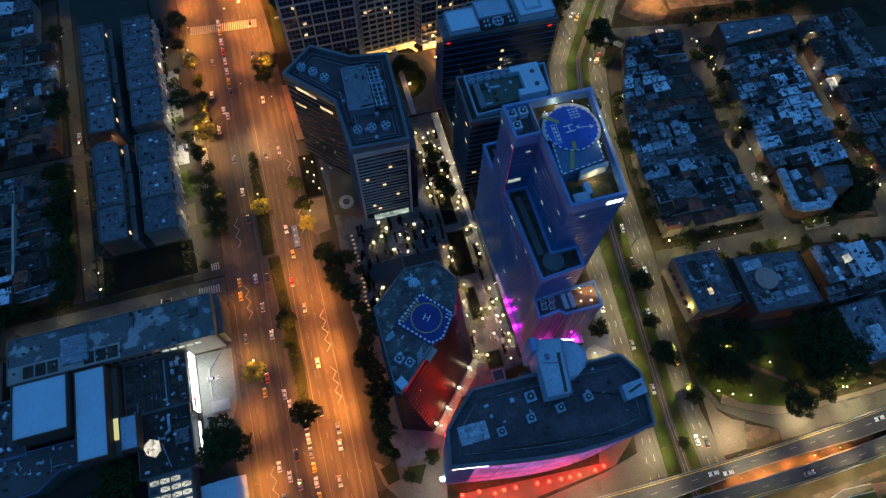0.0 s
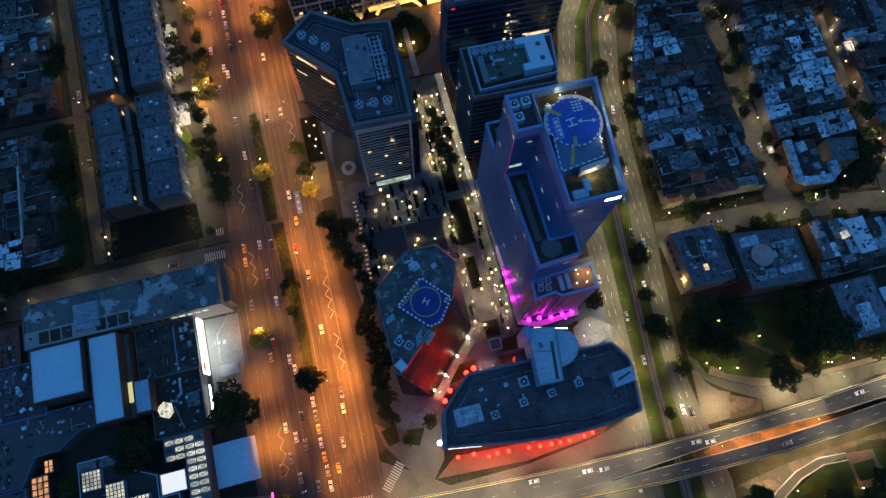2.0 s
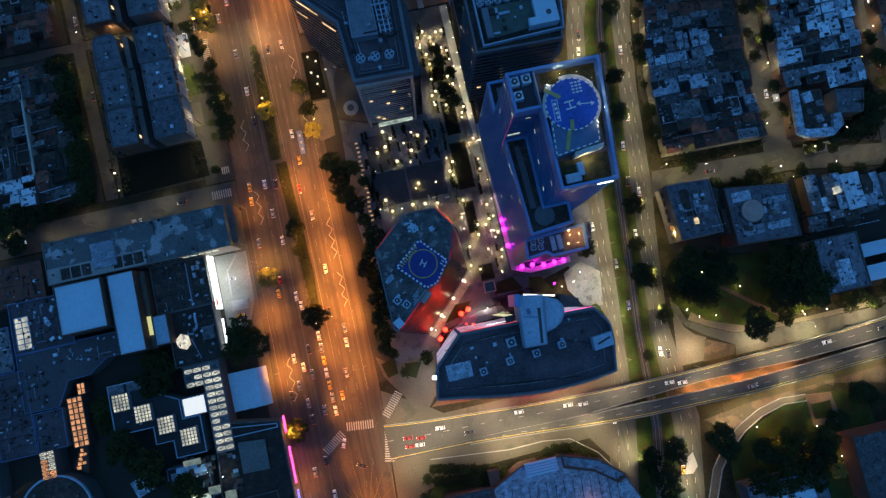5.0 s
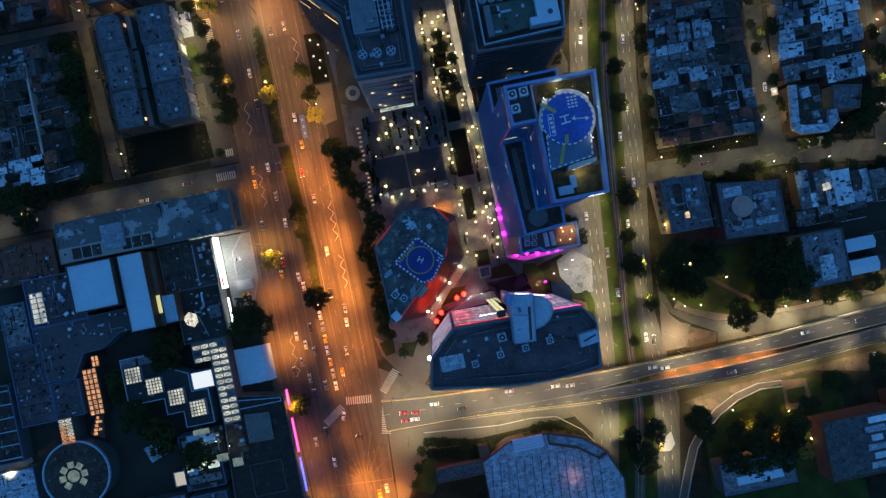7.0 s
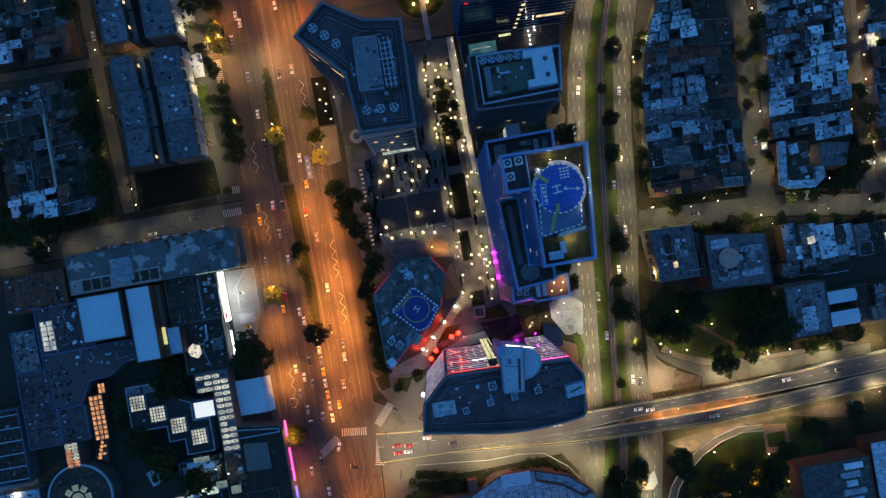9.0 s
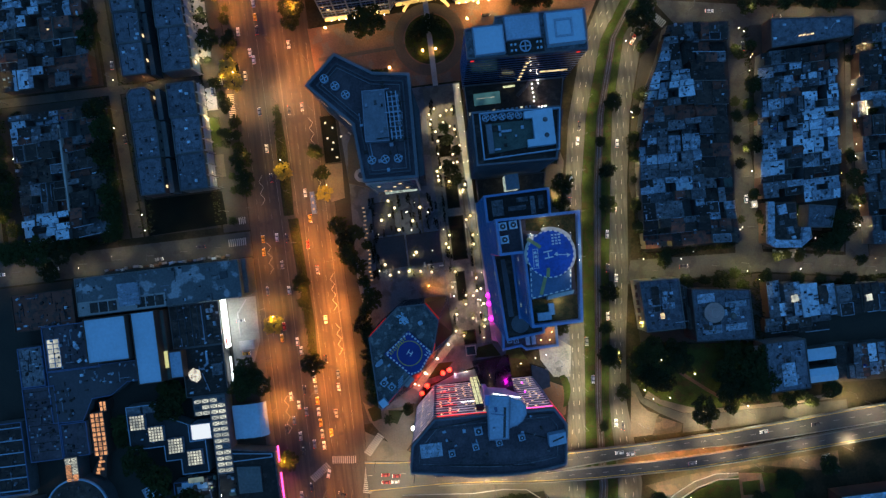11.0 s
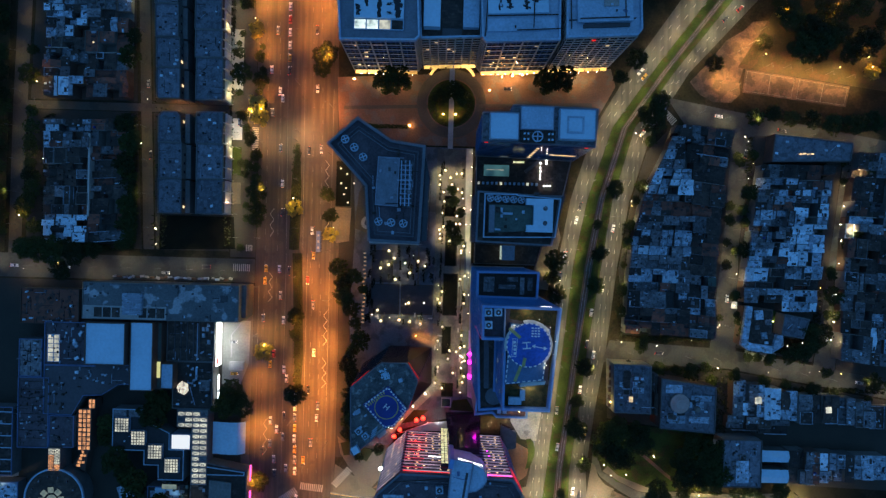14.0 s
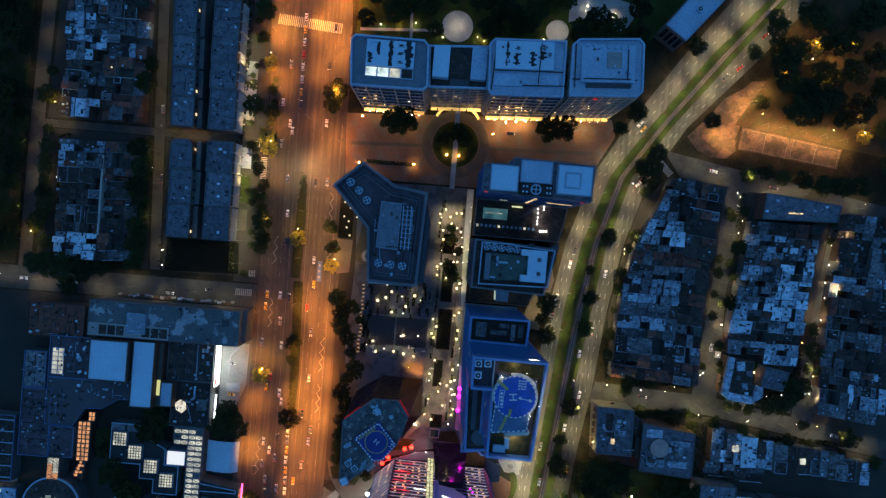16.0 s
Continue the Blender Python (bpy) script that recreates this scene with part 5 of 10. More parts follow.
def dark_block():
    t = thing("office_block", 79, 202, 0, "dark glass office block with pale blue flat roofs", "office block")
    pts = [(52.6, 194), (106.4, 192.4), (107, 210.4), (67, 211.4), (66.6, 207.8), (52.8, 207.4)]
    part("body", Geo().prism(pts, 0, 58.5), glass_dark, t)
    bands(t, pts, 5, 57, 3.9, 0.15, 0.5, glass_blue)
    part("roof_deck", Geo().flat(grow(pts, -0.3), 58.52), ROOF[1], t)
    part("parapet", Geo().ring(grow(pts, 0.2), 0.6, 57.4, 59.8), band_mid, t)
    for x0, y0, x1, y1, h, m in ((56, 194.4, 69.6, 207, 61.5, metal_white), (70.4, 199.5, 86, 210.4, 61, roof_blue), (88.4, 195, 105.4, 209.4, 62.5, metal_white)):
        p = part("roof_volume", Geo().box(x0, y0, 58.5, x1, y1, h), m, t, "pale flat roof volume")
        part("roof_rim", Geo().ring([(x0, y0), (x1, y0), (x1, y1), (x0, y1)], 0.35, h - 0.1, h + 0.5), aluminium_pale, p)
    part("roof_tray", Geo().ring([(92, 198), (100, 198), (100, 206), (92, 206)], 0.8, 62.5, 63.1), roof_blue, t)
    part("plant_deck", Geo().box(70.6, 193.4, 58.5, 87, 199.2, 60.5), ROOF[0], t)
    part("dish", Geo().ring(circle(78.6, 196.4, 2.6, 24), 0.5, 60.5, 61.3), roof_blue, t)
    part("dish_arm", Geo().bar((76.2, 196.4), (81, 196.4), 0.5, 60.9, 0.3), roof_blue, t)
    part("dish_arm", Geo().bar((78.6, 194), (78.6, 198.8), 0.5, 60.9, 0.3), roof_blue, t)
    for x in (72.4, 74.2, 84, 85.6):
        for y in (195, 197.6):
            part("vent", Geo().box(x - 0.4, y - 0.4, 60.5, x + 0.4, y + 0.4, 61.4), metal_white, t)
    part("sign", Geo().box(54, 193.6, 55.6, 55.6, 193.9, 56.3), neon_red, t, "small red glowing sign")
    part("sign", Geo().box(102, 192.1, 55.7, 103.6, 192.5, 56.5), neon_red, t, "small red glowing sign")
    a, b = side(pts, 0)
    for k in range(7):
        pane(t, a, b, 0.52, 0.545, 8 + 6 * k, 9.4 + 6 * k, window_warm, 0.25, "stair_window")
    pane(t, a, b, 0.7, 0.95, 26, 28, window_warm, 0.25)
    pane(t, a, b, 0.25, 0.33, 9, 10.4, window_cool, 0.25)
    w = thing("annex_building", 77, 183, 0, "low dark annex with a lit glass roof", "annex")
    part("body", Geo().prism([(52.5, 172), (100, 172), (104, 191.5), (52.5, 193)], 0, 16), ROOF[0], w)
    part("parapet", Geo().ring([(52.5, 172), (100, 172), (104, 191.5), (52.5, 193)], 0.5, 15.9, 17), band_mid, w)
    part("lit_glass_roof", Geo().box(56.8, 182, 16, 70.4, 188, 16.8), lit_uneven("teal_lit_glass", (0.3, 0.75, 0.7), 0.12, 0.2), w, "glass roof with a dim teal glow")
    part("light_line", Geo().box(58.2, 185.2, 16.8, 67.4, 185.5, 16.95), skylight_glow, w)
    part("lit_pane", Geo().box(72.5, 189.4, 16, 78.4, 190.2, 17.2), stair_glow, w)
    part("roof_slot", Geo().bar((79, 184.6), (87.4, 191.6), 1.8, 16, 0.5), frame_dark, w, "dark slanting roof slot")
    for k in range(14):
        part("roof_vent", Geo().box(53.6 + 2.4 * k, 177.4, 16, 54.8 + 2.4 * k, 178.8, 17.1), skylight_glow if k in (0, 5, 11) else roof_blue, w)
    for x, y in ((87.2, 181), (87.2, 182.8), (87.3, 185), (87.1, 187.2), (87.2, 189.6), (90.4, 191), (90.4, 189.4), (89.4, 177.4), (91, 177.4), (92.6, 177.4)):
        part("string_lamp", Geo().ball(x, y, 17.4, 0.3, 6), white_lamp, w)


dark_block()


# the long white-framed building to the north
def long_building():
    t = thing("office_building", 55, 256, 0, "long office building with a white stone grid facade and lit arcade", "office building")
    wings = (("wing_west", [(-16, 240.5), (19.6, 240.9), (21.6, 243), (20.6, 262.6), (18.4, 265), (-15.4, 265), (-17.5, 262.8)], 56), ("wing_link", [(22.2, 244), (51.4, 245.5), (50.2, 266.5), (21, 264.5)], 50), ("wing_middle", [(53.6, 241.4), (88.4, 243.3), (88, 270.4), (53, 268.8), (50.6, 266.2), (51.6, 243.6)], 56), ("wing_east", [(91.4, 243.8), (124.6, 246), (126.8, 248.6), (125.6, 271.6), (123, 274), (94, 271.4), (91, 268.6)], 58))
    for name, pts, h in wings:
        part(name, Geo().prism(pts, 0, h), glass_dark, t)
        a, b = side(pts, 0)
        wide = name in ("wing_west", "wing_middle")
        cols = max(3, round((b - a).length / (7.8 if wide else 4.4)))
        for k in range(cols + 1):
            u = k / cols
            pane(t, a, b, max(0, u - 0.35 / (b - a).length), u + 0.45 / (b - a).length, 5, h, stone_white, 0.7, "column")
        rise = 7.4 if wide else 3.7
        for k in range(int((h - 5) / rise) + 1):
            pane(t, a, b, 0, 1, 5 + rise * k, 6.2 + rise * k, stone_white, 0.55, "floor_beam")
        if wide:
            for k in range(int((h - 9) / rise) + 1):
                pane(t, a, b, 0, 1, 8.9 + rise * k, 9.2 + rise * k, aluminium, 0.3, "transom")
            for k in range(cols * 3):
                if k % 3:
                    pane(t, a, b, k / cols / 3, k / cols / 3 + 0.2 / (b - a).length, 5, h - 1, aluminium, 0.28, "mullion")
        for i in (1, len(pts) - 1):
            c, d = side(pts, i)
            for k in range(int((h - 5) / 3.7) + 1):
                pane(t, c, d, 0, 1, 5 + 3.7 * k, 6.4 + 3.7 * k, stone_white, 0.4, "floor_beam")
            for k in range(6):
                pane(t, c, d, k / 6, k / 6 + 0.03, 5, h, stone_white, 0.5, "column")
        pane(t, a, b, 0.03, 0.97, 0.4, 4.4, base_glow, 0.12, "lit_arcade", "warm yellow lit arcade")
        out = (b - a).normalized()
        out = Vector((out.y, -out.x)) * 2.2
        for k in range(cols):
            p, q = a.lerp(b, (k + 0.08) / cols), a.lerp(b, (k + 0.92) / cols)
            part("canopy_pane", Geo().prism([tuple(p + out), tuple(q + out), tuple(q + out * 0.3), tuple(p + out * 0.3)], 4.5, 4.7), base_glow, t, "glass canopy pane glowing warm yellow")
        part("roof_deck", Geo().flat(grow(pts, -0.4), h + 0.02), ROOF[0] if name == "wing_link" else roof_steel if name == "wing_west" else roof_pale_smooth, t)
        part("parapet", Geo().ring(grow(pts, 0.3), 0.9, h - 1, h + 1.6), roof_blue, t, "pale blue-grey parapet")
    bay_glow = lit_uneven("lit_bay", (0.85, 1.0, 0.9), 1.0, 0.3)
    rng = random.Random(8)
    for name, pts, h in wings:
        a, b = side(pts, 0)
        for _ in range(4):
            u, z = rng.uniform(0.05, 0.9), 6.4 + 3.7 * rng.randrange(0, 12)
            pane(t, a, b, u, u + 1.8 / (b - a).length, z + 0.2, z + 1.6, window_warm, 0.3)
    # west roof: white sheets with soot, lit glass bays
    top = part("plant_roof", Geo().box(-9.5, 250.5, 56, 14, 263.2, 58.2), metal_white, t, "white plant roof with black soot stains")
    for x0, y0, x1, y1 in ((1.2, 251, 3.4, 262.8), (9.4, 251, 13, 263), (-8.6, 251.8, -6.4, 256.6), (6, 252.4, 8.4, 253.6), (5.8, 256.6, 8.6, 257.8), (6, 260.4, 8.6, 261.6), (-4.4, 256, -2.8, 262)):
        g = Geo()
        for k in range(7):
            f = rng.random()
            g.turned(x0 + (x1 - x0) * rng.uniform(0.3, 0.7), y0 + (y1 - y0) * (k + 0.5) / 7, (x1 - x0) * rng.uniform(0.6, 1.1), (y1 - y0) / 5.5, 58.21, 58.21 + 0.02 * (k + 1), rng.uniform(-25, 25))
        part("soot_patch", g, soot, top)
    for x, y in ((-8, 260.6), (-5, 262), (-7.2, 262)):
        part("roof_vent", Geo().box(x - 0.7, y - 0.6, 58.2, x + 0.7, y + 0.6, 59.2), metal_white, top)
    for k in range(4):
        part("lit_bay", Geo().box(-9.4 + 5.9 * k, 245.6, 56, -3.9 + 5.9 * k, 250.2, 56.7), (bay_glow, bay_glow, skylight_glow, ROOF[0])[k], t, "glass bay lit from within")
        part("bay_frame", Geo().ring([(-9.6 + 5.9 * k, 245.4), (-3.7 + 5.9 * k, 245.4), (-3.7 + 5.9 * k, 250.4), (-9.6 + 5.9 * k, 250.4)], 0.3, 56.1, 57.1), roof_blue, t)
    part("link_roof", Geo().box(23.4, 248.4, 50, 31.4, 264, 55), metal_white, t, "pale link roof")
    part("link_roof", Geo().box(42.4, 249, 50, 50, 265, 53.5), roof_blue, t, "pale link roof")
    part("link_canopy", Geo().box(32.4, 244.6, 50.1, 42, 249, 51), frame_dark, t)
    for a0 in (28, 106):
        arc = circle(38.5, 232.5, 14.5, 10, a0, a0 + 46)
        part("entrance_arc", Geo().prism(arc + circle(38.5, 232.5, 13.1, 10, a0, a0 + 46)[::-1], 3.2, 3.8), base_glow, t, "curved entrance canopy glowing warm yellow")
    mid = part("plant_roof", Geo().prism([(54, 254), (82.5, 255.4), (82, 269), (53.4, 267.6)], 56, 58.6), metal_white, t, "white plant roof with black soot stains")
    for x, y0, y1, wide in ((59.5, 255.8, 267.4, 1.1), (64, 256.4, 262, 2.0), (64.5, 264, 265.5, 1.6), (72, 256.6, 263.4, 2.0), (76.6, 260, 267, 2.6)):
        g = Geo()
        for k in range(9):
            f = (k + 0.5) / 9
            bulge = wide * (1.7 if k % 3 == 1 else 0.7) * rng.uniform(0.7, 1.2)
            g.turned(x + rng.uniform(-0.3, 0.3), y0 + (y1 - y0) * f, bulge, (y1 - y0) / 8 * rng.uniform(0.9, 1.3), 58.6, 58.605 + 0.012 * (k + 1), rng.uniform(-30, 30))
        part("soot_patch", g, soot, mid)
    for a, b, z in (((54, 253.8), (88, 255.4), 56.05), ((68, 247), (90, 248.4), 57.25), ((75.6, 248), (75.8, 268), 58.7), ((91, 252), (124, 254), 58.05), ((93.6, 248), (92.6, 270), 58.05), ((97, 252), (120, 253.4), 61.05), ((118.4, 253), (117.6, 269), 61.05), ((53, 244), (54, 268), 56.05)):
        part("pipe", Geo().bar(a, b, 0.45, z, 0.5), ROOF[0], t)
    for k in range(22):
        x, y = rng.uniform(53, 124), rng.uniform(248, 268)
        z = 58.6 if 54 < x < 82 and y > 256 else 57.2 if 55 < x < 85 and 247.5 < y < 252 else 61 if 97 < x < 120 and 253 < y < 268 else 0
        if z:
            part("roof_unit", Geo().turned(x, y, rng.uniform(0.5, 1.6), rng.uniform(0.5, 1.6), z, z + rng.uniform(0.3, 1.1), 3), rng.choice((ROOF[0], roof_blue, aluminium)), t)
    for x, y in ((77, 265), (80, 262.5)):
        chiller(t, x, y, 58.6, 2.0, 3, 1.2)
    part("roof_terrace", Geo().prism([(54, 246), (86, 247.6), (85.6, 253.6), (54, 252)], 56, 57.2), roof_blue, t)
    part("roof_terrace", Geo().prism([(96, 250.4), (122, 252), (121, 270), (95, 268)], 58, 61), roof_blue, t, "pale raised roof")
    part("roof_pit", Geo().prism([(108, 258), (115, 258.4), (114.6, 266), (107.6, 265.6)], 61, 61.6), concrete, t)
    part("roof_shade", Geo().prism([(99, 248.4), (121, 249.8), (121, 251.4), (99, 250)], 58, 59.4), frame_dark, t)
    for k in range(7):
        part("duct", Geo().box(97 + 3.4 * k, 267.5, 61, 98.2 + 3.4 * k, 269, 62), roof_blue, t)
    part("sign", Geo().box(104, 243.6, 55, 105.8, 244.0, 56), neon_red, t)
    for x in (-12, -8, -4, 0, 4, 8, 12, 16, 56, 60, 64, 68, 72, 76, 80, 84, 94, 99, 104, 109, 114, 119):
        y = 238.2 if x < 50 else 239.2 + (x - 52) * 0.055
        part("bead_lamp", Geo().ball(x, y, 4.9, 0.2, 8), warm, t, "small round lamp over the arcade")
    # covered walk across the forecourt
    w = thing("covered_walkway", 38.5, 224, 0, "straight covered walkway with a pale flat roof", "walkway")
    part("walkway_roof", Geo().box(37.1, 198, 3.4, 39.9, 247, 3.8), concrete, w)
    for k in range(9):
        for x in (37.5, 39.5):
            part("post", Geo().box(x - 0.12, 200 + 5.4 * k, 0, x + 0.12, 200.25 + 5.4 * k, 3.4), frame_dark, w)
    for x in (0, 10, 62, 75, 104, 114):
        lamp("arcade_light", "POINT", (x, 235.5 if x < 50 else 237.5 + (x - 50) * 0.03, 5), (1.0, 0.62, 0.24), 3000, t, 0.5)


long_building()


# the small building north-east of it
t = thing("office_building", 166, 300, 0, "pale-roofed building beside the curving road", "office building")
pts = [(148, 296), (160, 288), (184, 318), (172, 328)]
part("body", Geo().prism(pts, 0, 20), WALL[1], t)
part("roof_deck", Geo().flat(grow(pts, -0.4), 20.02), roof_blue, t)
part("parapet", Geo().ring(pts, 0.5, 19.8, 21), aluminium_pale, t)
a, b = side(pts, 0)
for k in range(4):
    pane(t, a, b, 0.1 + 0.22 * k, 0.25 + 0.22 * k, 5, 18, glass_dark, 0.1)
chiller(t, 166, 306, 20, 3, 50, 1.5)

# garden pavilions north of the long building
for x, y, r in ((34, 292, 8.5), (92, 294, 6)):
    t = thing("garden_circle", x, y, 0, "round paved garden clearing, softly lit", "paving", "round clearings")
    part("paving", Geo().tube(x, y, 0.2, 0.36, r, 28), concrete, t)
    part("rim", Geo().ring(circle(x, y, r + 0.6, 28), 0.6, 0.2, 0.8), concrete, t)
    part("inner_ring", Geo().ring(circle(x, y, r * 0.6, 24), 0.25, 0.36, 0.42), concrete, t)
    lamp("clearing_light", "POINT", (x, y, 6), (1.0, 0.86, 0.52), 1500, None, 0.5)

# ---- the shopping centre west of the avenue ----
ODDS_DARK, ODDS_PALE = Geo(), Geo()
strew_rng = random.Random(29)


def strew(x0, y0, x1, y1, z, sparse, deg=0.0):
    """Boards, hatches, ducts and pipes strewn over one flat roof."""
    r = strew_rng
    for _ in range(int((x1 - x0) * (y1 - y0) / sparse)):
        x, y, a = r.uniform(x0 + 1, x1 - 1), r.uniform(y0 + 1, y1 - 1), r.random()
        if a < 0.25:
            ODDS_DARK.turned(x, y, min(r.uniform(2, 7), x1 - x0 - 2), 0.22, z, z + 0.3, deg + r.choice((0, 90)))
        elif a < 0.8:
            ODDS_DARK.turned(x, y, r.uniform(0.3, 1.3), r.uniform(0.3, 1.1), z, z + r.uniform(0.2, 1.0), deg)
        else:
            ODDS_PALE.turned(x, y, r.uniform(0.5, 1.7), r.uniform(0.5, 1.5), z, z + r.uniform(0.2, 1.2), deg)


def block(name, x0, y0, x1, y1, h, roof_mat, label, category="building", wall=None, rim=0.35, group=""):
    t = thing(name, (x0 + x1) / 2, (y0 + y1) / 2, 0, label, category, group)
    part("wall", Geo().box(x0, y0, 0, x1, y1, h), wall or WALL[2], t)
    part("roof", Geo().box(x0 + rim, y0 + rim, h, x1 - rim, y1 - rim, h + 0.06), roof_mat, t)
    part("parapet", Geo().ring([(x0, y0), (x1, y0), (x1, y1), (x0, y1)], rim, h, h + 0.7), wall or aluminium, t)
    if h < 9.5 and name.endswith("hall"):
        strew(x0, y0, x1, y1, h + 0.06, 11)
    elif roof_mat is peeling:
        strew(x0, y0, x1, y1, h + 0.06, 30)
    return t


def seams(t, x0, y0, x1, y1, z, step, along_x, material, wide=0.12, high=0.1):
    """Raised seams of a sheet roof."""
    u = (x0 if along_x else y0) + step
    while u < (x1 if along_x else y1) - 0.3:
        g = Geo().box(u, y0, z, u + wide, y1, z + high) if along_x else Geo().box(x0, u, z, x1, u + wide, z + high)
        part("seam", g, material, t)
        u += step


def lattice(parent, x0, y0, x1, y1, z, nx, ny, glow, frame, bar=0.3):
    """A glazed skylight: each pane by itself in a grid of bars."""
    dx, dy = (x1 - x0) / nx, (y1 - y0) / ny
    for i in range(nx):
        for j in range(ny):
            part("pane", Geo().box(x0 + dx * i + bar / 2, y0 + dy * j + bar / 2, z, x0 + dx * (i + 1) - bar / 2, y0 + dy * (j + 1) - bar / 2, z + 0.15), glow, parent)
    g = Geo()
    for i in range(nx + 1):
        g.box(x0 + dx * i - bar / 2, y0, z + 0.1, x0 + dx * i + bar / 2, y1, z + 0.35)
    for j in range(ny + 1):
        g.box(x0, y0 + dy * j - bar / 2, z + 0.12, x1, y0 + dy * j + bar / 2, z + 0.33)
    part("glazing_frame", g, frame, parent)


membrane_blue = surface("smooth_grey_membrane", (0.075, 0.07, 0.08), 0.85, 0.8, 0.05, 0.3, 0.2)
bar = block("gallery_building", -157, 99.2, -73, 119, 17, peeling, "long gallery building with a peeling mottled roof", wall=WALL[1])
part("roof_strip", Geo().box(-157, 99.4, 17.1, -112, 106.5, 17.5), concrete, bar, "pale roof strip with a grid of beams")
for k in range(9):
    if k not in (0, 4, 5):
        part("roof_opening", Geo().box(-155.5 + 4.8 * k, 100.4, 17.5, -151.3 + 4.8 * k, 105.6, 17.54), ROOF[0], bar)
part("roof_cabin", Geo().box(-135, 102, 17, -124.5, 113.5, 19.2), ROOF[2], bar, "louvred rooftop cabin")
for k in range(8):
    part("louvre", Geo().box(-134.4, 102.6 + 1.35 * k, 19.2, -125, 103.1 + 1.35 * k, 19.5), aluminium_pale, bar)
part("roof_hatch", Geo().box(-83, 110, 17, -79.4, 113.5, 17.9), frame_dark, bar)
for k in range(14):
    part("window", Geo().box(-127 + 3.4 * k, 98.95, 12.6, -124.6 + 3.4 * k, 99.3, 14.4), window_cool if k > 8 else glass_dark, bar)
part("side_block", Geo().box(-73, 101, 0, -70.6, 119, 13), WALL[2], bar)
rng = random.Random(21)
for k in range(26):
    x = -148 + 2.6 * k + rng.uniform(-0.6, 0.6)
    alone("market_stall", Geo().turned(x, 121.3 + rng.uniform(-0.5, 0.5), rng.uniform(1.2, 2.2), rng.uniform(0.8, 1.4), 0.0, rng.uniform(1.4, 2.2), rng.uniform(-20, 20)), rng.choice((paving_red, ROOF[2], concrete)), "small cluttered street stall beside the gallery wall", "stall", "street stalls")
t = block("hall", -153.5, 75.1, -132, 97.8, 20.4, metal_white, "hall with a broad pale metal roof", wall=WALL[0], rim=0.5)
seams(t, -153, 75.6, -132.5, 97.3, 20.46, 2.6, True, metal_white, 0.05, 0.03)
t = block("hall", -130.7, 61.2, -118.6, 98, 17.6, metal_white, "long hall with a pale metal roof", wall=WALL[0], rim=0.3)
seams(t, -130.4, 61.5, -118.9, 97.7, 17.66, 3.0, False, metal_white, 0.05, 0.03)
part("side_roof", Geo().box(-134, 73.5, 0, -130.8, 97.9, 12), WALL[0], t)
t = block("service_block", -118.4, 61, -115.9, 97.4, 12.4, ROOF[5], "narrow service block with a lit yellow stair", wall=WALL[0])
part("lit_stair", Geo().box(-118.2, 67.4, 12.5, -116.3, 76, 13.3), lit("yellow_stair_light", (0.9, 0.85, 0.35), 0.7), t, "yellow lit stair roof")
block("hall", -115.4, 61.8, -108.5, 75.6, 14.6, roof_blue, "small hall with a pale roof", wall=WALL[0])
t = block("hall", -114.7, 76, -88.6, 98.6, 9, ROOF[0], "dark ribbed flat-roofed shop hall", wall=WALL[2])
seams(t, -114, 76.5, -96, 98, 9.06, 3.4, True, frame_dark, 0.5, 0.5)
part("roof_rail", Geo().box(-98.2, 77, 9.06, -97.7, 97, 9.5), aluminium_pale, t)
for x, y in ((-94.5, 94), (-92.5, 94), (-94.5, 90.5), (-91.6, 87)):
    part("roof_unit", Geo().box(x - 0.7, y - 1.1, 9.06, x + 0.7, y + 1.1, 10.2), ROOF[2], t)
t = block("hall", -111, 49.8, -89, 75.8, 9, ROOF[0], "dark flat-roofed shop hall with a small lit skylight", wall=WALL[2])
part("skylight", Geo().prism([(-109, 62.4), (-107.6, 58.8), (-104.4, 57.4), (-102.2, 59.6), (-102.6, 63.6), (-106, 65)], 9.1, 9.6), lit_uneven("lit_canopy", (1.0, 0.88, 0.66), 0.8, 0.9), t, "irregular tent skylight glowing cream")
part("roof_rail", Geo().bar((-101.5, 62), (-98.6, 52), 0.35, 9.1, 0.4), aluminium_pale, t)
part("roof_rail", Geo().box(-98.6, 66, 9.1, -97.6, 73, 9.5), roof_blue, t)
part("roof_unit", Geo().box(-96, 60, 9.1, -90.5, 66, 10.0), ROOF[1], t)
# white light wall on the avenue side
t = thing("light_wall", -87.4, 76, 0, "tall white light wall along the shop front", "light wall")
part("panel", Geo().box(-88.4, 73, 0.2, -87.6, 98.5, 7.0), screen_white, t, "brilliant white glowing panel")
part("panel", Geo().box(-87.6, 54.5, 4, -87.1, 68, 5.2), neon_white, t, "white glowing line")
part("frame", Geo().box(-88.6, 72.6, 0, -88.4, 98.8, 7.4), frame_dark, t)
part("red_sign", Geo().box(-87.55, 74.2, 6, -87.3, 78, 8), neon_red, t)
part("orange_sign", Geo().box(-90.4, 62.6, 6, -90.1, 67.6, 8), lit("orange_sign_light", (1, 0.4, 0.05), 2.5), t)
lamp("light_wall_glow", "POINT", (-83, 87, 7), (0.95, 1.0, 0.93), 5200, t, 1.5)
lamp("light_wall_glow", "POINT", (-82, 76, 6), (0.95, 1.0, 0.95), 1300, t, 1.2)
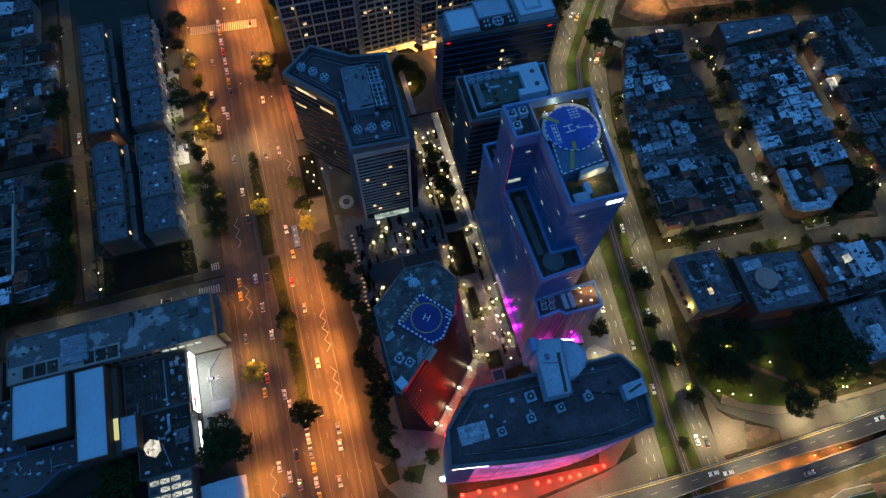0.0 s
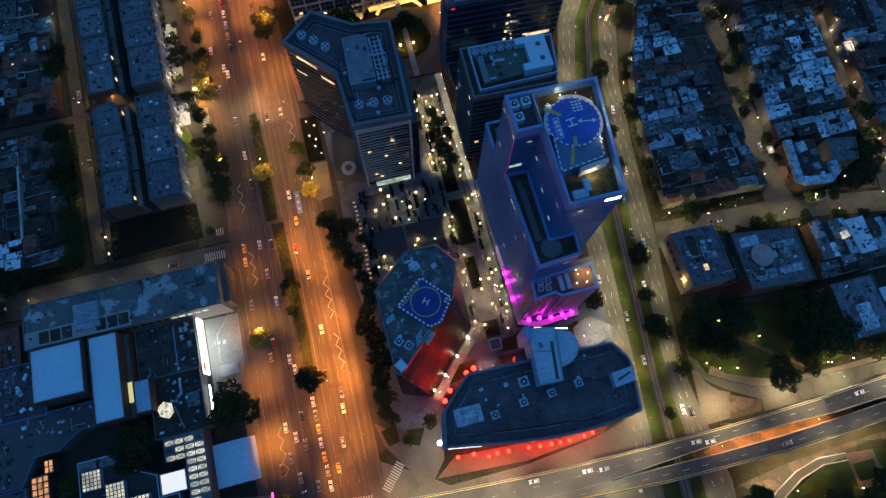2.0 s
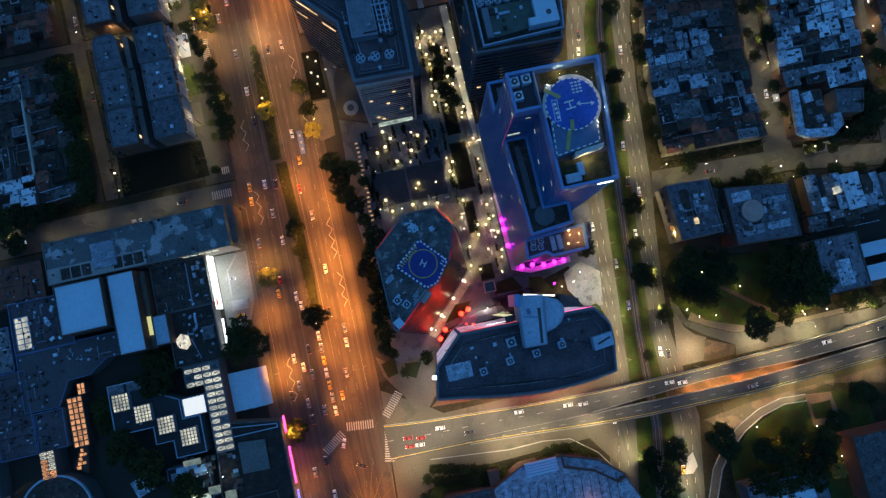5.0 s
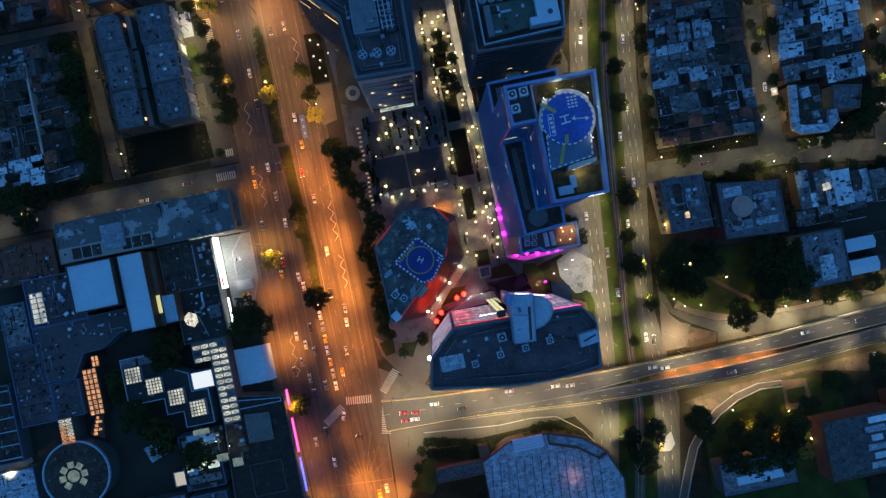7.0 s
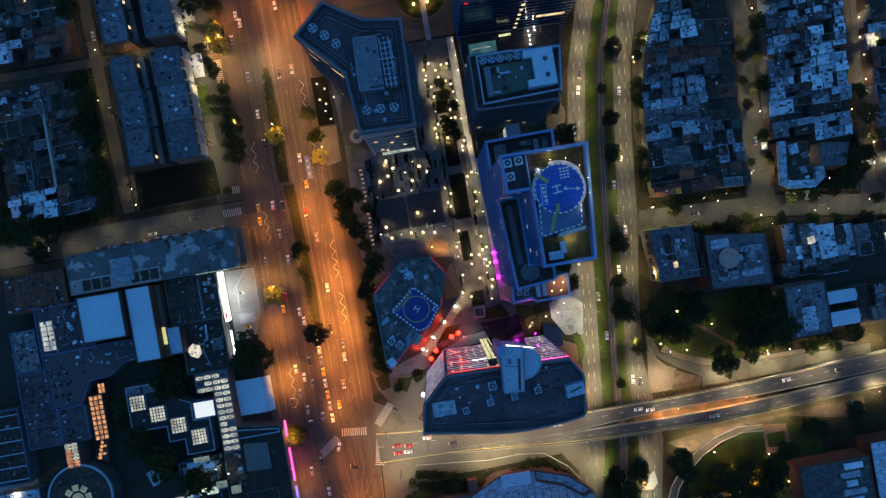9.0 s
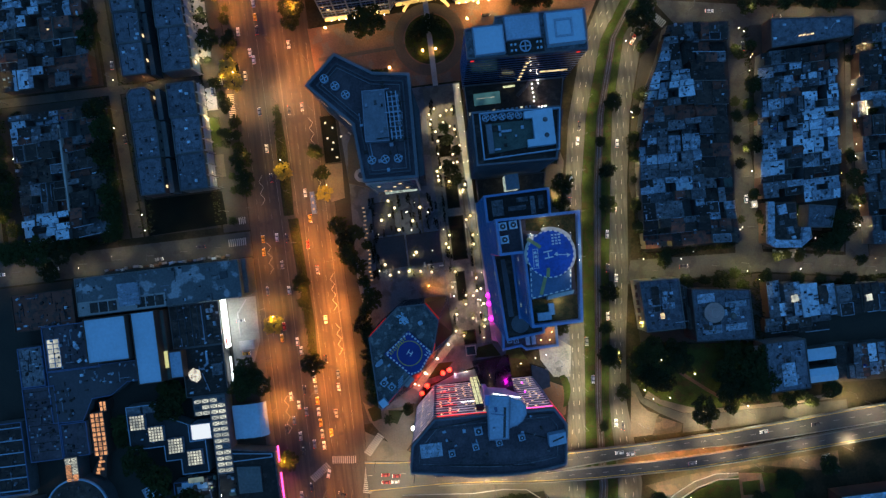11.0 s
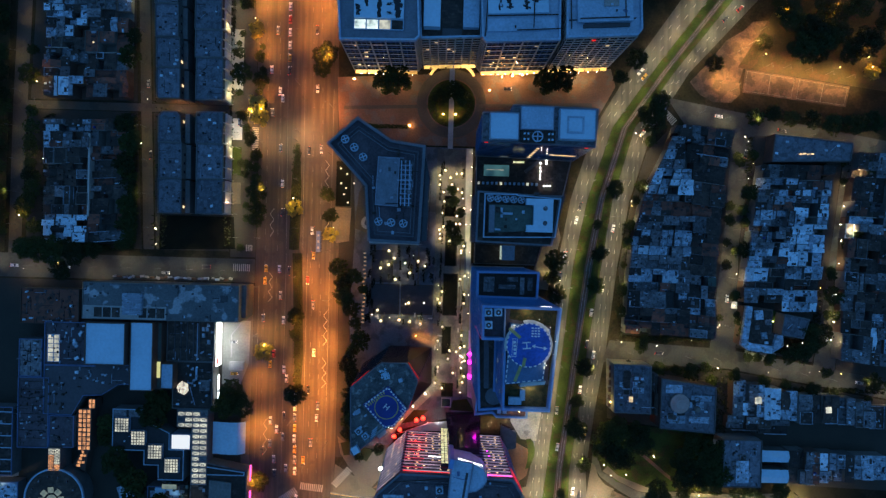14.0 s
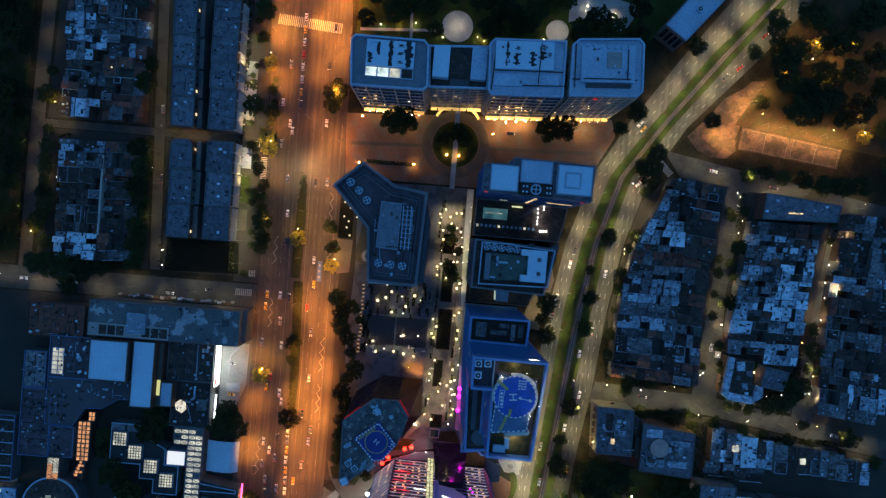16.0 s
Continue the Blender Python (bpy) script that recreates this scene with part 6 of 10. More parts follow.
alone("forecourt_slab", Geo().prism([(-87, 62), (-76.5, 62), (-72, 74), (-71.5, 98), (-87, 98.5)], 0.15, 0.25), surface("forecourt_stone", (0.2, 0.2, 0.185), 0.8, 1.2, 0.12, 0.35, 0.2), "pale paved forecourt under white light", "pavement", kind="structure")
alone("planter_wall", Geo().bar((-82, 77.5), (-82, 90), 0.5, 0.25, 0.8).bar((-82, 90), (-76.5, 97), 0.5, 0.25, 0.8), concrete, "low kinked planter wall on the forecourt", "wall")
alone("kiosk", Geo().box(-82, 70.6, 0.15, -74.5, 75, 3.2).box(-82.2, 70.4, 3.2, -74.3, 75.2, 3.5), concrete, "flat-roofed concrete kiosk on the forecourt", "kiosk")
# low western roofs
t = block("shop_hall", -195.6, 65.4, -183, 86.2, 9, ROOF[1], "low hall with a pale roof and square vents")
for k in range(12):
    part("roof_vent", Geo().box(-193.5 + 3.2 * (k % 4), 68 + 6 * (k // 4), 9.06, -192.4 + 3.2 * (k % 4), 69.1 + 6 * (k // 4), 9.7), ROOF[1], t)
t = block("shop_hall", -181.8, 72.2, -154, 96, 9, membrane, "low shop hall with a lit glass skylight")
lattice(t, -179.9, 74, -173.4, 89, 9.3, 2, 6, skylight_glow, aluminium_pale, 0.4)
for k in range(16):
    part("roof_unit", Geo().turned(rng.uniform(-171, -156), rng.uniform(74, 94), rng.uniform(0.8, 2.4), rng.uniform(0.8, 1.8), 9.06, rng.uniform(9.5, 10.6), rng.uniform(0, 90)), rng.choice((ROOF[1], ROOF[2], ROOF[3])), t)
t = thing("shop_hall", -160, 60, 0, "broad low shop hall with a stepped grey roof", "building")
pts = [(-181.8, 45), (-166, 44.6), (-160, 55.5), (-150, 56), (-141, 62), (-132.5, 62.5), (-132.5, 73), (-153.8, 73), (-153.8, 72), (-181.8, 72)]
part("wall", Geo().prism(pts, 0, 9), WALL[2], t)
part("roof", Geo().flat(grow(pts, -0.3), 9.03), membrane_blue, t)
part("parapet", Geo().ring(pts, 0.3, 8.9, 9.6), aluminium, t)
for k in range(9):
    part("roof_vent", Geo().box(-179 + 3.6 * (k % 3), 50 + 5.4 * (k // 3), 9.03, -177.9 + 3.6 * (k % 3), 51.2 + 5.4 * (k // 3), 9.8), ROOF[0], t)
for k in range(12):
    part("roof_unit", Geo().turned(rng.uniform(-165, -136), rng.uniform(64, 71), rng.uniform(0.6, 2), rng.uniform(0.4, 1.2), 9.03, rng.uniform(9.4, 10), rng.uniform(0, 90)), ROOF[2], t)
block("shop_hall", -196, 94.6, -163.8, 114, 8, ROOF[4], "long shop hall with a brown roof", wall=WALL[0])
t = block("shop_hall", -196, 26, -179, 65, 8.6, membrane, "long low hall with a grey roof")
seams(t, -195.5, 26.5, -179.5, 64.5, 8.66, 4.5, False, ROOF[0], 0.3, 0.2)
t = block("shop_hall", -178.6, 26.5, -165, 44.2, 8.6, membrane, "low hall with a terrace edge")
part("brown_edge", Geo().ring([(-166, 28), (-164.4, 28), (-164.4, 52), (-166, 52)], 0.4, 0.15, 7), WALL[0], t)
t = block("shop_hall", -215, 10, -199, 48, 8, ROOF[0], "dark hall with pale roof beams")
for k in range(6):
    part("roof_beam", Geo().box(-214.6, 12 + 6.6 * k, 8.1, -199.4, 12.5 + 6.6 * k, 8.7), roof_blue, t)
# glowing orange atrium
t = thing("atrium", -159.5, 36, 0, "glass atrium glowing orange from within", "atrium")
part("wall", Geo().box(-163.5, 24.7, 0, -156.3, 47.7, 7.4), WALL[0], t)
lattice(t, -163.4, 24.8, -156.4, 47.6, 7.45, 3, 9, skylight_orange, WALL[0], 0.55)
t = thing("atrium", -156, 49, 0, "small glass atrium glowing orange from within", "atrium")
part("wall", Geo().box(-157.9, 48, 0, -154.1, 53.4, 7.4), WALL[0], t)
lattice(t, -157.8, 48.1, -154.2, 53.3, 7.45, 2, 2, skylight_orange, WALL[0], 0.4)
t = thing("atrium", -163, 17, 0, "narrow glass porch glowing orange", "atrium")
part("porch", Geo().prism([(-167.2, 15.6), (-160.4, 12), (-158.6, 24.4), (-162.4, 24.4)], 0, 5), WALL[0], t)
for k in range(5):
    y = 14.6 + 1.9 * k
    part("pane", Geo().box(-165.4 + 0.75 * k, y, 5.0, -163.4 + 0.55 * k, y + 1.4, 5.15), skylight_orange, t)
    part("pane", Geo().box(-162.9 + 0.5 * k, y, 5.0, -161.2 + 0.4 * k, y + 1.2, 5.15), skylight_orange if k % 2 else ROOF[4], t)
skylight_dim = lit_uneven("dim_skylight", (0.85, 0.9, 0.6), 0.15, 0.6)
# rotunda with arched skylight
t = thing("rotunda", -174, 0, 0, "round rotunda with radial lit skylights", "rotunda")
part("drum", Geo().tube(-174, -1, 0, 10.5, 16, 40), WALL[2], t)
part("roof", Geo().tube(-174, -1, 10.5, 13, 15.4, 40, 9), ROOF[0], t)
part("rim", Geo().ring(circle(-174, -1, 16.4, 40), 0.8, 10, 11.2), roof_blue, t)
for k in range(7):
    a = radians(45 * k - 40)
    part("pane", Geo().turned(-174 + 5.4 * math.cos(a), -1 + 5.4 * math.sin(a), 3.0, 3.0, 12.9, 13.2, 45 * k - 40), skylight_dim, t)
part("pane", Geo().tube(-174, -1, 13, 13.25, 2.9, 20), skylight_dim, t)
for k in range(14):
    a = radians(360 / 14 * k)
    part("roof_vent", Geo().turned(-174 + 12.4 * math.cos(a), -1 + 12.4 * math.sin(a), 1.0, 0.8, 11.2, 12.6, 360 / 14 * k), ROOF[1] if k % 2 else frame_dark, t)
t = thing("skylight_vault", -174.3, 17.5, 0, "long arched skylight glowing warm", "skylight")
part("wall", Geo().box(-177.8, 14, 0, -170.8, 27, 10.8), WALL[2], t)
for j in range(7):
    for i in range(2):
        x, y = -177.3 + 3.3 * i, 14.4 + 1.75 * j
        pane_ob = part("pane", Geo().box(x, y, 10.9, x + 2.7, y + 1.4, 11.2), skylight_glow if j > 4 or (i and j > 1) else skylight_orange, t)
        part("brace", Geo().bar((x, y), (x + 2.7, y + 1.4), 0.2, 11.21, 0.06).bar((x, y + 1.4), (x + 2.7, y), 0.2, 11.21, 0.06), frame_dark, pane_ob)
# dark hall with four pyramid skylights
t = thing("food_hall", -122, 27, 0, "dark stepped hall with four glowing square skylights", "building")
pts = [(-143.5, 40.5), (-143.5, 26), (-126, 26), (-126, 18), (-118, 18), (-118, 10), (-104, 10), (-104, 27), (-112, 27), (-112, 36), (-122, 41), (-126, 48.8), (-143.5, 48.8)]
part("wall", Geo().prism(pts, 0, 9), WALL[2], t)
part("roof", Geo().flat(grow(pts, -0.3), 9.02), soot, t)
part("parapet", Geo().ring(pts, 0.35, 8.9, 9.6), roof_blue, t)
for x, y, lean in ((-137.6, 40.4, 0), (-128.6, 33.4, 0), (-119.2, 26, 0), (-110, 18.6, 0)):
    sky_box = part("skylight", Geo().box(x - 4, y - 4, 9, x + 4, y + 4, 11), aluminium_pale, t, "square skylight glowing pale yellow")
    lattice(sky_box, x - 3.8, y - 3.8, x + 3.8, y + 3.8, 11, 5, 5, skylight_glow, frame_dark, 0.28)
for x0, y0, x1, y1 in ((-143, 44.5, -136, 48.4), (-134.6, 44.5, -127, 48.4)):
    part("roof_panel", Geo().box(x0, y0, 9.05, x1, y1, 9.5), ROOF[1], t)
t = block("lit_pavilion", -111, 27.3, -100.2, 35.8, 9.6, lit("white_roof_light", (0.95, 0.97, 0.95), 0.85), "pavilion whose white roof glows", wall=aluminium_pale)
t = thing("glazed_arcade", -97, 33, 0, "glazed arcade with rows of lit cross-braced panes", "arcade")
part("wall", Geo().box(-99.8, 8, 0, -91, 49.6, 10), WALL[2], t)
part("wall", Geo().box(-108, 39.8, 0, -99.8, 49.6, 10), WALL[2], t)
frame_blue = surface("blue_grey_frame", (0.2, 0.21, 0.23), 0.6, 2, 0.3, 0.2, 0.0)
for r in range(13):
    y = 9 + 3.1 * r
    cols = ([-107.2, -103.2] if r > 9 else []) + [-99, -95]
    for x in cols:
        p = part("pane", Geo().box(x, y, 10, x + 3.5, y + 1.9, 10.2), skylight_glow if rng.random() < 0.85 else ROOF[1], t)
        g = Geo()
        for a, b in (((x, y), (x + 3.5, y + 1.9)), ((x, y + 1.9), (x + 3.5, y))):
            g.bar(a, b, 0.16, 10.21, 0.06)
        part("brace", g, frame_dark, p)
    part("beam", Geo().box(-99.6, y - 0.8, 10, -91.2, y - 0.4, 10.5), frame_blue, t)
# tent
t = thing("membrane_tent", -80.5, 33, 0, "large pale tent roof on posts", "tent")
g = Geo()
for k, (x0, z0, x1, z1) in enumerate(((-89.6, 5.6, -85, 6.6), (-85, 6.6, -80.6, 7.2), (-80.6, 7.2, -75.6, 7), (-75.6, 7, -71.6, 4.6))):
    g.poly([(x0, 24, z0), (x1, 24.3, z1), (x1, 42.1, z1), (x0, 42, z0)])
    part("roof_sheet", g, tarp, t)
    g = Geo()
for x in (-89.3, -80.6, -72):
    for y in (24.6, 33, 41.4):
        part("post", Geo().tube(x, y, 0, 5.4 if x != -72 else 4.5, 0.12, 6), frame_dark, t)
# southern roofs on the avenue
t = thing("cinema_block", -84, -6, 0, "dark-roofed block with a pink neon edge on the avenue", "building")
pts = [(-104, -60), (-69, -60), (-69, 16), (-90, 20), (-99, 20)]
part("wall", Geo().prism(pts, 0, 9), WALL[2], t)
part("roof", Geo().flat(grow(pts, -0.3), 9.02), ROOF[0], t)
part("parapet", Geo().ring(pts, 0.4, 8.9, 9.8), ROOF[1], t)
part("glass_roof", Geo().prism([(-89.6, -3.4), (-77.4, -3.8), (-77.2, 9.6), (-89.4, 10.8)], 9.02, 10.2), surface("dull_glass_roof", (0.1, 0.11, 0.11), 0.3, 0.8, 0.1, 0.4, 0.0), t)
part("roof_frame", Geo().ring([(-95.6, 13.4), (-70.4, 13.4), (-70.4, 15.4), (-95.6, 18.6)], 0.4, 9.02, 9.7), roof_blue, t)
part("roof_frame", Geo().ring([(-92, -30), (-76, -30), (-76, -14), (-92, -14)], 0.5, 9.02, 9.6), ROOF[1], t)
for y0, y1, m in ((8, 17.4, neon_pink), (-14, 3, neon_pink), (-34, -17, neon_blue)):
    part("neon_line", Geo().box(-68.9, y0, 3.2, -68.3, y1, 4.4), m, t, "glowing neon line")
lamp("neon_glow", "POINT", (-67, -4, 3.5), (1.0, 0.08, 0.5), 500, t, 1)
lamp("neon_glow", "POINT", (-67, -26, 3.5), (0.2, 0.2, 1.0), 350, t, 1)
t = block("shop_hall", -124, -21, -105, 6, 8, ROOF[0], "low hall with glass roof strips")
for k in range(4):
    part("glass_strip", Geo().box(-122.5, -18 + 6 * k, 8.1, -106.5, -14.5 + 6 * k, 8.6), (ROOF[1], window_cool, ROOF[5], ROOF[2])[k], t)
part("white_roof", Geo().box(-119.6, 1.5, 8.1, -106, 5.4, 9), metal_white, t)
block("lit_pavilion", -130, -18, -119.6, -10.6, 7, lit("cream_roof_light", (0.95, 0.8, 0.6), 0.5), "pavilion whose cream roof glows", wall=WALL[1])
t = thing("canopy", -137.8, 0.7, 0, "small blue tent canopy glowing teal", "canopy")
part("sheet", Geo().loft(rect(-137.8, 0.7, 9, 8, 20), 4, rect(-137.8, 0.7, 4, 3.4, 20), 6), ROOF[2], t)
for x, y in rect(-137.8, 0.7, 7, 6, 20):
    part("post", Geo().tube(x, y, 0, 4, 0.1, 6), frame_dark, t)
part("teal_lamp", Geo().ball(-137.8, 0.9, 6.3, 0.5, 6), lit("teal_lamp", (0.1, 1.0, 0.7), 6), t)
for x0, y0, x1, y1, h, m in ((-150, -40, -126, -22, 8, 1), (-205, -45, -192, -20, 8, 0), (-190, -52, -155, -24, 9, 0), (-124, -50, -106, -24, 8, 1), (-218, -14, -196, 6, 7, 2)):
    block("shop_hall", x0, y0, x1, y1, h, ROOF[m], "low flat-roofed hall of the shopping centre")

mr = random.Random(52)
yard = thing("service_yard", -100, 2, 0, "cluttered service roofs with ducts, lit glazing and pale boxes", "service roofs")
for x0, y0, x1, y1, z, n in ((-116, 4, -104, 9, 9.1, 8), (-104, -12, -91, 8, 9.1, 20), (-124, -20, -105, 4, 8.1, 16), (-96, -56, -72, -32, 9.1, 12), (-118, -48, -106, -26, 8.1, 8)):
    for k in range(n):
        x, y = mr.uniform(x0, x1), mr.uniform(y0, y1)
        part("roof_unit", Geo().turned(x, y, mr.uniform(0.6, 3.6), mr.uniform(0.6, 2.4), z, z + mr.uniform(0.4, 1.6), mr.uniform(-5, 5)), mr.choice((ROOF[0], ROOF[1], ROOF[2], roof_blue, WALL[0], ROOF[5])), yard)
for x0, y0, x1, y1 in ((-106, -9, -100.6, -5.6), (-99, -13, -94, -9), (-115, 5.6, -107, 8.2)):
    part("lit_glazing", Geo().box(x0, y0, 10.7, x1, y1, 10.9), skylight_dim, yard, "glazing lit pale green from within")
    part("glazing_base", Geo().box(x0 + 0.1, y0 + 0.1, 8.5, x1 - 0.1, y1 - 0.1, 10.7), frame_dark, yard)
for x, y in ((-104, 1.5), (-98, -2), (-112, -8)):
    lamp("yard_lamp", "POINT", (x, y, 13), (0.9, 1.0, 0.7), 260, yard, 0.4)
    part("lamp_head", Geo().ball(x, y, 13.3, 0.15, 6), white_lamp, yard)
roofs = thing("roof_equipment", -155, 60, 9, "pipes, vents and small boxes on the flat shop roofs", "roof equipment")
for x0, y0, x1, y1, z, n in ((-181, 46, -168, 71, 9.05, 14), (-165, 60, -134, 72, 9.05, 16), (-172, 74, -155, 95, 9.05, 10), (-195, 28, -180, 64, 8.65, 18), (-178, 27.5, -166, 43.5, 8.65, 8), (-110, 51, -90, 75, 9.05, 18), (-113, 77, -90, 97, 9.05, 16), (-195, 95, -165, 113, 8.05, 18), (-142, 28, -128, 40, 9.05, 8), (-194, 66, -184, 85, 9.05, 8)):
    for k in range(n):
        x, y = mr.uniform(x0, x1), mr.uniform(y0, y1)
        if k % 4 == 0:
            dx, dy = (mr.uniform(2, 6), 0.0) if mr.random() < 0.5 else (0.0, mr.uniform(2, 6))
            part("pipe", Geo().bar((x, y), (min(x1, x + dx + 0.01), min(y1, y + dy)), 0.25, z, 0.4), mr.choice((ROOF[0], ROOF[2], aluminium_pale)), roofs)
        else:
            part("roof_box", Geo().turned(x, y, mr.uniform(0.4, 1.8), mr.uniform(0.4, 1.6), z, z + mr.uniform(0.3, 1.1), mr.choice((0, 0, 30))), mr.choice((ROOF[0], ROOF[0], ROOF[1], ROOF[2], ROOF[3])), roofs)

# ---- south: museum-like building and its neighbour ----
t = thing("exhibition_hall", 52, -44, 0, "low hall with a blue-grey ribbed roof and brick drum end", "building")
pts = [(20, -60), (20, -36), (34, -29), (54, -28.5), (70, -34), (80, -43), (86, -58), (84, -75), (20, -75)]
part("wall", Geo().prism(pts, 0, 10), WALL[0], t)
part("roof", Geo().flat(grow(pts, -0.4), 10.02), ROOF[2], t)
part("parapet", Geo().ring(pts, 0.5, 9.8, 10.8), WALL[0], t)
for k in range(14):
    part("roof_rib", Geo().bar((24 + 4 * k, -38 - 0.02 * k * k), (20 + 4.2 * k, -70), 0.3, 10.02, 0.3), ROOF[1], t)
for k in range(5):
    part("white_vault", Geo().box(36, -34 + 1.25 * k, 10.02, 51, -33 + 1.25 * k, 11.0), metal_white, t)
part("brick_drum", Geo().ring([(54, -28.5), (70, -34), (80, -43), (76, -44.5), (67, -37.5), (54, -33)], 0.8, 9.8, 12), WALL[0], t)
lamp("hall_light", "POINT", (62, -52, 13), (1.0, 0.4, 0.3), 500, t, 1)
block("gate_house", -3.5, -42, 23.5, -35, 8.6, ROOF[1], "low gate house with a grey roof", wall=WALL[0])
block("gate_house", 19, -37, 24, -28, 8, WALL[0], "small brick block beside the gate house", wall=WALL[0])
t = block("apartment_house", 133, -76, 169, -61, 11, ROOF[1], "low apartment house with a pale blue roof strip")
part("roof_panel", Geo().box(140, -72, 11.1, 163, -68, 11.9), metal_white, t)
t = block("apartment_house", 186, -80, 222, -50, 12, ROOF[1], "apartment house with pale roof terraces", wall=WALL[0])
for k in range(6):
    part("roof_panel", Geo().box(206 + 2.5 * (k % 2), -77 + 4.4 * k, 12.1, 214 + 2 * (k % 3), -74 + 4.4 * k, 12.8), ROOF[2 + k % 2], t)
block("apartment_house", 224, -80, 260, -44, 11, ROOF[2], "apartment house with a pale roof", wall=WALL[0])

# ---- houses ----
WORDS = ["a dark flat roof", "a grey patched roof", "a pale flat roof", "a bright white roof", "a brown clay roof", "a green-tinged roof"]
house_rng = random.Random(11)


def roof_bits_material(name, tones):
    """Sheets, hatches and odds and ends on the roofs, each with its own tone."""
    m = surface(name, (0.1, 0.1, 0.1), 0.85, 2.0, 0.4, 0.3, 0.2)
    n, l = m.node_tree.nodes, m.node_tree.links
    geo, ramp = n.new("ShaderNodeNewGeometry"), n.new("ShaderNodeValToRGB")
    ramp.color_ramp.interpolation = "CONSTANT"
    for place, c in tones[1:-1]:
        ramp.color_ramp.elements.new(place).color = (*c, 1)
    first, last = ramp.color_ramp.elements[0], ramp.color_ramp.elements[-1]
    first.color, last.color = (*tones[0][1], 1), (*tones[-1][1], 1)
    last.position = tones[-1][0]
    hue = [k for k in n if k.bl_idname == "ShaderNodeHueSaturation"][0]
    l.new(geo.outputs["Random Per Island"], ramp.inputs["Fac"]), l.new(ramp.outputs["Color"], hue.inputs["Color"])
    return m




def across(q, u, v):
    """A point of a four-cornered plot: u from the street inwards, v along the street."""
    a, b = Vector(q[0]).lerp(Vector(q[1]), u), Vector(q[3]).lerp(Vector(q[2]), u)
    return tuple(a.lerp(b, v))


def cell_roof(pts, z, kind, rise, ridge_first):
    """One roof over a four-cornered room: flat, leaning or gabled, with thickness."""
    g = Geo()
    (a, b, c, d) = pts
    if kind == "gable":
        if not ridge_first:
            a, b, c, d = b, c, d, a
        m, n = ((a[0] + b[0]) / 2, (a[1] + b[1]) / 2), ((c[0] + d[0]) / 2, (c[1] + d[1]) / 2)
        g.v = [(*a, z), (*b, z), (*c, z), (*d, z), (*m, z + rise), (*n, z + rise)]
        g.f = [(0, 4, 5, 3), (4, 1, 2, 5), (0, 1, 4), (2, 3, 5), (3, 2, 1, 0)]
        return g
    lift = (rise, rise, 0, 0) if ridge_first else (0, rise, rise, 0)
    if kind == "flat":
        lift = (0, 0, 0, 0)
    g.v = [(*p, z) for p in pts] + [(*p, z + 0.15 + e) for p, e in zip(pts, lift)]
    g.f = [(3, 2, 1, 0), (4, 5, 6, 7), (0, 1, 5, 4), (1, 2, 6, 5), (2, 3, 7, 6), (3, 0, 4, 7)]
    return g


